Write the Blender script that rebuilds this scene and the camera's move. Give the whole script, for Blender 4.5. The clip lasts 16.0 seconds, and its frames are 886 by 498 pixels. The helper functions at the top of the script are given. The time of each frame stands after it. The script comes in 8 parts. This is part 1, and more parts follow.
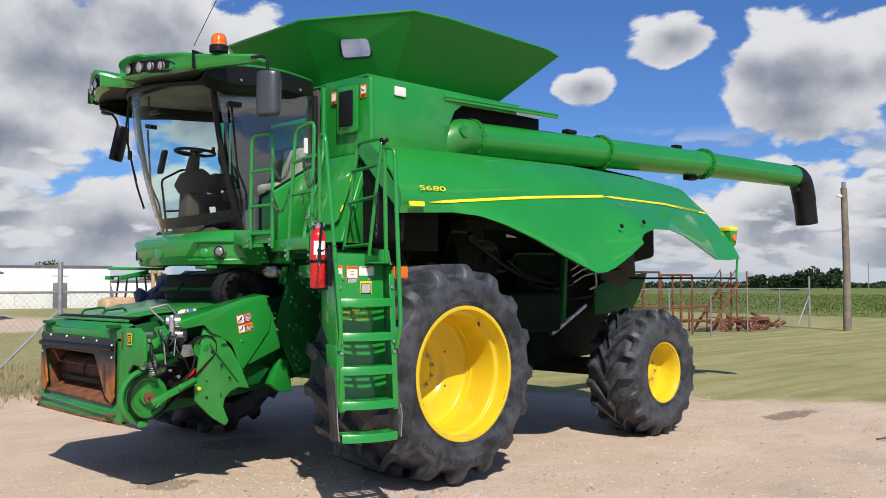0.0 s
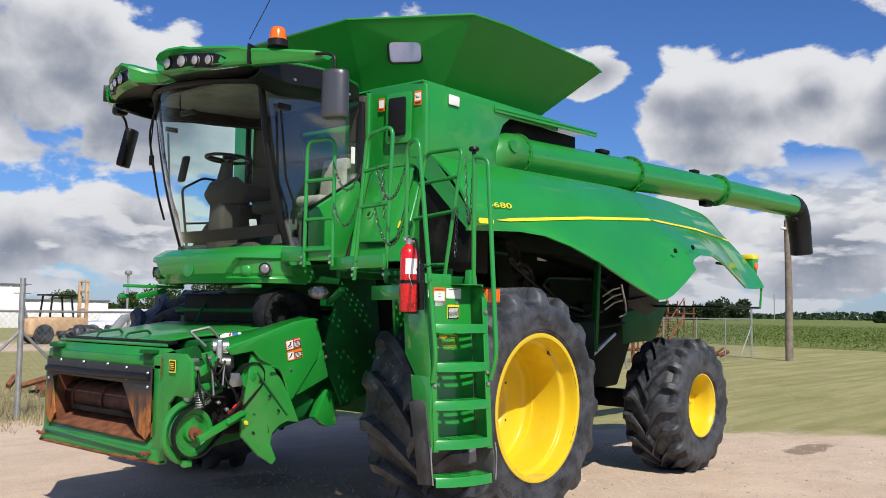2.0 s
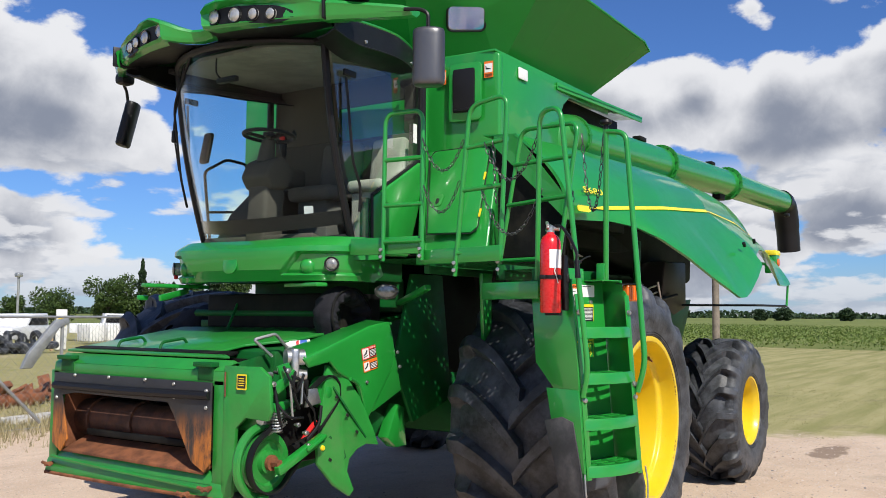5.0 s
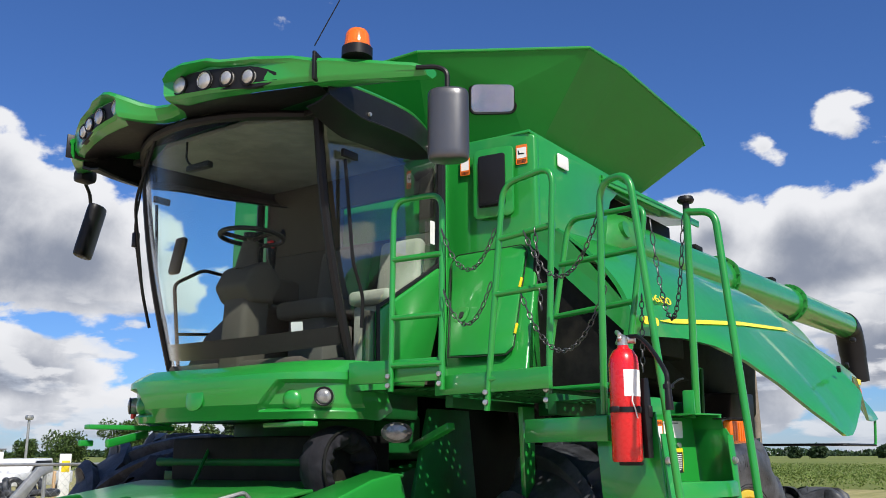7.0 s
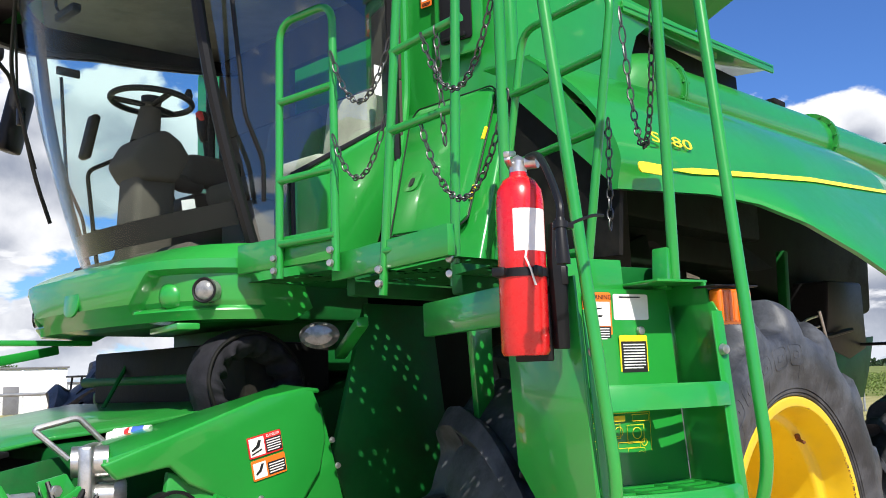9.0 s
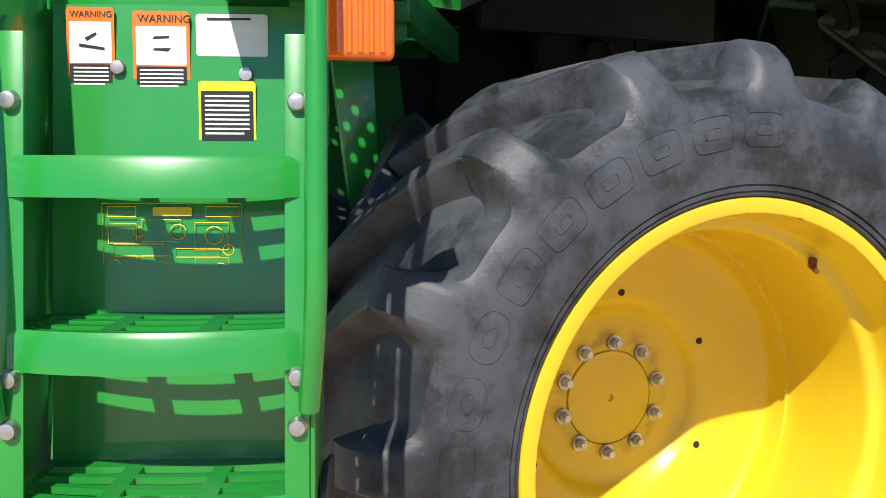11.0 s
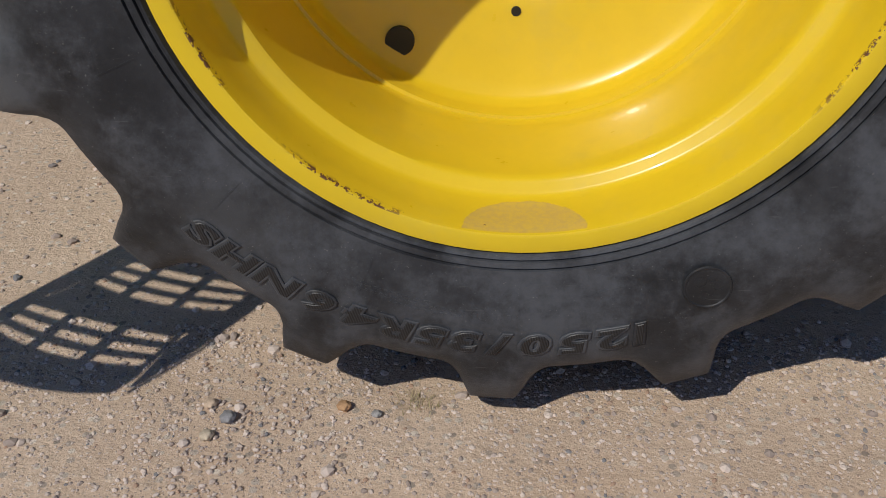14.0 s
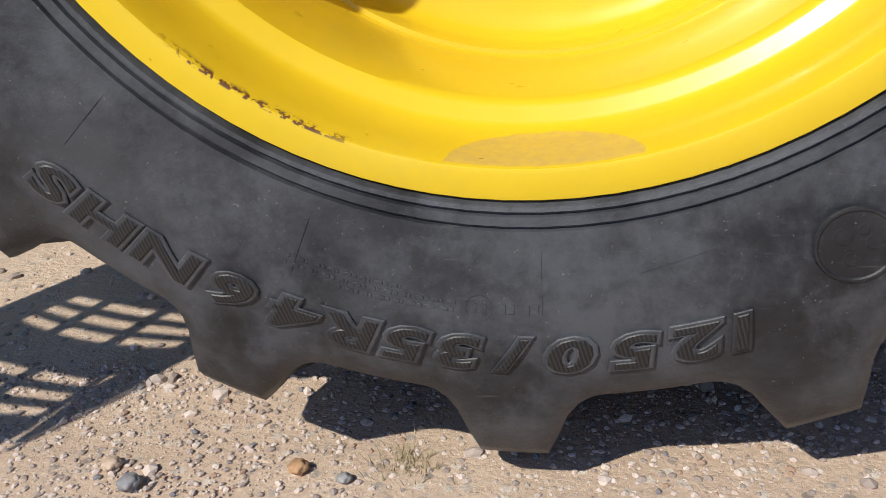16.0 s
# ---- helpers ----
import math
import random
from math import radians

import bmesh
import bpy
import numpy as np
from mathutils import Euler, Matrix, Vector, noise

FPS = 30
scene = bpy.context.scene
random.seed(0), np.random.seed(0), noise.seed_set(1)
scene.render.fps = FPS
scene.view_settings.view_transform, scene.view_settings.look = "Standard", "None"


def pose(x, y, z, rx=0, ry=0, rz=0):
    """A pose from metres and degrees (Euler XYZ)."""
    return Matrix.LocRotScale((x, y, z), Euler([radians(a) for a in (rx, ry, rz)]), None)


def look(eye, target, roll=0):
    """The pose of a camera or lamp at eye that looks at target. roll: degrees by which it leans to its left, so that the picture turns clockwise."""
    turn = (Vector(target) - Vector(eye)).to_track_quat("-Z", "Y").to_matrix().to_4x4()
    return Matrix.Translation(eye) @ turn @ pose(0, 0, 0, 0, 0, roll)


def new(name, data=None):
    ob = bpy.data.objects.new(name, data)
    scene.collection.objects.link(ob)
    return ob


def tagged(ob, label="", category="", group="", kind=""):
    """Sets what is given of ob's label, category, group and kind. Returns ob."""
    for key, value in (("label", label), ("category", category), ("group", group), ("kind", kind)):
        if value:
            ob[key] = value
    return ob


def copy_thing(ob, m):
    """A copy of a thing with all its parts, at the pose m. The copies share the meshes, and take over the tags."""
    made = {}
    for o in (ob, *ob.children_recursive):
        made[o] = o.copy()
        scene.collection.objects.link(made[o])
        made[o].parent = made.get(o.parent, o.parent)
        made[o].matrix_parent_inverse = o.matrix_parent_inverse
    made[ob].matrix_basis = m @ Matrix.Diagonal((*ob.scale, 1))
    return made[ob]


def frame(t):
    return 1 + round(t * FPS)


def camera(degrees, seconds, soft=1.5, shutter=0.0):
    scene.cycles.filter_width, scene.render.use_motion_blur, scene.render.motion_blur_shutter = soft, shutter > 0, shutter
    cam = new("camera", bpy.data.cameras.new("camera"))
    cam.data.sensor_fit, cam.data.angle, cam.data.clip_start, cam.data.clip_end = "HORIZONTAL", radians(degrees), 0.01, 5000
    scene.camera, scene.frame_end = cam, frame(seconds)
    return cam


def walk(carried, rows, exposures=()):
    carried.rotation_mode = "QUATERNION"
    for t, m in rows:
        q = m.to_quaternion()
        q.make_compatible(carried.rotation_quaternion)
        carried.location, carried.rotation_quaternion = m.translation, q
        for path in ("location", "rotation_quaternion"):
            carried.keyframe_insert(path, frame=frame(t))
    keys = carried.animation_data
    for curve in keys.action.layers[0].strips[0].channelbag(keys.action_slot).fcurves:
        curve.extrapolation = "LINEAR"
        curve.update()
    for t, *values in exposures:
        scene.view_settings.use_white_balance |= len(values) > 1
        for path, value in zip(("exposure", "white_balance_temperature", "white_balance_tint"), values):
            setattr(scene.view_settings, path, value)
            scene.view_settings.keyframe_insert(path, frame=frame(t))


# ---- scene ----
cam = camera(52.1, 16.0, 0.9)
# seconds, then the eye in metres and its turn in degrees
PATH = [
    (0, pose(-6.080, -8.500, 1.870, 92.35, -0.00, -44.30)),
    (0.5, pose(-6.166, -8.112, 1.872, 92.74, -0.64, -46.36)),
    (1, pose(-6.380, -7.709, 1.881, 92.46, -0.40, -48.23)),
    (1.5, pose(-6.428, -7.342, 1.866, 92.79, -0.25, -49.06)),
    (2, pose(-6.490, -6.994, 1.857, 93.97, -0.91, -49.59)),
    (2.5, pose(-6.706, -6.634, 1.860, 93.50, -0.17, -50.65)),
    (3, pose(-6.751, -6.324, 1.836, 92.59, 0.47, -51.61)),
    (3.5, pose(-6.767, -6.036, 1.834, 92.44, -0.03, -52.67)),
    (3.7, pose(-6.765, -5.915, 1.834, 92.38, -0.26, -52.91)),
    (5.8, pose(-6.200, -4.668, 1.853, 96.00, 0.25, -58.03)),
    (6, pose(-6.056, -4.588, 1.858, 96.97, 0.42, -57.80)),
    (6.5, pose(-5.650, -4.416, 1.887, 100.75, 0.05, -56.27)),
    (7, pose(-5.318, -4.207, 1.886, 102.78, 0.10, -54.88)),
    (7.5, pose(-4.943, -4.063, 1.890, 103.79, 0.94, -53.49)),
    (8, pose(-4.456, -4.052, 1.891, 103.74, 1.05, -51.37)),
    (8.5, pose(-3.975, -3.986, 1.851, 101.58, 1.67, -49.24)),
    (9, pose(-3.579, -4.093, 1.806, 98.08, 1.80, -46.11)),
    (9.5, pose(-3.080, -4.263, 1.778, 93.94, 0.92, -40.94)),
    (9.7, pose(-2.872, -4.313, 1.770, 91.67, 0.61, -38.44)),
    (10, pose(-2.560, -4.346, 1.762, 90.54, 0.31, -35.06)),
    (10.2, pose(-2.347, -4.346, 1.758, 88.74, 0.14, -32.74)),
    (12.3, pose(-0.621, -4.336, 1.725, 80.63, -0.79, -4.84)),
    (12.5, pose(-0.577, -4.230, 1.679, 77.27, -0.62, -3.46)),
    (13, pose(-0.401, -4.085, 1.606, 67.43, 0.44, 1.36)),
    (13.5, pose(-0.099, -4.029, 1.423, 62.30, 1.36, 4.52)),
    (14, pose(-0.020, -3.987, 1.243, 60.33, 1.37, 3.56)),
    (14.5, pose(0.091, -3.722, 1.019, 61.80, 1.79, 3.80)),
    (15, pose(0.073, -3.537, 0.802, 64.10, 3.21, 4.66)),
    (15.5, pose(0.072, -3.519, 0.766, 67.23, 4.24, 6.77)),
    (16, pose(0.075, -3.529, 0.767, 67.74, 4.82, 8.45)),
]
EXPOSURES = [(0.0, 0.0), (3.5, 0.10), (7.0, 0.20), (8.0, 0.30), (9.0, 0.54), (9.5, 0.38), (10.0, 0.38), (12.3, 0.48), (12.5, 0.45), (13.0, -0.04), (13.5, -0.54), (14.0, -0.62), (14.5, -0.48), (15.0, -0.22), (16.0, -0.05)]
walk(cam, PATH, EXPOSURES)

# ---- light and sky ----
SUN_WAY = Vector((0.40, 0.62, -0.755)).normalized()
sun = new("sun", bpy.data.lights.new("sun", "SUN"))
sun.data.energy, sun.data.angle, sun.data.color = 4.8, radians(0.6), (1.0, 0.95, 0.86)
sun.matrix_world = look((0, 0, 40), Vector((0, 0, 40)) + SUN_WAY)

world = bpy.data.worlds.new("sky")
scene.world = world
world.use_nodes = True


class Nodes:
    """Short writing for node trees."""

    def __init__(self, tree):
        self.tree = tree

    def add(self, kind, props=None, **inputs):
        n = self.tree.nodes.new(kind)
        p = props or {}
        if "operation" in p:
            n.operation = p["operation"]
        if "use_clamp" in p:
            n.use_clamp = p["use_clamp"]
        if "data_type" in p:
            n.data_type = p["data_type"]
        if "blend_type" in p:
            n.blend_type = p["blend_type"]
        if "interpolation_type" in p:
            n.interpolation_type = p["interpolation_type"]
        for k, v in inputs.items():
            key = int(k[1:]) if k[0] == "i" and k[1:].isdigit() else k.replace("_", " ")
            self.put(n.inputs[key], v)
        return n

    def put(self, socket, v):
        if isinstance(v, bpy.types.NodeSocket):
            self.tree.links.new(v, socket)
        elif isinstance(v, bpy.types.Node):
            self.tree.links.new(v.outputs[0], socket)
        else:
            socket.default_value = v

    def math(self, op, a, b=0.0, c=0.0, clamp=False):
        return self.add("ShaderNodeMath", {"operation": op, "use_clamp": clamp}, i0=a, i1=b, i2=c).outputs[0]

    def mix(self, f, a, b, blend="MIX"):
        n = self.add("ShaderNodeMix", {"data_type": "RGBA", "blend_type": blend})
        self.put(n.inputs[0], f)
        for s, v in ((n.inputs[6], a), (n.inputs[7], b)):
            self.put(s, (*v, 1.0) if isinstance(v, tuple) and len(v) == 3 else v)
        return n.outputs[2]

    def ramp(self, f, lo, hi):
        """0 below lo, 1 above hi, smooth between."""
        return self.add("ShaderNodeMapRange", {"interpolation_type": "SMOOTHSTEP"}, Value=f, From_Min=lo, From_Max=hi).outputs[0]

    def noise(self, vec, scale, detail=4.0, rough=0.55, distort=0.0):
        n = self.add("ShaderNodeTexNoise", None, Scale=scale, Detail=detail, Roughness=rough, Distortion=distort)
        if vec is not None:
            self.put(n.inputs["Vector"], vec)
        return n.outputs["Fac"]


w = Nodes(world.node_tree)
world.node_tree.nodes.clear()
sky = w.add("ShaderNodeTexSky")
sky.sky_type, sky.sun_disc, sky.altitude, sky.ozone_density, sky.dust_density = "NISHITA", False, 200.0, 2.5, 0.3
sky.sun_elevation, sky.sun_rotation = math.asin(-SUN_WAY.z), math.atan2(-SUN_WAY.x, -SUN_WAY.y)
direction = w.add("ShaderNodeTexCoord").outputs["Generated"]
parts_of = w.add("ShaderNodeSeparateXYZ", None, i0=direction)
up = w.math("MAXIMUM", parts_of.outputs["Z"], 0.0)
# heaps of fair-weather cloud: bearing, height and half width in degrees
HEAPS = [(70, 13, 10), (63, 15, 7), (57, 11.5, 7), (74, 9, 8), (66, 3.6, 5), (59, 4.6, 5), (73, 4, 5), (31.3, 15, 3.2), (24, 12, 6.5), (18, 13, 5), (36.6, 12.3, 2.2),
         (12.5, 12, 6), (5, 13, 7), (14.6, 18.0, 2.2, 0.62), (10.4, 19.1, 2.4, 0.52), (25, 4.6, 5.5), (17, 4, 6), (32, 3, 6), (9, 6.5, 5), (44, 3, 6)]
flat = w.add("ShaderNodeMapping", None, i0=direction, Scale=(1, 1, 1.7)).outputs[0]
above = w.add("ShaderNodeMapping", None, i0=direction, Location=(0, 0, 0.085), Scale=(1, 1, 1.7)).outputs[0]


def heaped(vec, scale, detail=7.0):
    """Cauliflower heaps: soft noise with round lobes on it."""
    lobes = w.add("ShaderNodeTexVoronoi", None, Vector=vec, Scale=scale * 2.6, Randomness=1.0).outputs["Distance"]
    return w.math("ADD", w.noise(vec, scale, detail, 0.55, 0.15), w.math("MULTIPLY", w.math("SUBTRACT", 0.45, lobes), 0.16))


ragged, ragged_above = heaped(flat, 7.0), w.noise(above, 7.0, 2.5, 0.5)
fluff = w.noise(direction, 24.0, 6.0, 0.6, 0.2)
body, height, total = 0.0, 0.0, 0.001
for bearing, rise, half, *dense in HEAPS:
    b, e = radians(bearing), radians(rise)
    at = (math.cos(b) * math.cos(e), math.sin(b) * math.cos(e), math.sin(e))
    off = w.add("ShaderNodeVectorMath", {"operation": "SUBTRACT"}, i0=direction, i1=at).outputs[0]
    far = w.add("ShaderNodeVectorMath", {"operation": "LENGTH"}, i0=w.add("ShaderNodeVectorMath", {"operation": "MULTIPLY"}, i0=off, i1=(1, 1, 1.5)).outputs[0]).outputs["Value"]
    near = w.math("SUBTRACT", 1.0, w.math("DIVIDE", far, radians(half) * 1.25), clamp=True)
    near = w.math("MULTIPLY", near, dense[0] if dense else 1.0)
    body = w.math("MAXIMUM", body, near)
    height = w.math("ADD", height, w.math("MULTIPLY", near, w.math("DIVIDE", w.add("ShaderNodeSeparateXYZ", None, i0=off).outputs["Z"], radians(half))))
    total = w.math("ADD", total, near)
# behind the machine's back the same weather goes on
behind = w.ramp(w.add("ShaderNodeVectorMath", {"operation": "DOT_PRODUCT"}, i0=direction, i1=(0.75, 0.66, 0.0)).outputs["Value"], 0.55, 0.1)
body = w.math("MAXIMUM", body, w.math("MULTIPLY", behind, w.ramp(w.noise(direction, 3.0, 3.0), 0.46, 0.75)))
cover = w.math("ADD", body, w.math("MULTIPLY", w.math("SUBTRACT", ragged, 0.5), 1.75))
cover_above = w.math("ADD", body, w.math("MULTIPLY", w.math("SUBTRACT", ragged_above, 0.5), 1.75))
mask = w.ramp(cover, 0.27, 0.39)
# a heap is white where open sky lies above it, and grey under its own bulk
open_sky = w.math("SUBTRACT", 0.62, cover_above)
lit = w.math("ADD", w.math("MULTIPLY", w.math("DIVIDE", height, total), 0.75), w.math("ADD", w.math("MULTIPLY", open_sky, 1.5), w.math("MULTIPLY", w.math("SUBTRACT", fluff, 0.5), 0.85)))
cloud = w.mix(w.ramp(lit, -0.72, 0.54), (0.32, 0.36, 0.46), (1.04, 1.05, 1.09))
blue = w.mix(1.0, sky.outputs[0], (0.060, 0.091, 0.146), "MULTIPLY")
tone = w.mix(mask, blue, cloud)
# rows of small clouds low over the horizon, seen edge on
row_map = w.add("ShaderNodeMapping", None, i0=direction, Scale=(1.0, 1.0, 3.0)).outputs[0]
row_above = w.add("ShaderNodeMapping", None, i0=direction, Location=(0, 0, 0.045), Scale=(1.0, 1.0, 3.0)).outputs[0]
rows_here, rows_up = heaped(row_map, 9.0), heaped(row_above, 9.0, 4.0)
row_tone = w.mix(w.ramp(w.math("SUBTRACT", rows_here, rows_up), -0.10, 0.07), (0.55, 0.61, 0.73), (1.0, 1.01, 1.05))
low_sky = w.math("MULTIPLY", w.ramp(up, 0.175, 0.13), w.ramp(rows_here, 0.475, 0.56))
tone = w.mix(w.math("MULTIPLY", low_sky, 0.85), tone, row_tone)
haze = w.mix(w.math("MULTIPLY", w.ramp(up, 0.06, 0.0), 0.45), tone, (0.60, 0.67, 0.80))
back = w.add("ShaderNodeBackground", None, Color=haze, Strength=0.72)
w.add("ShaderNodeOutputWorld", None, Surface=back)

# ---- materials ----


def material(name, colour, rough=0.5, metal=0.0, coat=0.0, vary=0.12, scale=6.0, bump=0.0, bump_scale=60.0, dirt=None, dirt_amount=0.0, dirt_scale=2.5, spec=0.5, alter=None):
    """A surface with large and small changes of colour, fine relief and dirt. alter(n, colour, vec) may change the colour further."""
    m = bpy.data.materials.new(name)
    m.use_nodes = True
    n = Nodes(m.node_tree)
    bsdf = m.node_tree.nodes["Principled BSDF"]
    vec = n.add("ShaderNodeTexCoord").outputs["Object"]
    big, small = n.noise(vec, scale, 3.0), n.noise(vec, scale * 9.0, 5.0, 0.65)
    f = n.math("ADD", n.math("MULTIPLY", big, 0.72), n.math("MULTIPLY", small, 0.28))
    dark, light = tuple(c * (1 - vary) for c in colour), tuple(min(1.0, c * (1 + vary)) for c in colour)
    c = n.mix(n.ramp(f, 0.35, 0.65), dark, light)
    r = n.math("ADD", rough, n.math("MULTIPLY", n.math("SUBTRACT", small, 0.5), 0.14), clamp=True)
    if dirt:
        d = n.math("MULTIPLY", n.ramp(n.noise(vec, dirt_scale, 8.0, 0.7), 0.48, 0.72), dirt_amount)
        c = n.mix(d, c, dirt)
        r = n.math("ADD", r, n.math("MULTIPLY", d, 0.35), clamp=True)
    if alter:
        c = alter(n, c, vec)
    n.put(bsdf.inputs["Base Color"], c)
    n.put(bsdf.inputs["Roughness"], r)
    bsdf.inputs["Metallic"].default_value = metal
    bsdf.inputs["Coat Weight"].default_value = coat
    bsdf.inputs["Coat Roughness"].default_value = 0.06
    bsdf.inputs["Specular IOR Level"].default_value = spec
    if bump:
        b = n.add("ShaderNodeBump", None, Strength=bump, Distance=0.01, Height=n.noise(vec, bump_scale, 6.0, 0.65))
        n.put(bsdf.inputs["Normal"], b)
    return m


DUST = (0.30, 0.25, 0.18)
GREEN = material("green_paint", (0.014, 0.250, 0.032), 0.32, coat=0.65, vary=0.06, scale=1.3, dirt=(0.05, 0.21, 0.05), dirt_amount=0.18, bump=0.02, bump_scale=25)
# satin green, deepened so the paint carries the hopper underside's shade
HOPPER_SHADED_GREEN = material("satin_shaded_green", (0.009, 0.195, 0.023), 0.40, coat=0.05, vary=0.05, scale=1.3, bump=0.02, bump_scale=25, spec=0.35)
GREEN_WORN = material("worn_green_paint", (0.017, 0.222, 0.030), 0.40, coat=0.35, vary=0.12, scale=3.0, dirt=(0.10, 0.16, 0.06), dirt_amount=0.32, bump=0.05)
# grimy green taken near black, to paint in the shade under the panels
GRIMY_SHADE = material("grimy_shaded_green", (0.003, 0.009, 0.004), 0.6, vary=0.4, scale=3.0, dirt=(0.016, 0.014, 0.009), dirt_amount=0.5, bump=0.1, spec=0.10)
# darker copy of the green, shade painted in for frame and platform parts
GREEN_SHADED = material("shaded_green_frame", (0.004, 0.100, 0.018), 0.5, vary=0.2, scale=3.0, dirt=(0.03, 0.055, 0.02), dirt_amount=0.5, bump=0.08, spec=0.25)


def chipped(n, c, vec):
    """Rust chips along the sharp inner edge of the lip, a few elsewhere, and a film of dust."""
    p = n.add("ShaderNodeSeparateXYZ", None, i0=vec)
    dx, dz = n.math("SUBTRACT", p.outputs["X"], 0.014), n.math("SUBTRACT", p.outputs["Z"], 1.056)
    radius = n.math("SQRT", n.math("ADD", n.math("MULTIPLY", dx, dx), n.math("MULTIPLY", dz, dz)))
    lip = n.ramp(p.outputs["Y"], -2.545, -2.553)
    crease = n.math("MULTIPLY", n.ramp(n.math("ABSOLUTE", n.math("SUBTRACT", radius, 0.595)), 0.0034, 0.0016), lip)
    patchy = n.ramp(n.noise(vec, 4.2, 2.0), 0.53, 0.58)
    line = n.math("MULTIPLY", n.math("MULTIPLY", n.ramp(n.noise(vec, 75.0, 4.0, 0.7), 0.49, 0.53), crease), patchy)
    nicks = n.math("MULTIPLY", n.ramp(n.noise(vec, 34.0, 5.0, 0.7), 0.735, 0.745), n.ramp(p.outputs["Y"], -2.38, -2.44))
    chips = n.math("MAXIMUM", line, nicks)
    film = n.math("MULTIPLY", n.ramp(n.noise(vec, 5.0, 7.0, 0.7), 0.45, 0.75), 0.30)
    # paint worn thin where stones lay in the gutter of the rim
    across = n.math("POWER", n.math("DIVIDE", n.math("SUBTRACT", p.outputs["X"], 0.018), 0.112), 2.0)
    along = n.math("POWER", n.math("DIVIDE", n.math("ADD", p.outputs["Y"], 2.556), 0.105), 2.0)
    worn = n.math("MULTIPLY", n.ramp(n.math("ADD", n.math("ADD", across, along), n.math("MULTIPLY", n.noise(vec, 30.0, 4.0), 0.25)), 1.14, 1.09), n.math("MULTIPLY", n.ramp(p.outputs["Z"], 0.60, 0.55), n.ramp(p.outputs["Y"], -2.562, -2.558)))
    rim_print = n.math("MULTIPLY", n.ramp(n.noise(vec, 90.0, 4.0, 0.7), 0.35, 0.65), 0.25)
    c = n.mix(n.math("MULTIPLY", worn, n.math("SUBTRACT", 0.62, rim_print)), c, (0.46, 0.31, 0.14))
    # grease run out round the lug nuts
    ring = n.ramp(n.math("ABSOLUTE", n.math("SUBTRACT", radius, 0.180)), 0.040, 0.008)
    grease = n.math("MULTIPLY", n.math("MULTIPLY", ring, n.ramp(p.outputs["Y"], -1.98, -1.95)), n.ramp(n.noise(vec, 11.0, 4.0, 0.6), 0.44, 0.66))
    c = n.mix(n.math("MULTIPLY", grease, 0.55), c, (0.19, 0.115, 0.02))
    return n.mix(chips, n.mix(film, c, (0.62, 0.47, 0.075)), (0.13, 0.055, 0.03))


YELLOW = material("yellow_paint", (0.71, 0.500, 0.018), 0.30, coat=0.25, vary=0.04, scale=2.0, dirt=(0.58, 0.43, 0.05), dirt_amount=0.25, bump=0.015, bump_scale=20, spec=0.35, alter=chipped)
STRIPE = material("yellow_decal", (0.85, 0.68, 0.03), 0.35, vary=0.04)


def scuffed(n, c, vec):
    """Pale specks, thin scratches and a grey bloom on old rubber."""
    bloom = n.math("MULTIPLY", n.ramp(n.noise(vec, 4.5, 8.0, 0.72), 0.40, 0.62), 0.85)
    c = n.mix(bloom, c, (0.074, 0.080, 0.092))
    speck = n.ramp(n.noise(vec, 210.0, 2.0, 0.5), 0.70, 0.76)
    c = n.mix(n.math("MULTIPLY", speck, 0.40), c, (0.22, 0.215, 0.205))
    long = n.noise(n.add("ShaderNodeMapping", None, i0=vec, Rotation=(0, radians(25), 0), Scale=(5.0, 5.0, 60.0)).outputs[0], 2.0, 4.0, 0.6)
    return n.mix(n.math("MULTIPLY", n.ramp(long, 0.66, 0.72), 0.18), c, (0.16, 0.16, 0.16))


def ribbed(n, c, vec):
    p = n.add("ShaderNodeSeparateXYZ", None, i0=vec)
    lines = n.math("SINE", n.math("MULTIPLY", n.math("ADD", p.outputs["X"], n.math("MULTIPLY", p.outputs["Z"], 0.25)), 1250.0))
    return n.mix(n.ramp(lines, -0.3, 0.6), c, (0.026, 0.027, 0.030))


RUBBER = material("tyre_rubber", (0.019, 0.0205, 0.0240), 0.48, vary=0.40, scale=7.0, dirt=(0.115, 0.118, 0.125), dirt_amount=0.28, dirt_scale=3.2, bump=0.16, bump_scale=140, spec=0.42, alter=scuffed)
RUBBER_LETTER = material("raised_rubber", (0.007, 0.007, 0.008), 0.5, vary=0.2, scale=8.0, alter=ribbed)
BLACK = material("black_plastic", (0.009, 0.009, 0.010), 0.42, vary=0.06, scale=3.0, dirt=(0.020, 0.019, 0.018), dirt_amount=0.15, spec=0.26)
# grimy black steel; also painted on sheets and walls that only lie in shade
BLACK_STEEL_SHADE = material("grimy_steel_and_shade", (0.008, 0.008, 0.0075), 0.6, vary=0.4, scale=5.0, dirt=(0.030, 0.026, 0.019), dirt_amount=0.5, bump=0.15, bump_scale=30, spec=0.15)
WORN_RUBBER = material("worn_rubber_sheet", (0.050, 0.050, 0.052), 0.6, vary=0.30, scale=6.0, dirt=(0.16, 0.15, 0.14), dirt_amount=0.5, dirt_scale=6.0, bump=0.12, bump_scale=60, spec=0.35)
FABRIC = material("black_canvas", (0.016, 0.016, 0.020), 0.85, vary=0.3, scale=10.0, bump=0.25, bump_scale=60, spec=0.20)
STEEL = material("zinc_steel", (0.52, 0.52, 0.50), 0.35, metal=0.9, vary=0.2, scale=12.0, dirt=(0.16, 0.13, 0.10), dirt_amount=0.4, bump=0.06)
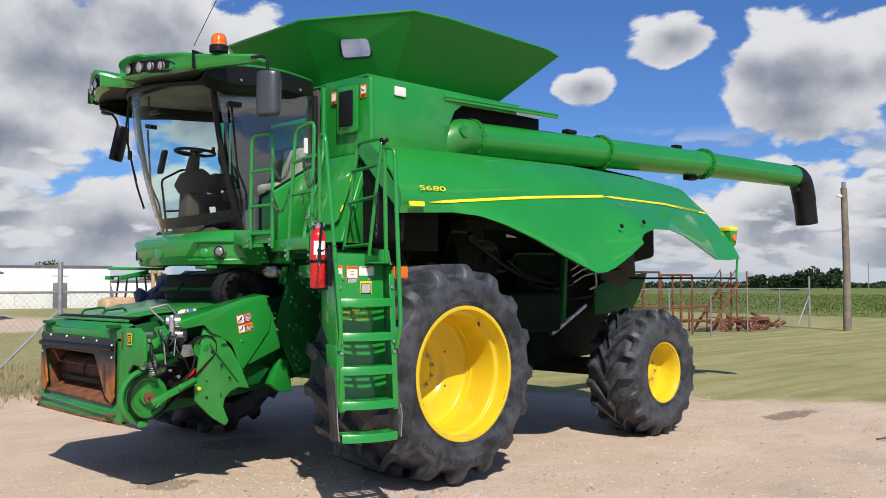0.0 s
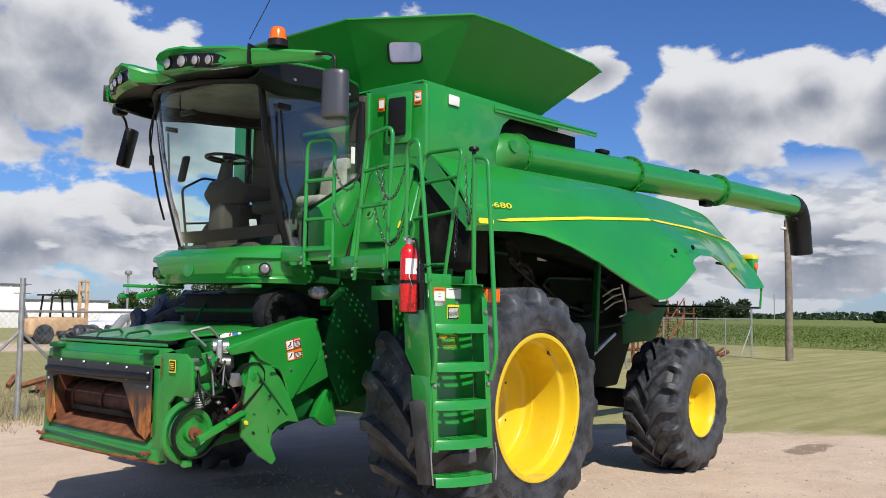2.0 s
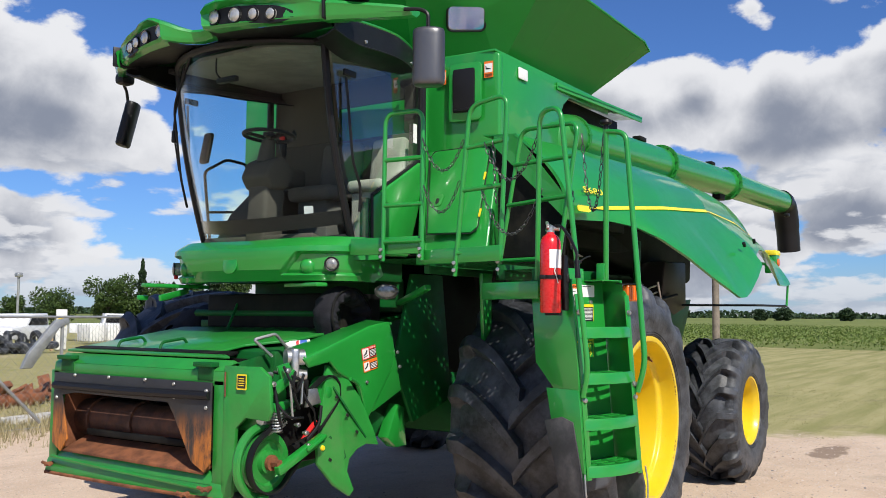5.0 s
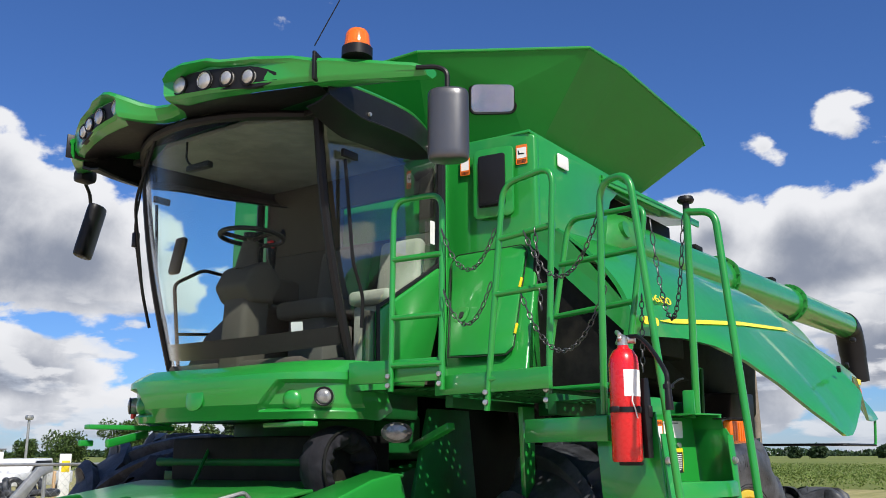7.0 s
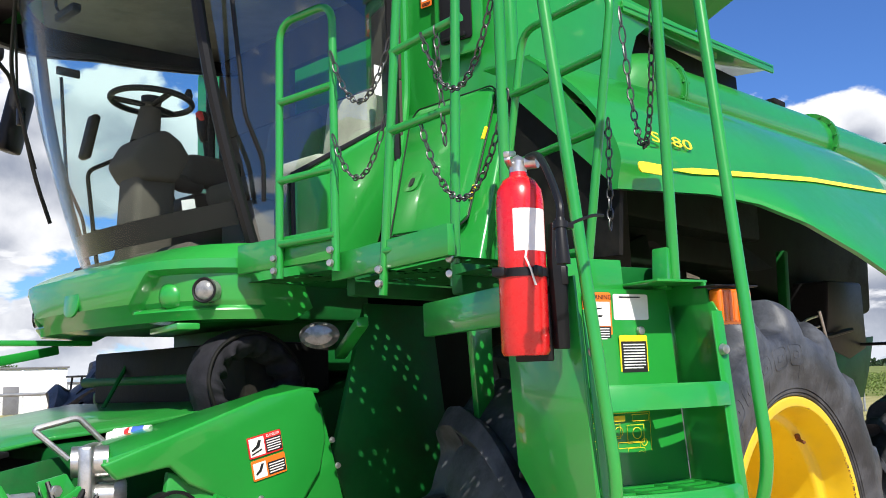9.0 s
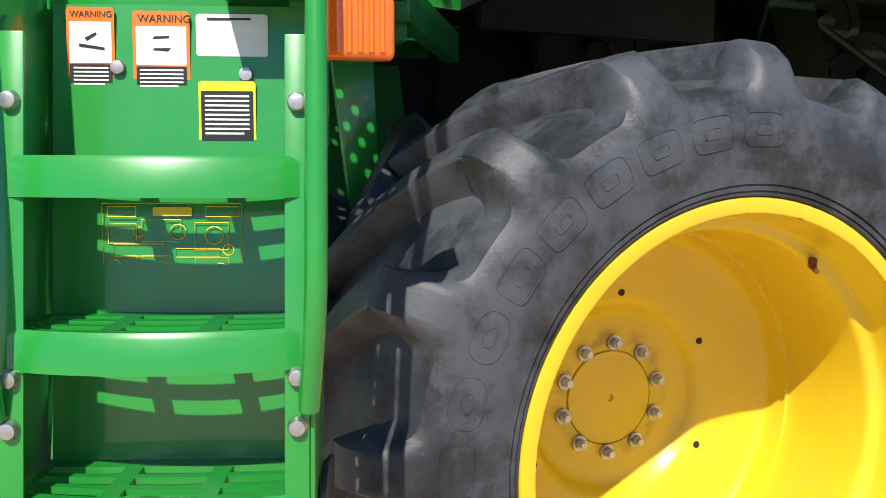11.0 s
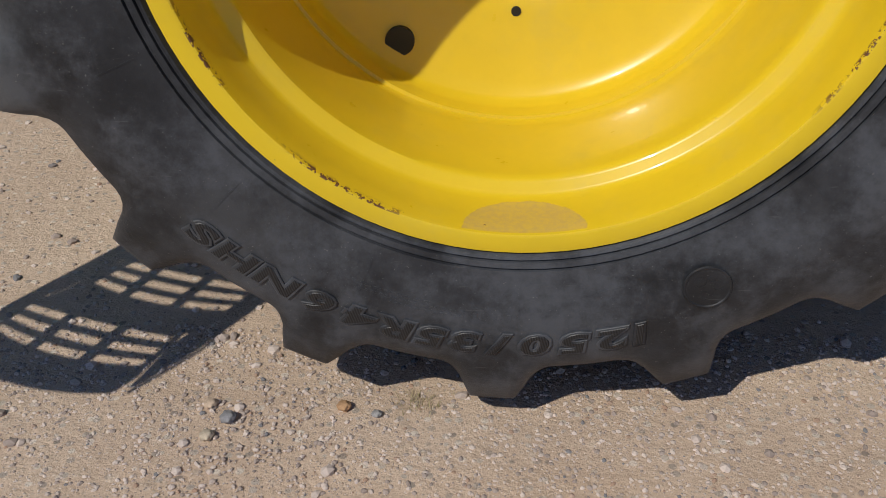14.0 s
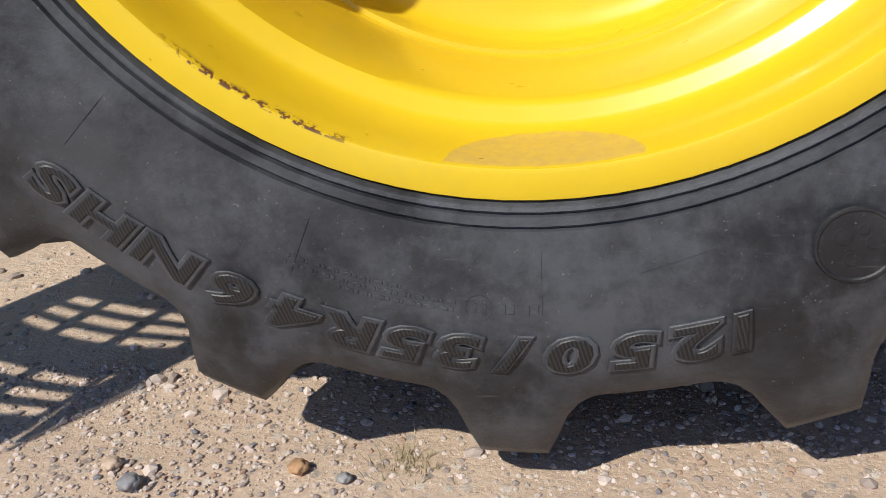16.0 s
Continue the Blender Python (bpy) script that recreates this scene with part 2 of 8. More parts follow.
CHAIN = material("chain_steel", (0.10, 0.10, 0.10), 0.45, metal=0.8, vary=0.3, scale=30.0)
RUST = material("rusty_steel", (0.17, 0.060, 0.025), 0.75, vary=0.4, scale=9.0, dirt=(0.30, 0.10, 0.03), dirt_amount=0.6, bump=0.2, bump_scale=80)
RED = material("red_enamel", (0.62, 0.008, 0.012), 0.28, coat=0.5, vary=0.02, scale=5.0)
WHITE = material("white_label", (0.78, 0.77, 0.74), 0.45, vary=0.04, scale=20.0)
INK = material("black_ink", (0.012, 0.012, 0.012), 0.5, vary=0.1)
ORANGE = material("orange_label", (0.80, 0.17, 0.015), 0.45, vary=0.05)
LABEL_RED = material("red_label", (0.62, 0.02, 0.02), 0.45, vary=0.05)
LABEL_YELLOW = material("yellow_label", (0.82, 0.62, 0.02), 0.45, vary=0.05)
AMBER = material("amber_lens", (0.74, 0.145, 0.006), 0.14, coat=0.6, vary=0.06, scale=20.0)
LENS = material("clear_lamp_lens", (0.50, 0.50, 0.48), 0.12, metal=0.55, coat=0.8, vary=0.15, scale=25.0)
MIRROR_BACK = material("grey_mirror_shell", (0.115, 0.115, 0.120), 0.36, metal=0.7, vary=0.02, scale=4.0)
SEAT = material("grey_seat_cloth", (0.10, 0.095, 0.085), 0.85, vary=0.05, scale=5.0, spec=0.20)
TRIM = material("brown_cab_trim", (0.072, 0.064, 0.052), 0.75, vary=0.05, scale=3.0, spec=0.20)
ROOF_LINING = material("cab_roof_lining", (0.17, 0.17, 0.145), 0.85, vary=0.2, scale=4.0)
HEADLINER = material("pale_cab_lining", (0.36, 0.34, 0.28), 0.8, vary=0.15, scale=5.0)


def glass_material(name, tint, gloss_rough, see, dust):
    """Thin pane: part clear, part mirror by Fresnel, with a film of dust."""
    m = bpy.data.materials.new(name)
    m.use_nodes = True
    t = m.node_tree
    t.nodes.clear()
    n = Nodes(t)
    vec = n.add("ShaderNodeTexCoord").outputs["Object"]
    clear = n.add("ShaderNodeBsdfTransparent", None, Color=(*tint, 1))
    shine = n.add("ShaderNodeBsdfGlossy", None, Color=(1, 1, 1, 1), Roughness=gloss_rough)
    edge = n.add("ShaderNodeLayerWeight", None, Blend=0.5).outputs["Facing"]
    body = n.add("ShaderNodeMixShader", None, i0=n.math("MULTIPLY_ADD", n.math("POWER", edge, 4.0), 0.85, see, clamp=True), i1=clear, i2=shine)
    film = n.add("ShaderNodeBsdfDiffuse", None, Color=(0.42, 0.38, 0.30, 1))
    streak = n.noise(n.add("ShaderNodeMapping", None, i0=vec, Scale=(6.0, 6.0, 0.7)).outputs[0], 2.2, 6.0, 0.7)
    amount = n.math("MULTIPLY", n.ramp(streak, 0.40, 0.85), dust)
    out = n.add("ShaderNodeMixShader", None, i0=amount, i1=body, i2=film)
    n.add("ShaderNodeOutputMaterial", None, Surface=out)
    return m


GLASS = glass_material("cab_glass", (0.88, 0.98, 0.96), 0.18, 0.008, 0.006)
CLEAR_GLASS = glass_material("clean_cab_glass", (0.84, 0.97, 0.95), 0.02, 0.05, 0.0)
DOOR_GLASS = glass_material("cab_door_glass", (0.84, 0.97, 0.95), 0.02, 0.13, 0.03)
DULL_LENS = material("dull_lamp_lens", (0.24, 0.24, 0.23), 0.2, metal=0.3, coat=0.5, vary=0.3, scale=30.0)
WINDOW_GLASS = glass_material("tank_window_glass", (0.80, 0.86, 0.90), 0.10, 0.34, 0.10)

# ---- shapes ----


def lay(verts, faces):
    bm = bmesh.new()
    vs = [bm.verts.new(v) for v in verts]
    for f in faces:
        bm.faces.new([vs[i] for i in f])
    bmesh.ops.recalc_face_normals(bm, faces=bm.faces[:])
    return bm


def round_edges(bm, width, segments=2, angle=30):
    if width > 0:
        edges = [e for e in bm.edges if len(e.link_faces) == 2 and e.calc_face_angle(0) > radians(angle)]
        bmesh.ops.bevel(bm, geom=edges, offset=width, segments=segments, affect="EDGES", clamp_overlap=True, profile=0.5)
    return bm


def join(*many):
    out = bmesh.new()
    for bm in many:
        tmp = bpy.data.meshes.new("tmp")
        bm.to_mesh(tmp)
        bm.free()
        out.from_mesh(tmp)
        bpy.data.meshes.remove(tmp)
    return out


def moved(bm, m):
    bm.transform(m)
    return bm


def block(centre, size, turn=(0, 0, 0), bevel=0.008, segments=2):
    bm = bmesh.new()
    bmesh.ops.create_cube(bm, size=1.0)
    bm.transform(Matrix.Diagonal((*size, 1)))
    round_edges(bm, min(bevel, min(size) * 0.45), segments)
    return moved(bm, pose(*centre, *turn))


def prism(points, depth, bevel=0.006, segments=2):
    """A plate: the outline's points in space, thickened by the vector depth."""
    d = Vector(depth)
    a = [Vector(p) for p in points]
    k = len(a)
    bm = lay(a + [p + d for p in a], [list(range(k)), [k + i for i in range(k)][::-1]] + [[i, (i + 1) % k, k + (i + 1) % k, k + i] for i in range(k)])
    return round_edges(bm, bevel, segments)


def curved(points, n=8, closed=False):
    """A smooth line through points (Catmull-Rom)."""
    p = [Vector(q) for q in points]
    k = len(p)
    out = []
    for i in range(k if closed else k - 1):
        a = p[(i - 1) % k] if closed or i else p[0] * 2 - p[1]
        b, c = p[i], p[(i + 1) % k]
        d = p[(i + 2) % k] if closed or i + 2 < k else p[-1] * 2 - p[-2]
        for j in range(n):
            t = j / n
            out.append(0.5 * ((2 * b) + (c - a) * t + (2 * a - 5 * b + 4 * c - d) * t * t + (3 * b - a - 3 * c + d) * t ** 3))
    if not closed:
        out.append(p[-1])
    return out


def bent(points, radius=0.08, n=5):
    """A line of straight runs with rounded corners."""
    p = [Vector(q) for q in points]
    out = [p[0]]
    for i in range(1, len(p) - 1):
        a, b, c = p[i - 1], p[i], p[i + 1]
        r = min(radius, (a - b).length * 0.48, (c - b).length * 0.48)
        s, e = b + (a - b).normalized() * r, b + (c - b).normalized() * r
        for j in range(n + 1):
            t = j / n
            out.append(s * (1 - t) ** 2 + b * 2 * t * (1 - t) + e * t * t)
    out.append(p[-1])
    return out


def tube(points, radius, seg=10, closed=False):
    """A bar of round section along a line; radius may be a list."""
    p = [Vector(q) for q in points]
    k = len(p)
    rr = radius if isinstance(radius, (list, tuple)) else [radius] * k
    verts, faces = [], []
    side = None
    for i in range(k):
        a = p[(i - 1) % k] if closed or i else p[0]
        b = p[(i + 1) % k] if closed or i < k - 1 else p[-1]
        way = (b - a).normalized()
        if side is None:
            side = way.orthogonal().normalized()
        side = (side - way * side.dot(way)).normalized()
        other = way.cross(side)
        for j in range(seg):
            t = 2 * math.pi * j / seg
            verts.append(p[i] + (side * math.cos(t) + other * math.sin(t)) * rr[i])
    for i in range(k if closed else k - 1):
        for j in range(seg):
            m = (i + 1) % k
            faces.append([i * seg + j, i * seg + (j + 1) % seg, m * seg + (j + 1) % seg, m * seg + j])
    if not closed:
        faces.append(list(range(seg))[::-1])
        faces.append([(k - 1) * seg + j for j in range(seg)])
    return lay(verts, faces)


def bar(a, b, radius, seg=10):
    return tube([a, b], radius, seg)


def lathe(profile, centre, seg=64, closed=False):
    """Turns (radius, y) pairs round the axis through centre along y."""
    c = Vector(centre)
    k = len(profile)
    verts, faces = [], []
    for j in range(seg):
        t = 2 * math.pi * j / seg
        for r, h in profile:
            verts.append(c + Vector((r * math.cos(t), h, r * math.sin(t))))
    for j in range(seg):
        m = (j + 1) % seg
        for i in range(k if closed else k - 1):
            q = (i + 1) % k
            faces.append([j * k + i, j * k + q, m * k + q, m * k + i])
    bm = lay(verts, faces)
    bmesh.ops.remove_doubles(bm, verts=bm.verts[:], dist=1e-5)
    return bm


def sheet(rows, thick=None):
    """A surface through rows of points; thick: a vector that makes it a shell."""
    k, m = len(rows), len(rows[0])
    a = [Vector(p) for r in rows for p in r]
    faces = [[i * m + j, i * m + j + 1, (i + 1) * m + j + 1, (i + 1) * m + j] for i in range(k - 1) for j in range(m - 1)]
    if thick is None:
        return lay(a, faces)
    d, off = Vector(thick), k * m
    rim = [(i * m, (i + 1) * m) for i in range(k - 1)] + [(i * m + m - 1, (i + 1) * m + m - 1) for i in range(k - 1)]
    rim += [(j, j + 1) for j in range(m - 1)] + [((k - 1) * m + j, (k - 1) * m + j + 1) for j in range(m - 1)]
    return lay(a + [p + d for p in a], faces + [[off + i for i in f][::-1] for f in faces] + [[u, v, off + v, off + u] for u, v in rim])


def finish(bm, name, mat, angle=35):
    me = bpy.data.meshes.new(name)
    bm.to_mesh(me)
    bm.free()
    me.polygons.foreach_set("use_smooth", [True] * len(me.polygons))
    me.set_sharp_from_angle(angle=radians(angle))
    for q in mat if isinstance(mat, (list, tuple)) else [mat]:
        me.materials.append(q)
    return me


def part(name, bm, mat, parent, label="", angle=35):
    ob = new(name, finish(bm, name, mat, angle))
    ob.parent = parent
    return tagged(ob, label)


def thing(name, label, category, group="", kind="", at=(0, 0, 0)):
    ob = new(name)
    ob.location = at
    ob.empty_display_size = 0.2
    return tagged(ob, label, category, group, kind)


def solid(name, bm, mat, label, category, group="", kind="", angle=35):
    return tagged(new(name, finish(bm, name, mat, angle)), label, category, group, kind)


def lettering(text, size, depth=0.001, bold=0.0, edge=0.0):
    """A mesh of the words, lying in x and y, centred."""
    cu = bpy.data.curves.new("text", "FONT")
    cu.body, cu.size, cu.extrude, cu.align_x, cu.align_y, cu.resolution_u = text, size, depth, "CENTER", "CENTER", 3
    cu.offset, cu.bevel_depth, cu.bevel_resolution = bold, edge, 0
    ob = bpy.data.objects.new("text", cu)
    me = ob.to_mesh()
    bm = bmesh.new()
    bm.from_mesh(me)
    ob.to_mesh_clear()
    bpy.data.objects.remove(ob)
    bpy.data.curves.remove(cu)
    return bm


def facing(origin, right, upward):
    """The pose of a flat thing at origin whose x runs right and whose y runs upward."""
    x = Vector(right).normalized()
    z = x.cross(Vector(upward)).normalized()
    y = z.cross(x)
    m = Matrix((x, y, z)).transposed().to_4x4()
    m.translation = origin
    return m

def rounded(wd, ht, r, n=5):
    pts = []
    for sx, sy, a0 in ((1, 1, 0), (-1, 1, 90), (-1, -1, 180), (1, -1, 270)):
        for i in range(n):
            a = math.radians(a0 + 90 * i / (n - 1))
            pts.append((sx * (wd / 2 - r) + r * math.cos(a), sy * (ht / 2 - r) + r * math.sin(a)))
    return pts


def panel(m, wd, ht, r, thick, bevel=0.0, n=5):
    """A flat plate with rounded corners; its face looks along the pose's z."""
    d = m.to_3x3() @ Vector((0, 0, thick))
    return prism([m @ Vector((x, y, 0)) for x, y in rounded(wd, ht, r, n)], d, bevel)


# ---- ground ----


def ground_material():
    m = bpy.data.materials.new("yard_ground")
    m.use_nodes = True
    n = Nodes(m.node_tree)
    bsdf = m.node_tree.nodes["Principled BSDF"]
    vec = n.add("ShaderNodeTexCoord").outputs["Object"]
    p = n.add("ShaderNodeSeparateXYZ", None, i0=vec)
    x, y = p.outputs["X"], p.outputs["Y"]
    wob = n.math("MULTIPLY", n.math("SUBTRACT", n.noise(vec, 0.8, 6.0, 0.7), 0.5), 3.2)
    # packed gravel
    stone = n.add("ShaderNodeTexVoronoi", None, Vector=vec, Scale=42.0, Randomness=1.0)
    stone_small = n.add("ShaderNodeTexVoronoi", None, Vector=vec, Scale=120.0, Randomness=1.0)
    grit = n.noise(vec, 90.0, 8.0, 0.75)
    patch = n.noise(vec, 1.1, 7.0, 0.65)
    gravel = n.mix(n.ramp(patch, 0.30, 0.70), (0.565, 0.425, 0.315), (0.68, 0.53, 0.40))
    gravel = n.mix(n.math("MULTIPLY", n.ramp(grit, 0.35, 0.75), 0.40), gravel, (0.46, 0.34, 0.255))
    hue = n.add("ShaderNodeSeparateColor", None, i0=stone.outputs["Color"])
    pebble = n.mix(hue.outputs[0], (0.28, 0.23, 0.19), (0.75, 0.66, 0.56))
    gravel = n.mix(n.math("MULTIPLY", n.ramp(hue.outputs[1], 0.62, 0.70), n.ramp(stone.outputs["Distance"], 0.42, 0.30)), gravel, pebble)
    hue2 = n.add("ShaderNodeSeparateColor", None, i0=stone_small.outputs["Color"])
    fleck = n.mix(hue2.outputs[0], (0.26, 0.205, 0.16), (0.78, 0.66, 0.54))
    gravel = n.mix(n.math("MULTIPLY", n.math("MULTIPLY", n.ramp(hue2.outputs[1], 0.45, 0.55), n.ramp(stone_small.outputs["Distance"], 0.45, 0.25)), 0.6), gravel, fleck)
    clod = n.add("ShaderNodeTexVoronoi", None, Vector=vec, Scale=17.0, Randomness=1.0)
    hue3 = n.add("ShaderNodeSeparateColor", None, i0=clod.outputs["Color"])
    lump = n.math("MULTIPLY", n.ramp(hue3.outputs[1], 0.56, 0.60), n.ramp(n.math("ADD", clod.outputs["Distance"], n.math("MULTIPLY", grit, 0.3)), 0.42, 0.30))
    gravel = n.mix(n.math("MULTIPLY", lump, 0.55), gravel, n.mix(hue3.outputs[0], (0.33, 0.245, 0.18), (0.84, 0.69, 0.54)))
    rut = n.noise(n.add("ShaderNodeMapping", None, i0=vec, Rotation=(0, 0, radians(20)), Scale=(0.5, 2.2, 1.0)).outputs[0], 1.6, 8.0, 0.72)
    gravel = n.mix(n.math("MULTIPLY", n.ramp(rut, 0.47, 0.66), 0.30), gravel, (0.43, 0.315, 0.225))
    # mown grass, streaked along the mower's way
    streak = n.noise(n.add("ShaderNodeMapping", None, i0=vec, Rotation=(0, 0, radians(-14)), Scale=(0.12, 1.3, 1.0)).outputs[0], 1.3, 5.0, 0.6)
    blades = n.noise(vec, 30.0, 6.0, 0.8)
    grass = n.mix(n.ramp(streak, 0.32, 0.68), (0.26, 0.25, 0.095), (0.43, 0.375, 0.185))
    grass = n.mix(n.math("MULTIPLY", blades, 0.45), grass, (0.185, 0.195, 0.065))
    straw = n.mix(n.ramp(n.noise(vec, 1.9, 6.0, 0.7), 0.35, 0.7), (0.36, 0.31, 0.15), (0.24, 0.24, 0.08))
    field = n.mix(n.ramp(n.noise(vec, 0.05, 4.0), 0.3, 0.7), (0.125, 0.165, 0.040), (0.185, 0.205, 0.062))
    # where each lies
    edge = n.math("ADD", n.math("ADD", n.math("MULTIPLY", x, 0.864), n.math("MULTIPLY", y, 0.504)), wob)
    to_lawn = n.ramp(edge, 5.9, 6.9)
    to_straw = n.math("MULTIPLY", n.ramp(n.math("ADD", y, wob), 7.2, 8.6), n.ramp(n.math("ADD", y, wob), 31.0, 29.0))
    left = n.ramp(x, 16.0, 12.0)
    to_field = n.ramp(n.math("SUBTRACT", x, n.math("MULTIPLY", y, 0.18)), 47.5, 48.5)
    yard = n.math("MULTIPLY", left, n.ramp(n.math("ADD", y, wob), 29.0, 31.0))
    c = n.mix(to_lawn, gravel, grass)
    c = n.mix(n.math("MULTIPLY", to_straw, left), c, straw)
    c = n.mix(yard, c, gravel)
    c = n.mix(to_field, c, field)
    far_left = n.math("MULTIPLY", n.ramp(y, 110.0, 130.0), left)
    c = n.mix(far_left, c, field)
    damp = n.math("MULTIPLY", n.ramp(n.noise(vec, 0.55, 5.0, 0.6), 0.56, 0.66), 0.25)
    c = n.mix(damp, c, (0.15, 0.115, 0.085))
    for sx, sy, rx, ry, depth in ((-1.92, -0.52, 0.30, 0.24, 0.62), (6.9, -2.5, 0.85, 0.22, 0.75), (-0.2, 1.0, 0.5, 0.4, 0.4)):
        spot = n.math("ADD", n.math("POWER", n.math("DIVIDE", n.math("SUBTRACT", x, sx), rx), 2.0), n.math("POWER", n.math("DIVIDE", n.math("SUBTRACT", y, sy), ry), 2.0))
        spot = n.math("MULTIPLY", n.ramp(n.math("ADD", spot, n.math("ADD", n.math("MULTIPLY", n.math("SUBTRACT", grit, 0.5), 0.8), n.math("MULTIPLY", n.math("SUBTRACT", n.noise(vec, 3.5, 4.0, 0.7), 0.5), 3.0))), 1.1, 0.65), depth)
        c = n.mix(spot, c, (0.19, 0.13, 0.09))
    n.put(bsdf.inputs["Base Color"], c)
    bsdf.inputs["Roughness"].default_value = 0.95
    bsdf.inputs["Specular IOR Level"].default_value = 0.2
    relief = n.math("ADD", n.math("MULTIPLY", stone.outputs["Distance"], -0.6), n.math("ADD", n.math("MULTIPLY", stone_small.outputs["Distance"], -0.3), grit))
    n.put(bsdf.inputs["Normal"], n.add("ShaderNodeBump", None, Strength=0.42, Distance=0.02, Height=relief))
    return m


def ground_height(x, y):
    near = max(0.0, 1 - math.hypot(x, y) / 60)
    return near * 0.05 * (noise.noise((x * 0.22, y * 0.22, 3.1)) - 0.1) * min(1.0, max(0.0, (math.hypot(x - 1.5, y) - 3.5) / 4)) + 0.004 * noise.noise((x * 2.1, y * 2.1, 0.4)) * near


steps = sorted({s * v for s in (-1, 1) for v in [0.35 * i for i in range(30)] + [10.5 * 1.32 ** i for i in range(22)]})
rows = [[(x, y, ground_height(x, y)) for x in steps] for y in steps]
ground = solid("ground", sheet(rows), ground_material(), "packed tan gravel yard turning to mown grass and fields", "ground", kind="structure")

# ---- the combine ----
CY = 0.15
combine = thing("combine_harvester", "green combine harvester with yellow wheels, parked without its header on gravel", "combine harvester")


def mirror_y(bm):
    bm.transform(Matrix.Translation((0, 2 * CY, 0)) @ Matrix.Diagonal((1, -1, 1, 1)))
    bmesh.ops.reverse_faces(bm, faces=bm.faces[:])
    return bm


def tyre(centre, rim_r, tread_r, height, half, count, sweep, width, seg=96, phase=0.0):
    """Carcass with two rows of staggered bars whose ends run into the side wall. centre: the middle of the tyre."""
    c = Vector(centre)
    h = half
    side = [(rim_r - 0.02, h - 0.060), (rim_r + 0.004, h - 0.012), (rim_r + 0.009, h - 0.003), (rim_r + 0.014, h - 0.001), (rim_r + 0.0155, h - 0.006), (rim_r + 0.018, h - 0.006), (rim_r + 0.0195, h + 0.001), (rim_r + 0.030, h + 0.003), (rim_r + 0.0315, h - 0.002), (rim_r + 0.034, h - 0.002), (rim_r + 0.0355, h + 0.005),
            (rim_r + 0.07, h + 0.010), (rim_r + 0.10, h + 0.016), (rim_r + 0.14, h + 0.022), (rim_r + 0.175, h + 0.0225), (tread_r - 0.10, h + 0.0175)]
    crown = [(tread_r - 0.004, h - 0.14), (tread_r + 0.010, h * 0.5), (tread_r + 0.014, 0.0), (tread_r + 0.010, -h * 0.5), (tread_r - 0.004, -h + 0.14)]
    prof = [(r, -y) for r, y in side] + [(r, -y) for r, y in crown] + [(r, y) for r, y in side[::-1]]
    inner = [(rim_r - 0.02, h * 0.4), (rim_r - 0.02, -h * 0.4)]
    many = [lathe(prof + inner, c, seg, closed=True)]
    shoulders, bars = [], []
    pitch = 2 * math.pi / count
    per = 26

    def swell(a, s):
        u = ((a - phase) / pitch + (0.5 if s > 0 else 0.0)) % 1.0
        u = min(u, 1 - u)
        t = min(1.0, max(0.0, (0.36 - u) / 0.235))
        return min(1.0, 1.06 * t ** 3.2) - 0.04 * max(0.0, (t - 0.9) / 0.1 if t < 1 else 0.0)

    def spot(r, y, a):
        return c + Vector((r * math.cos(a), y, r * math.sin(a)))

    for s in (-1, 1):
        rows = []
        for i in range(count * per + 1):
            a = phase + pitch * i / per
            e = swell(a, s)
            top = tread_r - 0.028 + (height + 0.026) * e
            base = tread_r - 0.10
            rows.append([spot(base - 0.002, s * (h + 0.0178), a), spot(base + 0.35 * (top - base), s * (h + 0.0125), a), spot(base + 0.72 * (top - base), s * (h - 0.006 - 0.012 * e), a),
                         spot(top - 0.012, s * (h - 0.040 - 0.030 * e), a), spot(top, s * (h - 0.062 - 0.034 * e), a), spot(top - 0.004 * (1 - e), s * (h - 0.155), a), spot(tread_r - 0.03, s * (h - 0.165), a)])
        shoulders.append(sheet(rows))
        for i in range(count):
            ph = phase + pitch * (i - (0.5 if s > 0 else 0.0))
            verts, faces = [], []
            n = 7
            for q in range(n):
                t = q / (n - 1)
                y = s * ((h - 0.145) * (1 - t) - 0.035 * t)
                ang = ph + sweep * (0.45 * t + 0.55 * t * t)
                top = tread_r + height * (0.99 + 0.02 * t)
                low = tread_r - 0.03
                wt = width * (1.0 - 0.12 * t)
                wb = wt + 0.050 * (1 - t) ** 2 + 0.030
                for o, r in ((-wb, low), (-wt * 1.06, low + (top - low) * 0.45), (-wt, top - 0.006), (-wt * 0.9, top), (wt * 0.9, top), (wt, top - 0.006), (wt * 1.06, low + (top - low) * 0.45), (wb, low)):
                    verts.append(spot(r, y, ang + o / 2 / tread_r))
            k = 8
            for q in range(n - 1):
                for j in range(k):
                    faces.append([q * k + j, q * k + (j + 1) % k, (q + 1) * k + (j + 1) % k, (q + 1) * k + j])
            faces.append(list(range(k))[::-1])
            faces.append([(n - 1) * k + j for j in range(k)])
            bars.append(lay(verts, faces))
    return many[0], shoulders, bars


def fit_tyre(wheel, flip, words, *shape, **more):
    """The carcass, its two scalloped shoulders and every tread bar, as parts of the wheel."""
    carcass, shoulders, bars = tyre(*shape, **more)
    part("tyre", flip(carcass), RUBBER, wheel, words)
    for bm in shoulders:
        part("tyre_shoulder", flip(bm), RUBBER, wheel, "", 40)
    for bm in bars:
        part("tread_bar", flip(bm), RUBBER, wheel)


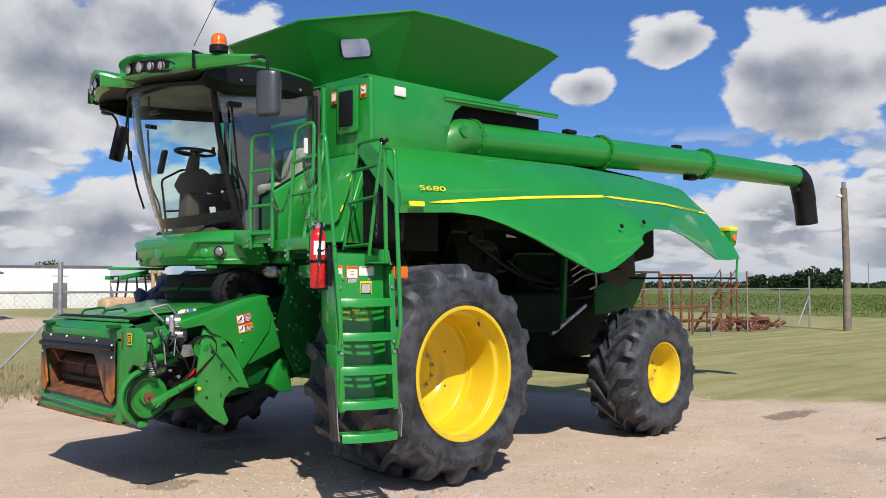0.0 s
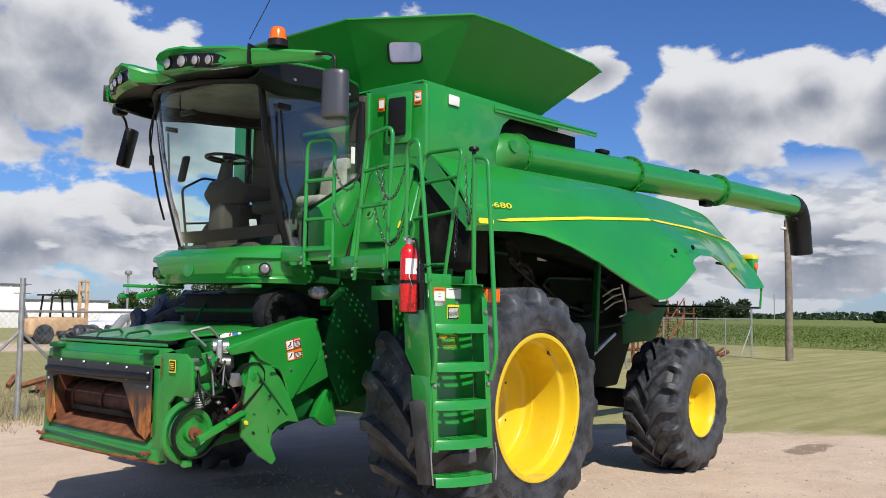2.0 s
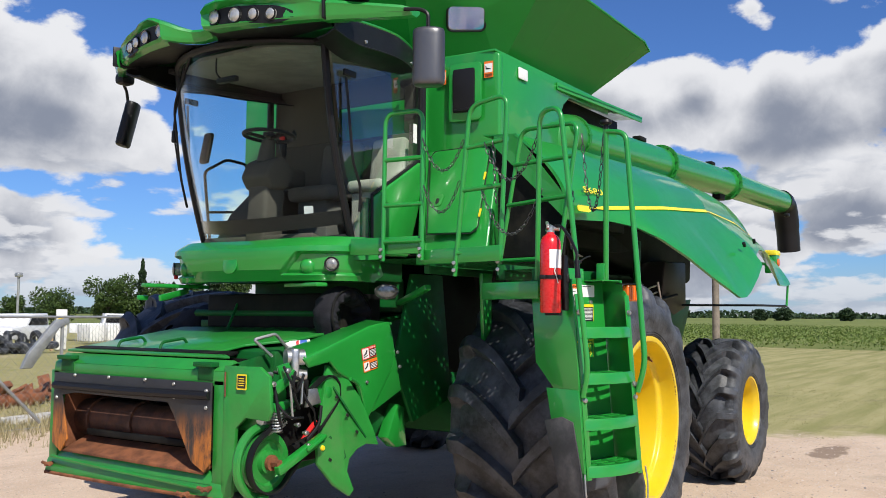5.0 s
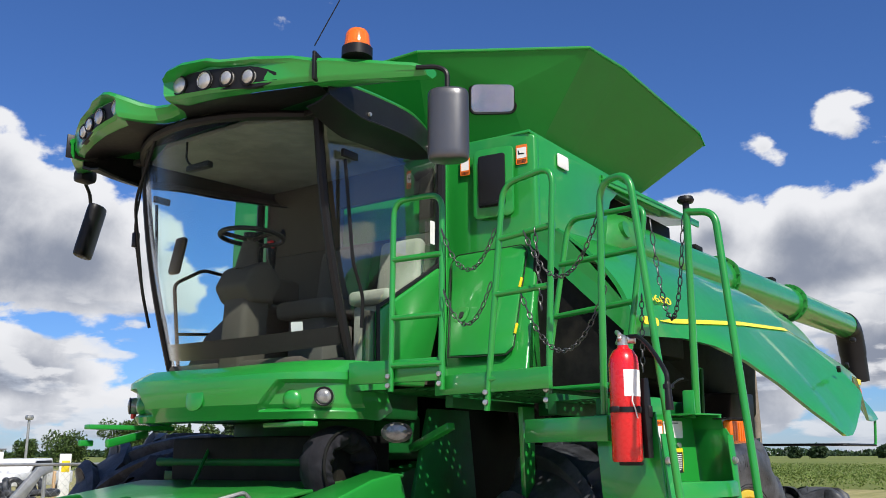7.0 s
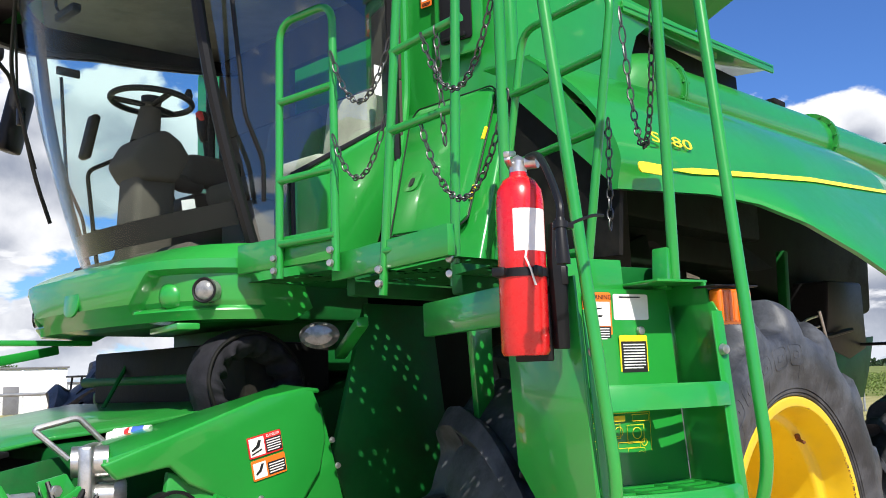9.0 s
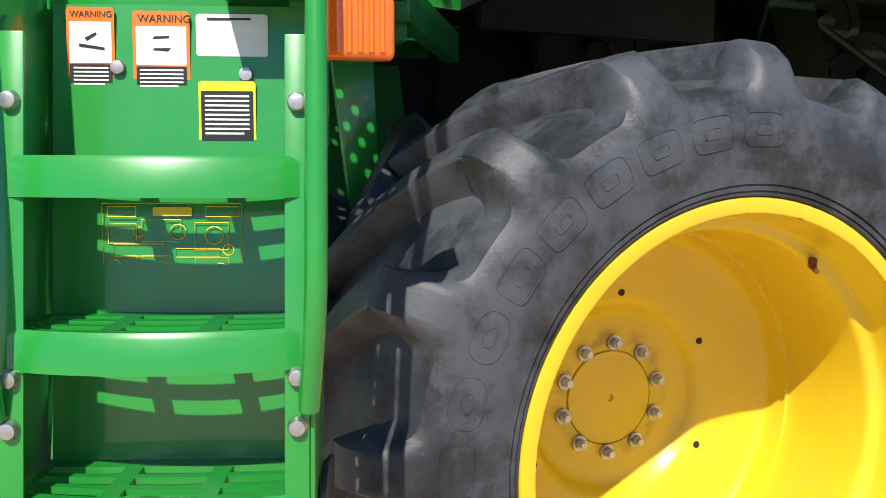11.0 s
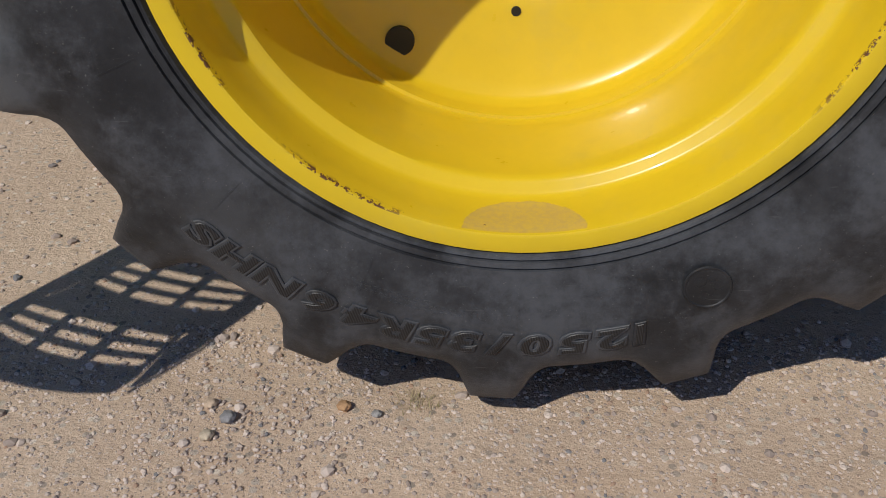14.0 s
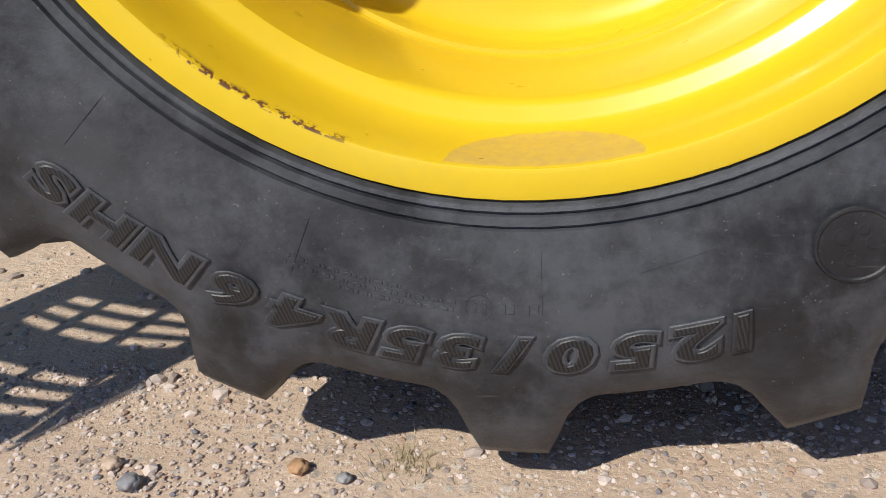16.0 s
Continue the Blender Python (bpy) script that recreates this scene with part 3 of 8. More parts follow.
def hexagon(centre, r, depth, y_way=-1, turn=0.0):
    c = Vector(centre)
    pts = [c + Vector((r * math.cos(turn + i * math.pi / 3), 0, r * math.sin(turn + i * math.pi / 3))) for i in range(6)]
    return prism(pts, (0, y_way * depth, 0), 0.002, 1)


def around(bm, centre, radius, angle, flip):
    """Lays a flat mesh (x along, y up) on a side wall, bent round the wheel's centre."""
    c = Vector(centre)
    for v in bm.verts:
        a = angle + flip * v.co.x / radius
        r = radius + v.co.y
        v.co = c + Vector((r * math.cos(a), -v.co.z - bulge(r), r * math.sin(a)))
    return bm


FRONT_HUB = Vector((0.004, -1.97, 1.045))


def slanted(bm, wide):
    """A letter, widened and leaning, with edges short enough to bend."""
    for v in bm.verts:
        v.co.x = v.co.x * wide + 0.24 * v.co.y
    bmesh.ops.subdivide_edges(bm, edges=[e for e in bm.edges if e.calc_length() > 0.03], cuts=2)
    return bm


def leaning(bm):
    """The wheel leans a little: its outer side sits higher and further back."""
    for v in bm.verts:
        f = (-2.0 - v.co.y) / 0.57
        v.co.x += 0.010 * f
        v.co.z += 0.011 * f
    return bm


BULGE = [(0.677, 0.005), (0.697, 0.010), (0.727, 0.016), (0.767, 0.022), (0.802, 0.0225), (0.835, 0.0175), (0.87, 0.012)]


def bulge(r):
    """How far the side wall stands out at a radius."""
    for (ra, ba), (rb, bb) in zip(BULGE, BULGE[1:]):
        if r <= rb:
            return ba + (bb - ba) * max(0.0, (r - ra) / (rb - ra))
    return BULGE[-1][1]


def front_wheel(mirrored):
    flip = mirror_y if mirrored else (lambda b: b)
    cx, cz = FRONT_HUB.x, FRONT_HUB.z
    mid = (cx, -1.965, cz)
    o = (cx, 0, cz)
    # rim, from the outer lip inwards to the disc
    prof = [(0.634, -2.520), (0.636, -2.555), (0.632, -2.564), (0.601, -2.568), (0.595, -2.565), (0.592, -2.556), (0.589, -2.510), (0.583, -2.450), (0.579, -2.437), (0.573, -2.431), (0.557, -2.425), (0.550, -2.418), (0.547, -2.402),
            (0.545, -2.300), (0.547, -2.150), (0.549, -2.116), (0.546, -2.110), (0.539, -2.108), (0.537, -2.100), (0.536, -2.068), (0.531, -2.046), (0.518, -2.032), (0.490, -2.020), (0.440, -2.008), (0.405, -2.000),
            (0.345, -1.990), (0.318, -1.984), (0.300, -1.972), (0.285, -1.950), (0.270, -1.937), (0.250, -1.932), (0.152, -1.932), (0.150, -1.925), (0.147, -1.925), (0.146, -1.935), (0.012, -1.941), (0.010, -1.934), (0.0, -1.934)]
    back = [(0.0, -1.90), (0.27, -1.90), (0.36, -1.965), (0.45, -1.985), (0.545, -2.03), (0.562, -2.12), (0.562, -2.40), (0.60, -2.45), (0.615, -2.50)]
    wheel = part("front_wheel", flip(leaning(lathe(prof + back, o, 96))), YELLOW, combine, "deep yellow steel wheel rim with scratched lip")
    fit_tyre(wheel, lambda b: flip(leaning(b)), "wide black tyre with deep tread bars, dusty", mid, 0.631, 0.935, 0.095, 0.605, 16, 0.40, 0.095, phase=math.radians(-93.0))
    for i in range(10):
        a = math.radians(90 - 18 + 36 * i + 15)
        at = (cx + 0.174 * math.cos(a), -1.932, cz + 0.174 * math.sin(a))
        nut = join(lathe([(0.0, 0.0), (0.024, 0.0), (0.024, -0.012), (0.0, -0.012)], at, 16), hexagon((at[0], at[1] - 0.012, at[2]), 0.017, 0.018, turn=a), bar((at[0], at[1] - 0.028, at[2]), (at[0], at[1] - 0.042, at[2]), 0.011, 8))
        part("lug_nut", flip(nut), STEEL, wheel)
    for i in range(6):
        a = math.radians(-90 + 60 * i)
        part("bolt_hole", flip(lathe([(0.0, 0.0), (0.011, 0.0), (0.011, 0.004), (0.0, 0.004)], (cx + 0.338 * math.cos(a), -1.992, cz + 0.338 * math.sin(a)), 12)), INK, wheel)
    part("drain_hole", flip(lathe([(0.0, -0.004), (0.033, -0.004), (0.033, 0.01), (0.0, 0.01)], (-0.253, -2.018, 0.650), 24)), INK, wheel)
    part("valve_stem", flip(join(bar((cx + 0.318, -2.435, cz + 0.470), (cx + 0.306, -2.445, cz + 0.452), 0.012, 8), bar((cx + 0.306, -2.445, cz + 0.452), (cx + 0.296, -2.475, cz + 0.440), 0.007, 8))), RUST, wheel)
    if not mirrored:
        wall = (cx + 0.010, -2.5690, cz + 0.011)
        # the size in slanted letters, each one a raised rim round a ribbed face
        turns = (-74.3, -78.0, -82.9, -88.0, -92.7, -97.4, -101.9, -106.5, -111.7, -117.2, -123.3, -129.3, -134.4)
        for sign, turn in zip("1250/35R46NHS", turns):
            for bold, depth, mat in ((0.0042, 0.0042, RUBBER), (0.0006, 0.0058, RUBBER_LETTER)):
                part("size_letter", around(slanted(lettering(sign, 0.062, depth, bold, 0.0012), 1.72 if sign not in "1/" else 1.35), wall, 0.813, math.radians(turn), -1), mat, wheel)
        # the maker's name stays as plain raised rings
        for i in range(9):
            a = math.radians(176.4 - i * 10.75)
            for wd, ht in ((0.058, 0.041), (0.023, 0.013)):
                k = 28
                power = 0.80 if i in (1, 2) else 0.42
                line = [(wd * math.copysign(abs(math.cos(t)) ** power, math.cos(t)), ht * math.copysign(abs(math.sin(t)) ** power, math.sin(t)), 0.001) for t in [2 * math.pi * q / k for q in range(k)]]
                part("raised_ring", around(tube(line, 0.0024, 5, True), wall, 0.798, a, -1), RUBBER, wheel)
        # seams left by the mould, rows of fine print, a small ring and a slit
        for turn in (177.7, 155.1, 133.0, 110.5, 88.0, 65.5, 43.0, -157.5, -135.4, -112.8, -90.2, -67.5, -45.0):
            part("mould_seam", around(tube([(0.0003 * j, 0.11 * j / 5, 0.0) for j in range(6)], 0.0017, 4), wall, 0.672, math.radians(turn), -1), RUBBER, wheel)
        for row, (first, last, r0) in enumerate(((-98.2, -108.5, 0.762), (-98.2, -114.0, 0.753), (-103.0, -114.6, 0.744))):
            words = []
            turn, k = first, 0
            while turn > last:
                wide = (0.006, 0.010, 0.004, 0.008)[(k + row) % 4]
                words.append(around(moved(block((0, 0, 0), (wide, 0.0042, 0.0016), bevel=0.0004, segments=1), pose(0, 0, 0.0006)), wall, r0, math.radians(turn), -1))
                turn -= math.degrees((wide + 0.0025) / r0)
                k += 1
            part("fine_print", join(*words), RUBBER, wheel)
        part("rating_ring", around(tube([(0.0155 * math.cos(t), 0.0155 * math.sin(t), 0.0004) for t in [2 * math.pi * q / 24 for q in range(24)]], 0.0010, 4, True), wall, 0.757, math.radians(-95.8), -1), RUBBER, wheel)
        part("rating_mark", join(*[around(block((0, 0, 0.0006), (0.008, 0.011, 0.0016), bevel=0.0004, segments=1), wall, 0.757, math.radians(t), -1) for t in (-95.4, -96.3, -93.7, -92.9, -91.6, -90.8)]), RUBBER, wheel)
        part("wear_slit", around(tube([(-0.043, -0.004, 0), (0, 0, 0), (0.043, 0.006, 0)], 0.0013, 4), wall, 0.716, math.radians(-77.9), -1), RUBBER, wheel)
        part("round_emblem", lathe([(0.0, -0.0015), (0.038, -0.0015), (0.040, -0.003), (0.0425, -0.003), (0.044, 0.0)], (0.345, -2.5915, 0.373), 36), RUBBER, wheel)
        for dx, dz, r0 in ((0.018, 0.004, 0.009), (-0.004, -0.016, 0.008), (-0.014, 0.010, 0.010), (0.006, 0.018, 0.006)):
            part("emblem_ring", tube([(0.345 + dx + r0 * math.cos(t), -2.5925, 0.373 + dz + r0 * math.sin(t)) for t in [2 * math.pi * q / 14 for q in range(14)]], 0.0014, 4, True), RUBBER, wheel)
    return wheel


front_wheel(False)
front_wheel(True)

REAR_HUB = Vector((3.89, -2.1, 0.79))


def rear_wheel(mirrored):
    flip = mirror_y if mirrored else (lambda b: b)
    cx, cz = REAR_HUB.x, REAR_HUB.z
    o = (cx, 0, cz)
    prof = [(0.385, -2.215), (0.386, -2.255), (0.378, -2.262), (0.362, -2.258), (0.355, -2.24), (0.340, -2.22), (0.330, -2.18), (0.322, -2.10), (0.312, -2.06), (0.30, -2.02), (0.24, -2.00), (0.20, -2.005),
            (0.19, -2.02), (0.105, -2.02), (0.10, -2.05), (0.06, -2.06), (0.0, -2.06)]
    back = [(0.0, -1.98), (0.30, -1.99), (0.35, -2.18)]
    wheel = part("rear_wheel", flip(lathe(prof + back, o, 64)), YELLOW, combine, "yellow steel rear wheel rim")
    fit_tyre(wheel, flip, "black rear tyre with slanted tread bars", (cx, -1.93, cz), 0.378, 0.725, 0.072, 0.345, 18, 0.46, 0.055, 80)
    for i in range(8):
        a = 2 * math.pi * i / 8
        at = (cx + 0.145 * math.cos(a), -2.02, cz + 0.145 * math.sin(a))
        part("lug_nut", flip(hexagon(at, 0.016, 0.025)), STEEL, wheel)
    return wheel


rear_wheel(False)
rear_wheel(True)

# axles and the body between the wheels, its shade put in the paint
part("front_axle", join(block((0.03, CY, 1.02), (0.34, 3.3, 0.34), bevel=0.03), block((0.03, -1.25, 1.02), (0.5, 0.5, 0.6), bevel=0.05), block((0.03, 1.55, 1.02), (0.5, 0.5, 0.6), bevel=0.05)), GREEN_SHADED, combine)
part("rear_axle", join(block((3.89, CY, 0.80), (0.20, 3.4, 0.22), bevel=0.02), block((3.75, CY, 1.15), (0.3, 1.2, 0.7), bevel=0.03), block((3.89, -1.55, 0.80), (0.3, 0.18, 0.42), bevel=0.03)), BLACK_STEEL_SHADE, combine)
part("frame_rail", block((2.0, -0.62, 1.20), (4.3, 0.09, 0.26), bevel=0.012), GREEN_SHADED, combine)
part("frame_rail", block((2.0, 0.92, 1.20), (4.3, 0.09, 0.26), bevel=0.012), GREEN_SHADED, combine)
part("threshing_body", block((2.2, CY, 2.05), (4.6, 1.62, 1.5), bevel=0.04), GRIMY_SHADE, combine, "grimy threshing body, darkened further for shade")
part("tank_body", block((1.5, CY, 3.2), (3.0, 2.6, 0.9), bevel=0.03), GRIMY_SHADE, combine)
part("rear_body", block((3.2, CY, 2.9), (3.6, 2.2, 0.7), bevel=0.06), GRIMY_SHADE, combine)
part("cleaning_shoe", prism([(0.55, -0.78, 1.35), (0.75, -0.78, 0.98), (2.3, -0.78, 0.72), (3.2, -0.78, 0.80), (4.4, -0.78, 1.15), (4.6, -0.78, 1.6), (0.55, -0.78, 1.6)], (0, 1.86, 0), 0.04), GRIMY_SHADE, combine, "grimy cleaning shoe, darkened for the shade under the body")
part("fuel_tank", block((2.6, -1.0, 1.55), (1.0, 0.55, 0.5), bevel=0.06, segments=3), GRIMY_SHADE, combine)
part("rear_frame", prism([(2.7, -0.86, 2.3), (2.7, -0.86, 1.15), (3.3, -0.86, 0.86), (4.35, -0.86, 0.92), (4.85, -0.86, 1.7), (5.0, -0.86, 2.4)], (0, 2.02, 0), 0.03), GRIMY_SHADE, combine, "rear frame block, darkened for the shade between the rear wheels")
part("clean_grain_elevator", join(block((1.75, -0.85, 1.75), (0.26, 0.34, 1.9), (0, -18, 0), bevel=0.015), tube([(1.3, -0.98, 1.0), (1.3, -1.05, 1.0)], 0.2, 20)), GRIMY_SHADE, combine)
for px, pz, pr in ((0.55, 2.25, 0.27), (1.15, 1.95, 0.20), (1.0, 1.35, 0.16), (2.1, 2.2, 0.24), (2.6, 1.15, 0.18)):
    part("drive_pulley", join(lathe([(0.0, 0.02), (pr * 0.3, 0.02), (pr * 0.32, 0.0), (pr * 0.78, 0.0), (pr * 0.8, 0.03), (pr, 0.035), (pr * 0.94, 0.0), (pr, -0.035), (pr * 0.8, -0.03), (pr * 0.78, -0.02), (pr * 0.3, -0.02), (pr * 0.2, -0.06), (0.0, -0.06)], (px, -0.86, pz), 32)), BLACK_STEEL_SHADE, combine)
for a, b in (((0.4, -0.90, 1.2), (2.3, -0.90, 1.5)), ((0.6, -0.92, 2.3), (1.5, -0.92, 1.0)), ((1.6, -0.95, 2.5), (3.3, -0.95, 1.9))):
    part("hydraulic_hose", tube(curved([a, ((a[0] + b[0]) / 2, a[1] - 0.08, (a[2] + b[2]) / 2 - 0.15), b], 8), 0.022, 8), BLACK, combine)

part("chopper_side", prism([(3.96, -1.14, 1.86), (4.60, -1.14, 2.02), (5.25, -1.14, 2.06), (5.05, -1.14, 1.75), (4.86, -1.14, 1.52), (3.98, -1.14, 1.48)], (0, 0.02, 0), 0.006), GREEN_SHADED, combine, "green chopper side sheet above the rear axle")
for z, dx in ((2.13, 0.0), (2.05, 0.03), (1.97, 0.06)):
    part("valve_lever", tube(bent([(3.40 + dx, -1.18, z - 0.05), (3.58 + dx, -1.21, z + 0.04), (3.76 + dx, -1.22, z + 0.07)], 0.04), 0.011, 6), STEEL, combine)
part("lever_guide", tube(bent([(3.76, -1.24, 2.24), (3.86, -1.24, 2.02), (3.88, -1.24, 1.87), (3.74, -1.22, 1.83)], 0.05), 0.014, 8), STEEL, combine)
for x, z, wd, ht in ((2.80, 2.54, 0.20, 0.07), (3.10, 2.66, 0.05, 0.12), (2.38, 2.74, 0.10, 0.05), (3.62, 2.12, 0.12, 0.05)):
    part("body_label", panel(facing((x, -0.672, z), (1, 0, 0), (0, 0, 1)), wd, ht, 0.004, 0.003), WHITE, combine)
part("strut", block((3.28, -1.16, 2.05), (0.07, 0.07, 1.3), (0, 4, 0), 0.008), GREEN_SHADED, combine)
part("stay_rod", bar((3.15, -1.05, 1.25), (3.75, -1.15, 1.62), 0.03, 8), STEEL, combine)
# added pulleys, near black in place of green to paint in the shade
for x, z, r in ((2.9, 1.5, 0.17), (3.5, 1.72, 0.13), (1.75, 2.45, 0.22)):
    part("drive_pulley", lathe([(0.0, 0.02), (r * 0.3, 0.02), (r * 0.32, 0.0), (r * 0.78, 0.0), (r * 0.8, 0.03), (r, 0.035), (r * 0.94, 0.0), (r, -0.035), (r * 0.8, -0.03), (r * 0.78, -0.02), (r * 0.3, -0.02), (r * 0.2, -0.06), (0.0, -0.06)], (x, -0.92, z), 32), BLACK_STEEL_SHADE, combine)
for a, b, sag in (((2.4, -0.95, 2.2), (3.6, -1.05, 1.9), 0.2), ((2.7, -1.0, 1.9), (3.9, -1.2, 1.75), 0.12), ((3.3, -1.1, 2.3), (4.4, -1.25, 2.1), 0.15), ((1.1, -0.95, 2.0), (2.2, -1.0, 1.5), 0.2)):
    part("hydraulic_hose", tube(curved([a, ((a[0] + b[0]) / 2, a[1] - 0.06, (a[2] + b[2]) / 2 - sag), b], 8), 0.020, 8), BLACK, combine)

# ---- grain tank, side panels and unloading auger ----


# the window in the corner plate
wm = facing((0.012, -0.910, 4.445), (0.590, -0.807, 0.03), (-0.40, -0.29, 0.87))


def pierced(quad, depth):
    """A plate with the rounded window cut through it."""
    n = depth.normalized()
    hole = [wm @ Vector((x, y, 0)) for x, y in rounded(0.325, 0.215, 0.045)]
    hole = [p - n * (p - quad[0]).dot(n) for p in hole]
    bm = bmesh.new()
    for loop in (quad, hole):
        vs = [bm.verts.new(p) for p in loop]
        for a, b in zip(vs, vs[1:] + vs[:1]):
            bm.edges.new((a, b))
    bmesh.ops.triangle_fill(bm, use_beauty=True, edges=bm.edges[:])
    out = bmesh.ops.extrude_face_region(bm, geom=bm.faces[:])
    bmesh.ops.translate(bm, vec=depth, verts=[v for v in out["geom"] if isinstance(v, bmesh.types.BMVert)])
    bmesh.ops.recalc_face_normals(bm, faces=bm.faces[:])
    return bm


def tank_extension():
    """The flared hopper top: eight plates leaning outwards."""
    top = [(-0.48, -0.58, 4.71), (0.25, -1.59, 4.75), (0.72, -1.64, 4.75), (2.36, -1.64, 4.72), (2.66, -1.59, 4.70), (2.66, 1.89, 4.70), (0.25, 1.89, 4.75), (-0.48, 0.88, 4.71)]
    low = [(0.04, -0.33, 4.04), (0.44, -0.98, 4.04), (0.80, -1.02, 4.04), (2.00, -1.04, 4.05), (2.04, -1.02, 4.05), (2.04, 1.32, 4.05), (0.44, 1.28, 4.04), (0.04, 0.63, 4.04)]
    obs = []
    c = Vector((1.1, CY, 4.3))
    for i in range(8):
        j = (i + 1) % 8
        quad = [Vector(low[i]), Vector(low[j]), Vector(top[j]), Vector(top[i])]
        nrm = (quad[1] - quad[0]).cross(quad[3] - quad[0]).normalized()
        if nrm.dot(c - quad[0]) < 0:
            nrm = -nrm
        obs.append(pierced(quad, nrm * 0.012) if i == 0 else prism(quad, nrm * 0.012, 0.0))
    return obs, top, low


ext, ext_top, ext_low = tank_extension()
hopper = part("grain_tank_extension", ext[0], HOPPER_SHADED_GREEN, combine, "flared green hopper extension, underside shade put in its paint")
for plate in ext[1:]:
    part("hopper_plate", plate, HOPPER_SHADED_GREEN, hopper)
part("rim_fold", tube([Vector(p) for p in ext_top] + [Vector(ext_top[0])], 0.012, 8), GREEN, hopper)



part("window", panel(wm @ pose(0, 0, 0.004), 0.325, 0.215, 0.045, 0.004), WINDOW_GLASS, hopper, "pale blue tank window")
part("window_seal", tube([wm @ Vector((x, y, 0.010)) for x, y in rounded(0.335, 0.225, 0.05)], 0.012, 6, closed=True), BLACK, hopper)

# tank side box behind the cab
part("tank_side", prism([(-0.10, -1.32, 4.05), (2.2, -1.30, 4.07), (2.2, -1.30, 3.95), (1.25, -1.31, 3.93), (1.12, -1.31, 3.84), (1.05, -1.31, 3.70), (1.02, -1.31, 3.30), (-0.10, -1.32, 3.26)], (0, 0.03, 0), 0.008), GREEN, combine)
part("tank_side", mirror_y(block((1.05, -1.31, 3.66), (2.3, 0.03, 0.8), bevel=0.008)), GREEN, combine)
part("tank_front", prism([(-0.19, -0.60, 3.20), (-0.12, -1.33, 3.20), (-0.12, -1.33, 4.03), (-0.15, -1.26, 4.07), (-0.19, -0.62, 4.07)], (0.06, 0, 0), 0.02, 3), GREEN, combine)
part("tank_front", block((-0.10, 0.55, 3.6), (0.06, 2.2, 0.95), bevel=0.01), GREEN, combine)
part("tank_roof", block((1.05, CY, 4.06), (2.4, 2.9, 0.02), bevel=0.004), GREEN, combine)
part("vent_surround", panel(facing((-0.185, -1.035, 3.72), (0.10, -1, 0), (0, 0, 1)), 0.31, 0.50, 0.04, 0.025, 0.01), GREEN, combine)
vent = part("vent_cover", panel(facing((-0.215, -1.035, 3.73), (0.10, -1, 0), (0, 0, 1)), 0.205, 0.375, 0.02, 0.012, 0.004), BLACK, combine, "black vent cover on the tank front")
part("latch", block((-0.24, -1.035, 3.56), (0.02, 0.16, 0.025), bevel=0.006), BLACK, vent)
part("side_marker", panel(facing((0.28, -1.325, 3.94), (1, 0, 0), (0, 0, 1)), 0.16, 0.10, 0.012, 0.012, 0.004), WHITE, combine, "white marker plate")

# shed roof over the auger's elbow
part("auger_roof", join(prism([(0.95, -1.33, 3.97), (2.85, -1.42, 4.00), (2.90, -0.95, 4.05), (1.0, -1.0, 4.05)], (0, 0, 0.02), 0.004), prism([(0.95, -1.33, 3.95), (2.85, -1.42, 3.97), (2.85, -1.42, 4.03), (0.95, -1.33, 4.02)], (0.01, 0.02, 0), 0.004)), GREEN, combine)
# near-black block, painted shade behind the auger
part("recess", block((1.9, -1.10, 3.72), (1.8, 0.1, 0.55), bevel=0.01), BLACK_STEEL_SHADE, combine)

# unloading auger, folded back along the machine
A0, A1, A2, A3 = Vector((1.45, -1.18, 3.58)), Vector((4.01, -1.17, 3.69)), Vector((6.70, -1.19, 3.79)), Vector((9.95, -1.22, 3.86))
auger = part("unloading_auger", tube([A0, A1, A2, A3], [0.205, 0.205, 0.195, 0.190], 32), GREEN, combine, "long green unloading auger tube folded to the rear")
part("elbow", join(tube(curved([(1.50, -1.18, 3.58), (1.30, -1.19, 3.57), (1.12, -1.12, 3.48), (1.02, -0.95, 3.20)], 6), 0.225, 28), tube([(1.20, -1.40, 3.62), (1.20, -1.30, 3.60)], 0.07, 16)), GREEN_WORN, auger, "pale worn cast elbow")
for p, q in ((A0, A1), (A1, A2), (A2, A3)):
    way = (q - p).normalized()
    at = p + way * 0.05
    ring = [tube([at - way * 0.022, at - way * 0.004], 0.245, 32), tube([at + way * 0.004, at + way * 0.022], 0.245, 32)]
    s = way.orthogonal().normalized()
    for i in range(14):
        t = 2 * math.pi * i / 14
        e = at + (s * math.cos(t) + way.cross(s) * math.sin(t)) * 0.232
        ring.append(bar(e - way * 0.045, e + way * 0.045, 0.011, 6))
    part("flange", join(*ring), GREEN_WORN, auger)
for at, size in (((6.0, -1.19, 3.98), (0.16, 0.10, 0.05)), ((3.4, -1.17, 3.90), (0.2, 0.10, 0.05)), ((6.4, -1.18, 3.56), (0.22, 0.12, 0.10))):
    part("support_clip", block(at, size), BLACK_STEEL_SHADE, auger)
spout = curved([(9.88, -1.22, 3.87), (10.10, -1.22, 3.84), (10.25, -1.22, 3.70), (10.36, -1.22, 3.40), (10.44, -1.22, 3.02)], 6)
part("spout", tube(spout, [0.200] * 8 + [0.205] * 10 + [0.195] * 7, 24), BLACK, auger, "black rubber spout drooping at the end")
part("spout_lamp", block((9.72, -1.36, 3.60), (0.12, 0.08, 0.07), bevel=0.02), BLACK, auger)

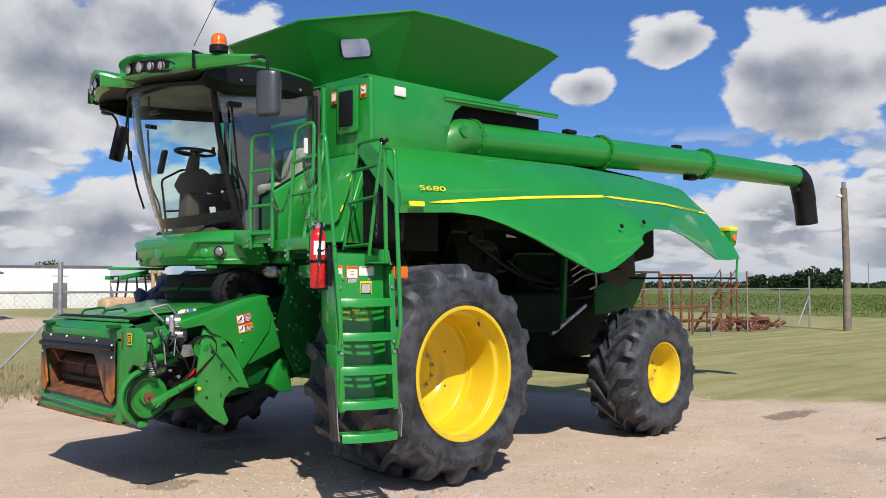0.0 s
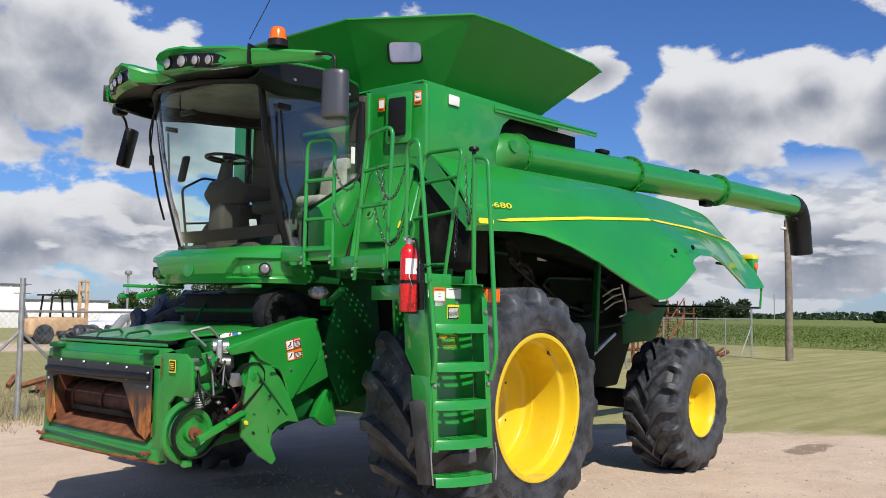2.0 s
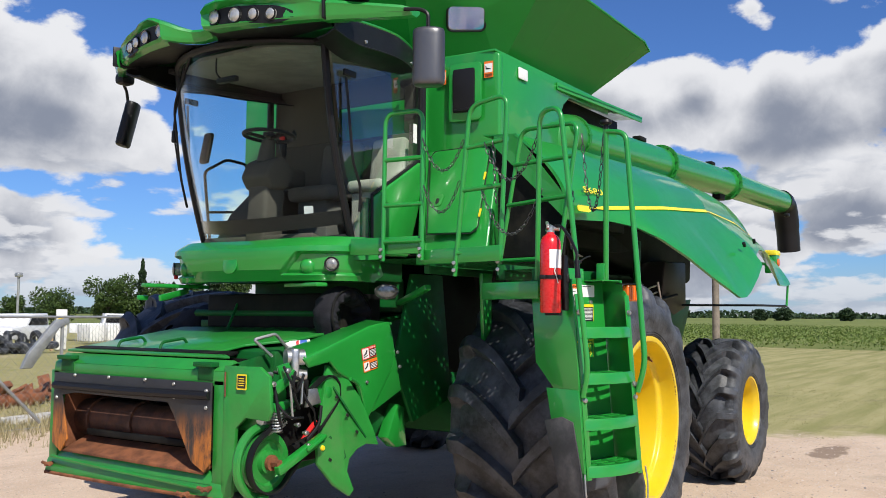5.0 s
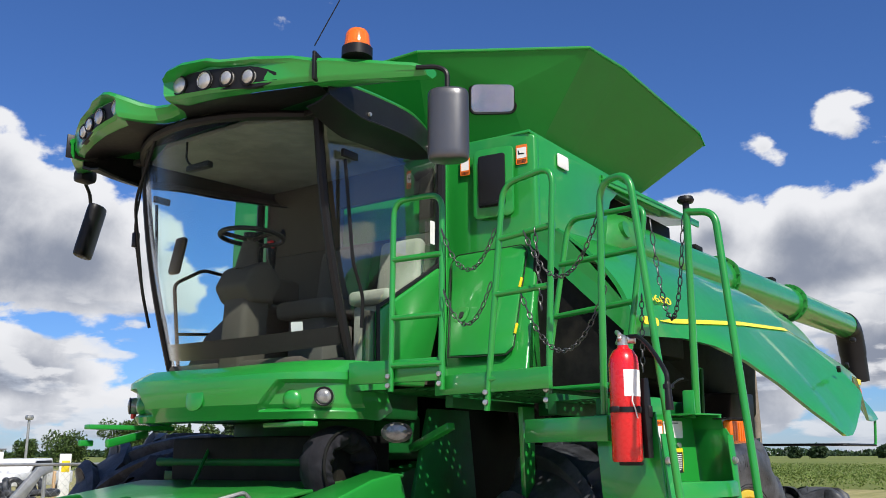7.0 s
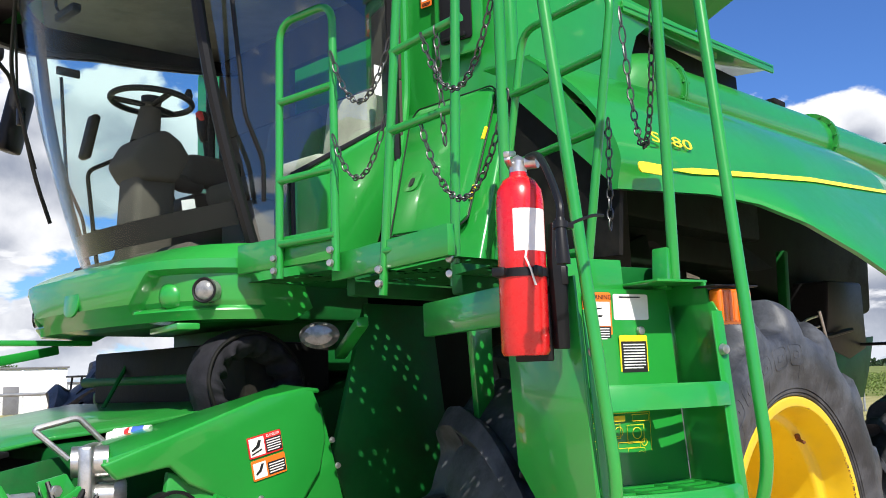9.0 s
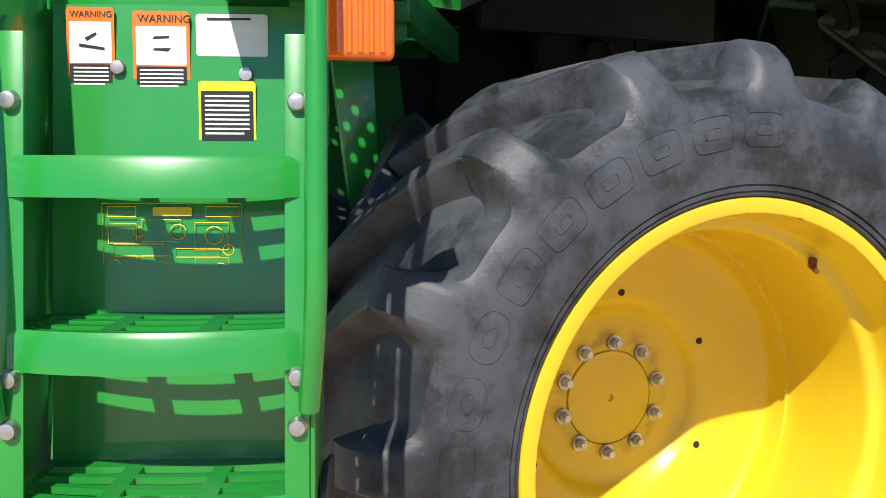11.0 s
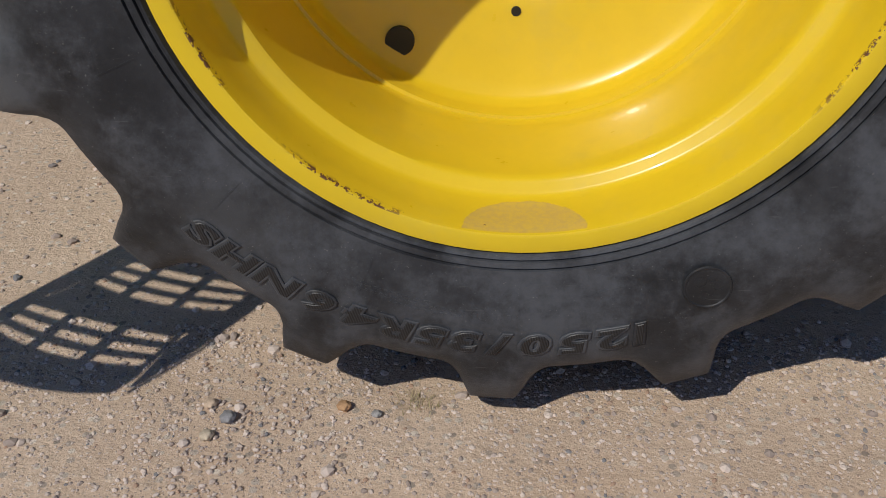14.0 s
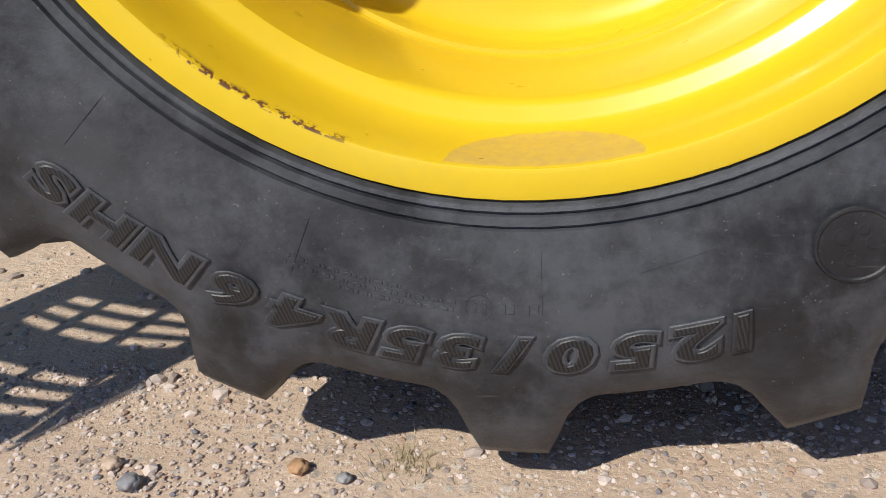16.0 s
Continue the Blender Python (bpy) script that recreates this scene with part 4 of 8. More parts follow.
# the long side panel
UP = [(-0.36, 3.27), (0.60, 3.29), (1.6, 3.31), (2.67, 3.33), (3.4, 3.32), (4.13, 3.31), (4.7, 3.29), (5.15, 3.24), (5.45, 3.16)]


def crease(x):
    """The height and depth of the shoulder line along the panel."""
    pts = [(-0.4, 2.68, -2.07), (0.0, 2.70, -2.12), (1.4, 2.84, -2.16), (2.78, 2.95, -2.12), (4.4, 2.97, -1.95), (6.03, 2.93, -1.73)]
    for (xa, za, ya), (xb, zb, yb) in zip(pts, pts[1:]):
        if x <= xb:
            t = (x - xa) / (xb - xa)
            return za + (zb - za) * t, ya + (yb - ya) * t
    return pts[-1][1:]


def along(table, x):
    for a, b in zip(table, table[1:]):
        if x <= b[0]:
            t = max(0.0, (x - a[0]) / (b[0] - a[0]))
            return [p + (q - p) * t for p, q in zip(a[1:], b[1:])]
    return list(table[-1][1:])


TOP_LINE = [(-0.36, 3.27, -1.62), (0.6, 3.29, -1.70), (2.67, 3.33, -1.75), (4.13, 3.31, -1.72), (5.1, 3.27, -1.66), (5.45, 3.24, -1.62), (5.9, 2.98, -1.66), (6.2, 2.62, -1.9), (6.32, 2.42, -2.1)]
LOW_LINE = [(-0.36, 2.57, -2.05), (0.24, 2.60, -2.17), (0.54, 2.575, -2.26), (0.80, 2.49, -2.38), (1.13, 2.35, -2.50), (1.46, 2.18, -2.62), (1.70, 2.06, -2.72), (1.83, 2.01, -2.75), (1.98, 2.02, -2.76), (2.16, 2.07, -2.75), (2.50, 2.22, -2.73), (2.79, 2.36, -2.70)]
REAR_LOW = [(2.79, 2.38, -2.66), (2.95, 2.48, -2.60), (3.25, 2.55, -2.55), (3.70, 2.56, -2.50), (4.1, 2.51, -2.44), (4.42, 2.43, -2.40), (4.8, 2.33, -2.35), (5.18, 2.23, -2.30), (5.55, 2.23, -2.28), (5.86, 2.26, -2.27)]


def panel_rows(x0, x1, low, n, m=10):
    rows = []
    for i in range(n + 1):
        x = x0 + (x1 - x0) * i / n
        zt, yt = along(TOP_LINE, x)
        zl, yl = along(low, x)
        zc, yc = crease(x)
        zt, zl = max(zt, zl + 0.02), zl
        line = []
        for j in range(m + 1):
            t = j / m
            z = zl + (zt - zl) * t
            if z < zc:
                f = (z - zl) / max(0.02, zc - zl)
                y = yl + (yc - yl) * (f ** 1.25)
            else:
                f = (z - zc) / max(0.02, zt - zc)
                y = yc + (yt - yc) * (f ** 1.7)
            line.append((x, y, z))
        rows.append(line)
    return rows


side_panel = part("side_panel", sheet(panel_rows(-0.36, 2.79, LOW_LINE, 88, 40), (0, 0.03, 0)), GREEN, combine, "smooth green side panel with a curved lower edge", 50)
rear_panel = part("rear_side_panel", sheet(panel_rows(2.796, 5.86, REAR_LOW, 88, 40), (0, 0.03, 0)), GREEN, combine, "green rear side panel arched over the rear wheel", 50)
part("side_panel", mirror_y(sheet(panel_rows(0.95, 2.79, LOW_LINE, 20, 8), (0, 0.03, 0))), GREEN, combine, "", 50)
part("rear_side_panel", mirror_y(sheet(panel_rows(2.796, 5.86, REAR_LOW, 20, 8), (0, 0.03, 0))), GREEN, combine, "", 50)
# front corner of the panel slopes back to the platform
part("panel_front", prism([(-0.36, -2.05, 2.57), (-0.36, -2.07, 2.72), (-0.36, -1.62, 3.27), (-0.34, -1.40, 3.28), (-0.34, -1.40, 3.20)], (0.02, 0, 0), 0.0), GREEN, combine)
part("panel_shoulder", prism([(-0.36, -1.62, 3.265), (5.3, -1.64, 3.25), (5.2, -1.0, 3.30), (-0.30, -1.28, 3.30)], (0, 0, 0.012), 0.0), GREEN, combine)


def surface(x, z, low):
    """How far out the side panel lies at a length and height."""
    zt, yt = along(TOP_LINE, x)
    zl, yl = along(low, x)
    zc, yc = crease(x)
    if z < zc:
        return yl + (yc - yl) * (max(0.0, z - zl) / max(0.02, zc - zl)) ** 1.25
    return yc + (yt - yc) * ((z - zc) / max(0.02, zt - zc)) ** 1.7


def stripe(xs, width, low, out=0.010):
    rows = []
    for i, x in enumerate(xs):
        zc, yc = crease(x)
        wdt = width * min(1.0, i / 6 + 0.15)
        rows.append([(x, surface(x, zc - 0.012 + s * wdt / 2, low) - out, zc - 0.012 + s * wdt / 2) for s in (-1, 0, 0.5, 1)])
    return sheet(rows)


part("yellow_stripe", stripe([-0.04 + 0.0354 * i for i in range(81)], 0.030, LOW_LINE), STRIPE, side_panel, "yellow pin stripe")
part("yellow_stripe", stripe([2.80 + 0.04 * i for i in range(76)], 0.030, REAR_LOW), STRIPE, rear_panel, "yellow pin stripe")
part("maker_bar", stripe([4.75 + 0.1 * i for i in range(9)], 0.018, REAR_LOW, 0.014), GREEN_WORN, rear_panel)
part("model_number", moved(lettering("S680", 0.074, 0.002), facing((0.02, -2.106, 2.825), (1, -0.03, 0.03), (0, 0.30, 1)) @ Matrix.Diagonal((2.45, 1, 1, 1))), STRIPE, side_panel, "yellow model number S680")
part("badge", panel(facing((-0.22, -2.135, 2.660), (1, -0.10, 0.02), (0, 0.10, 1)), 0.19, 0.048, 0.02, 0.006), STRIPE, side_panel, "small yellow badge")
for x, z in ((2.50, 2.55), (3.0, 2.62)):
    part("panel_latch", block((x, -2.60 + (z - 2.55) * 0.5, z), (0.05, 0.03, 0.03), (0, 45, 0), 0.006), BLACK, side_panel if x < 2.8 else rear_panel)

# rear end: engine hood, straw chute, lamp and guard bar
part("engine_hood", prism([(2.3, -1.0, 3.95), (2.5, -1.05, 3.60), (5.2, -1.15, 3.45), (5.6, -1.05, 3.05), (5.7, -1.0, 2.3), (5.2, -0.9, 2.2), (2.3, -0.9, 2.6)], (0, 2.4, 0), 0.06, 3), GRIMY_SHADE, combine)
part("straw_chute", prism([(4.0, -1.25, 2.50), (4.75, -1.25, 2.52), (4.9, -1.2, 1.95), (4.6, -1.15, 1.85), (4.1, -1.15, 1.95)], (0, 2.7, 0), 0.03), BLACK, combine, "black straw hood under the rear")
part("chaff_plate", prism([(3.3, -0.95, 2.0), (4.3, -0.95, 2.0), (4.5, -0.95, 1.75), (4.0, -0.95, 1.45), (3.4, -0.95, 1.5)], (0, 0.05, 0), 0.02), GRIMY_SHADE, combine)
guard = part("guard_bar", tube(bent([(4.7, -1.0, 1.98), (5.0, -2.1, 1.98), (5.84, -2.22, 1.98)], 0.08), 0.014, 8), BLACK, combine)
part("bar_end", tube(bent([(5.80, -2.215, 1.985), (5.84, -2.22, 1.985), (5.85, -2.24, 2.30)], 0.05), 0.015, 8), GREEN, guard)
lamp = part("rear_lamp", prism([(6.0, -1.90, 2.72), (6.02, -1.90, 2.42), (6.16, -1.90, 2.46), (6.22, -1.90, 2.72)], (0, -0.16, 0), 0.02), GREEN, combine, "yellow-topped green rear lamp housing")
part("lamp_band", block((6.11, -1.98, 2.70), (0.24, 0.17, 0.07), bevel=0.015), STRIPE, lamp)
part("lamp_lens", lathe([(0.0, -0.02), (0.05, -0.015), (0.055, 0.0)], (6.09, -2.065, 2.57), 20), AMBER, lamp)
part("lamp_arm", bar((5.6, -1.7, 2.6), (6.05, -1.9, 2.55), 0.02), GREEN_SHADED, combine)

# ---- cab ----


def both(f, name, mat, label="", angle=35, parent=None):
    """A part on the near side and its mirror on the far side."""
    part(name, f(), mat, parent or combine, label, angle)
    part(name, mirror_y(f()), mat, parent or combine, label, angle)


VISOR = [(0.0, -2.03, 3.985, 3.89), (0.10, -2.05, 3.99, 3.888), (0.17, -2.12, 4.005, 3.885), (0.225, -2.25, 4.03, 3.88), (0.28, -2.265, 4.055, 3.876), (0.37, -2.245, 4.08, 3.875), (0.53, -2.20, 4.085, 3.873), (0.60, -2.17, 4.068, 3.873), (0.80, -2.10, 4.06, 3.877), (1.00, -2.00, 4.05, 3.884), (1.10, -1.945, 4.03, 3.888)]


def set_back(wd):
    """How far the lamps stand behind the brow."""
    if wd < 0.235 or wd > 0.96:
        return 0.0
    return min(1.0, (wd - 0.235) / 0.03, (0.96 - wd) / 0.06) * max(0.02, 0.08 - 0.17 * max(0.0, wd - 0.28))


def visor_half(table, back, sign):
    rows = []
    for wd, xf, zt, zb in table:
        y = CY + sign * wd
        xb = back(wd)
        q = set_back(wd)
        rows.append([(xb, y, zt - 0.01), (xf + 0.10, y, zt), (xf + 0.012, y, zt - 0.008), (xf - 0.004, y, zt - 0.030), (xf + 0.008 + q, y, zt - 0.05), (xf + 0.012 + q, y, zb + 0.035), (xf + 0.020 + q * 0.4, y, zb + 0.022), (xf + 0.034 + q * 0.5, y, zb + 0.004), (xf + 0.085 + q, y, zb), (xb, y, zb + 0.03)])
    return rows


full = visor_half(VISOR, lambda q: -1.70, 1)[::-1] + visor_half(VISOR, lambda q: -1.70, -1)[1:]
m = len(full[0])
visor = join(sheet(full), lay(full[0], [list(range(m))]), lay(full[-1], [list(range(m))]))
bmesh.ops.remove_doubles(visor, verts=visor.verts[:], dist=1e-4)
soffit = [r[8:] for r in full]
full_top = [r[:9] for r in full]
visor.free()
visor = join(sheet(full_top), lay(full[0], [list(range(m))]), lay(full[-1], [list(range(m))]))
bmesh.ops.remove_doubles(visor, verts=visor.verts[:], dist=1e-4)
visor = part("roof_visor", visor, GREEN, combine, "green cab roof visor with two lamp pods", 28)
part("visor_soffit", sheet([[Vector(p) + Vector((0, 0, -0.002)) for p in r] for r in soffit]), BLACK, visor, "black underside of the visor", 50)
ARM = [(1.118, -1.965, 4.015, 3.866), (1.20, -1.925, 4.012, 3.873), (1.40, -1.765, 4.003, 3.893), (1.565, -1.633, 3.995, 3.911), (1.605, -1.585, 3.985, 3.925)]


def arm():
    rows = visor_half(ARM, lambda q: -1.765 + (q - 1.118) * 0.62, -1)
    k = len(rows[0])
    bm = join(sheet(rows), lay(rows[0], [list(range(k))]), lay(rows[-1], [list(range(k))]))
    bmesh.ops.remove_doubles(bm, verts=bm.verts[:], dist=1e-4)
    return bm


both(arm, "visor_wing", GREEN, "", 28)
both(lambda: block((-1.872, -0.960, 3.957), (0.215, 0.020, 0.166), (0, 0, 20), 0.006), "visor_seam", BLACK)


def front_at(wd):
    for a, b in zip(VISOR, VISOR[1:]):
        if wd <= b[0]:
            t = (wd - a[0]) / (b[0] - a[0])
            return [p + (q - p) * t for p, q in zip(a[1:], b[1:])]
    return VISOR[-1][1:]


def lamp_height(wd):
    return 3.970 - 0.065 * (wd - 0.28)


def lamp_panel():
    rows = []
    for i in range(15):
        wd = 0.262 + 0.655 * i / 14
        xf, zt, zb = front_at(wd)
        f = math.sqrt(min(1.0, min(i, 14 - i) / 3.0 + 0.12))
        mid = lamp_height(wd)
        h = 0.062 * f
        rows.append([(xf + 0.006 + set_back(wd) - 0.004 * s, CY - wd, mid + s * h) for s in (-1, -0.5, 0, 0.5, 1)])
    return sheet(rows, (0.03, 0, 0))


both(lamp_panel, "lamp_recess", BLACK, "", 50, visor)


def work_lamp(wd, r):
    xf, zt, zb = front_at(wd)
    bm = lathe([(0.0, -0.014), (r * 0.5, -0.012), (r * 0.85, -0.006), (r * 0.95, 0.0), (r, -0.004), (r * 1.06, 0.004), (r * 1.06, 0.03)], (0, 0, 0), 24)
    return moved(bm, pose(xf - 0.004 + set_back(wd), CY - wd, lamp_height(wd), 4, 0, -84))


for wd, r in ((0.295, 0.050), (0.491, 0.050), (0.639, 0.042), (0.766, 0.042)):
    both(lambda: work_lamp(wd, r), "work_lamp", LENS, "round clear work lamp", 50, visor)
    both(lambda: moved(tube([Vector((math.cos(a), math.sin(a), 0)) * (r * 1.08) for a in [2 * math.pi * i / 20 for i in range(20)]], 0.006, 6, True), pose(front_at(wd)[0] - 0.004 + set_back(wd), CY - wd, lamp_height(wd), 94, 0, -84)), "lamp_bezel", BLACK, "", 50, visor)

EDGE = curved([(-1.84, -0.965, 3.925), (-1.62, -0.93, 3.975), (-1.2, -0.872, 4.032), (-0.85, -0.827, 4.050), (-0.42, -0.66, 4.060), (-0.32, -0.56, 4.055)], 6)


def roof():
    rows = []
    for p in EDGE:
        half = CY - p.y
        rows.append([(p.x, CY + half * u, p.z - 0.004 + 0.035 * (1 - u * u) * min(1.0, (p.x + 1.84) / 0.3)) for u in (-1, -0.97, -0.85, -0.5, 0, 0.5, 0.85, 0.97, 1)])
    return sheet(rows, (0, 0, -0.02))


part("roof", roof(), GREEN, combine, "", 50)


def roof_side():
    rows = []
    for i, p in enumerate(EDGE):
        d = min(1.0, 0.50 + 0.06 * i)
        rows.append([p + Vector((0, 0.0, -0.006)), p + Vector((0, -0.022, -0.018)), p + Vector((0, -0.035, -0.10 * d)), p + Vector((0, -0.028, -0.185 * d)), p + Vector((0, -0.012, -0.20 * d)), p + Vector((0.01, 0.05, -0.245 * d)), p + Vector((0.01, 0.14, -0.27 * d))])
    return sheet(rows, (0, 0.01, 0.012))


both(roof_side, "roof_side", BLACK, "", 40)
both(lambda: tube(EDGE, 0.016, 8), "roof_edge", GREEN)
both(lambda: tube([p + Vector((0, -0.03, -0.188 * min(1.0, 0.50 + 0.06 * i))) for i, p in enumerate(EDGE)], 0.006, 6), "side_bead", BLACK)
for k in (9, 21):
    both(lambda: moved(lathe([(0, -0.012), (0.012, -0.010), (0.015, 0.0)], (0, 0, 0), 12), pose(EDGE[k].x, EDGE[k].y - 0.034, EDGE[k].z - 0.15)), "side_bolt", STEEL)
part("headliner", prism([(-1.74, -0.22, 3.845), (-1.55, -0.62, 3.85), (-0.36, -0.66, 3.93), (-0.36, 0.96, 3.93), (-1.55, 0.92, 3.85), (-1.74, 0.52, 3.845)], (0, 0, 0.035), 0.01), ROOF_LINING, combine)


def screen(n=24, k=14):
    rows = []
    for i in range(n + 1):
        s = -1 + 2 * i / n
        y = CY + s * 0.80
        bow = 1 - s * s
        line = []
        for j in range(k + 1):
            t = j / k
            x = (-1.24 - 0.27 * bow) * (1 - t) + (-1.58 - 0.36 * bow) * t - 0.05 * math.sin(math.pi * t)
            z = (2.425 - 0.07 * bow) * (1 - t) + 3.86 * t
            line.append((x, y * (1 + 0.0 * t), z))
        rows.append(line)
    return rows


SCREEN = screen()
pane = part("windscreen", sheet(SCREEN), GLASS, combine, "large curved dusty windscreen", 80)
pane.visible_shadow = False
part("screen_band", tube([Vector(r[0]) + Vector((0.01, 0, 0.01)) for r in SCREEN], 0.025, 8), BLACK, combine)
part("screen_band", tube([Vector(r[-1]) for r in SCREEN], 0.03, 8), BLACK, combine)
both(lambda: sheet([[Vector(p) + Vector((0.004, 0.0, 0)) for p in r[1:3]] for r in SCREEN[:13]]), "screen_frit", BLACK)
both(lambda: tube([Vector(p) + Vector((0.01, -0.012, 0)) for p in SCREEN[0]], 0.030, 8), "corner_post", BLACK)


def door_glass():
    return lay([(-1.20, -0.69, 2.42), (-1.40, -0.70, 3.10), (-1.55, -0.70, 3.86), (-0.42, -0.73, 3.88), (-0.42, -0.73, 3.13), (-1.05, -0.71, 2.76), (-1.04, -0.71, 2.42)], [[0, 1, 5, 6], [1, 2, 3, 4, 5]])


far_glass = lay([(-1.20, 0.99, 2.42), (-1.40, 1.0, 3.10), (-1.55, 1.0, 3.86), (-0.42, 1.03, 3.87), (-0.42, 1.03, 2.42)], [[0, 1, 2, 3, 4]])
for g, pane_glass in ((door_glass(), DOOR_GLASS), (far_glass, CLEAR_GLASS)):
    d = part("door_glass", g, pane_glass, combine, "dusty side window of the cab")
    d.visible_shadow = False
rearglass = part("rear_window", lay([(-0.345, -0.52, 3.40), (-0.345, 0.24, 3.40), (-0.345, 0.24, 3.70), (-0.345, -0.52, 3.70)], [[0, 1, 2, 3]]), CLEAR_GLASS, combine)
rearglass.visible_shadow = False
both(lambda: tube([(-0.40, -0.735, 3.88), (-0.40, -0.735, 3.12), (-0.37, -0.735, 2.36)], 0.032, 8), "rear_post", BLACK)
part("window_seal", tube([(-1.04, -0.72, 2.40), (-1.05, -0.72, 2.77), (-0.42, -0.74, 3.14)], 0.014, 8), BLACK, combine)
both(lambda: tube(bent([(-1.40, -0.735, 3.62), (-1.34, -0.76, 3.0), (-1.24, -0.76, 2.80), (-1.22, -0.735, 2.62)], 0.05), 0.011, 8), "door_grab_bar", BLACK)
both(lambda: block((-1.36, -0.735, 3.66), (0.14, 0.025, 0.05), bevel=0.008), "door_hinge", BLACK)
part("cab_side", prism([(-1.05, -0.735, 2.30), (-1.05, -0.735, 2.75), (-0.46, -0.765, 3.11), (-0.42, -0.765, 3.08), (-0.42, -0.765, 2.85), (-0.60, -0.75, 2.30)], (0, 0.05, 0), 0.018, 3), GREEN, combine)
part("rear_wall", join(block((-0.33, CY, 2.87), (0.05, 1.72, 1.06), bevel=0.01), block((-0.33, -0.61, 3.68), (0.05, 0.20, 0.56), bevel=0.01), block((-0.33, 0.62, 3.68), (0.05, 0.78, 0.56), bevel=0.01), block((-0.33, -0.135, 3.83), (0.05, 0.75, 0.26), bevel=0.01)), TRIM, combine)
part("cab_floor", prism([(-1.48, 0.15, 2.33), (-1.40, -0.35, 2.33), (-1.22, -0.68, 2.33), (-0.33, -0.70, 2.33), (-0.33, 1.0, 2.33), (-1.22, 0.98, 2.33), (-1.40, 0.65, 2.33)], (0, 0, 0.04), 0), TRIM, combine)
part("inner_lining", block((-0.75, -0.66, 2.55), (0.7, 0.06, 0.4), bevel=0.02), TRIM, combine)

# inside the cab
seat = part("operator_seat", join(block((-0.62, 0.15, 2.88), (0.46, 0.48, 0.13), (0, -4, 0), 0.05, 3), block((-0.42, 0.12, 3.13), (0.12, 0.44, 0.46), (0, 8, 0), 0.06, 3), block((-0.62, 0.15, 2.58), (0.32, 0.34, 0.48), bevel=0.03)), SEAT, combine, "dark grey cloth operator seat")
part("armrest", join(block((-0.74, 0.48, 3.035), (0.36, 0.15, 0.18), bevel=0.045, segments=4), tube(curved([(-1.10, 0.40, 3.01), (-1.03, 0.44, 2.97), (-0.94, 0.47, 2.95), (-0.82, 0.48, 2.95)], 5), [0.035, 0.03, 0.03, 0.03, 0.032, 0.034, 0.036, 0.04, 0.044, 0.048, 0.05, 0.05, 0.05, 0.05, 0.05, 0.05][:16], 12)), TRIM, seat)
lever = part("control_lever", join(tube([(-0.77, 0.48, 3.12), (-0.785, 0.48, 3.23)], 0.012, 8), tube(curved([(-0.785, 0.48, 3.22), (-0.80, 0.48, 3.29), (-0.80, 0.48, 3.36), (-0.83, 0.48, 3.395)], 4), [0.020, 0.024, 0.027, 0.03, 0.03, 0.032, 0.034, 0.036, 0.036, 0.036, 0.034, 0.02, 0.015][:13], 12)), BLACK, combine, "black control lever with a red cap")
part("lever_cap", block((-0.822, 0.468, 3.365), (0.03, 0.05, 0.06), (0, -20, 0), 0.012, 3), LABEL_RED, lever)
part("training_seat", join(block((-0.62, -0.42, 2.90), (0.36, 0.36, 0.10), bevel=0.04, segments=3), block((-0.44, -0.42, 3.13), (0.10, 0.36, 0.44), (0, 8, 0), 0.05, 3), block((-0.60, -0.42, 2.60), (0.30, 0.32, 0.5), bevel=0.02)), HEADLINER, combine, "pale folding training seat")
column = part("steering_column", join(
    prism([(-1.45, 0.05, 2.37), (-1.22, 0.05, 2.37), (-1.20, 0.05, 2.88), (-1.42, 0.05, 2.88)], (0, 0.22, 0), 0.04, 3),
    prism([(-1.47, 0.01, 2.93), (-1.40, 0.01, 2.83), (-1.22, 0.01, 2.84), (-1.14, 0.01, 2.98), (-1.20, 0.01, 3.06), (-1.28, 0.01, 3.11), (-1.40, 0.01, 3.06)], (0, 0.30, 0), 0.03, 3),
    tube([(-1.33, 0.16, 3.05), (-1.30, 0.16, 3.24)], [0.075, 0.055], 14)), TRIM, combine, "tapered dark brown steering column")
ringm = pose(-1.295, 0.16, 3.285, 0, 4, 0)
part("steering_wheel", join(tube([ringm @ Vector((0.205 * math.cos(a), 0.205 * math.sin(a), 0)) for a in [2 * math.pi * i / 32 for i in range(32)]], 0.016, 10, True),
                            *[bar(ringm @ Vector((0.03 * math.cos(a), 0.03 * math.sin(a), -0.02)), ringm @ Vector((0.2 * math.cos(a), 0.2 * math.sin(a), 0)), 0.016, 8) for a in (0.5, 2.6, 4.7)], moved(lathe([(0, -0.02), (0.05, -0.015), (0.055, 0.02), (0, 0.03)], (0, 0, 0), 20), ringm @ pose(0, 0, 0, 90))), BLACK, column)
part("spinner_knob", moved(lathe([(0, -0.03), (0.02, -0.025), (0.022, 0.0), (0.012, 0.03)], (0, 0, 0), 12), ringm @ pose(0.12, -0.16, 0.03, 90)), BLACK, column)
part("side_console", prism([(-1.28, 0.50, 2.37), (-1.06, 0.50, 2.70), (-0.82, 0.50, 2.92), (-0.42, 0.50, 2.95), (-0.38, 0.50, 2.37)], (0, 0.36, 0), 0.03, 3), TRIM, combine)
part("pedal_board", block((-1.30, 0.15, 2.40), (0.28, 1.2, 0.06), (0, 14, 0), 0.02), TRIM, combine)
part("corner_display", block((-1.27, 0.93, 3.26), (0.05, 0.10, 0.28), (0, 12, 0), 0.022, 3), BLACK, combine)
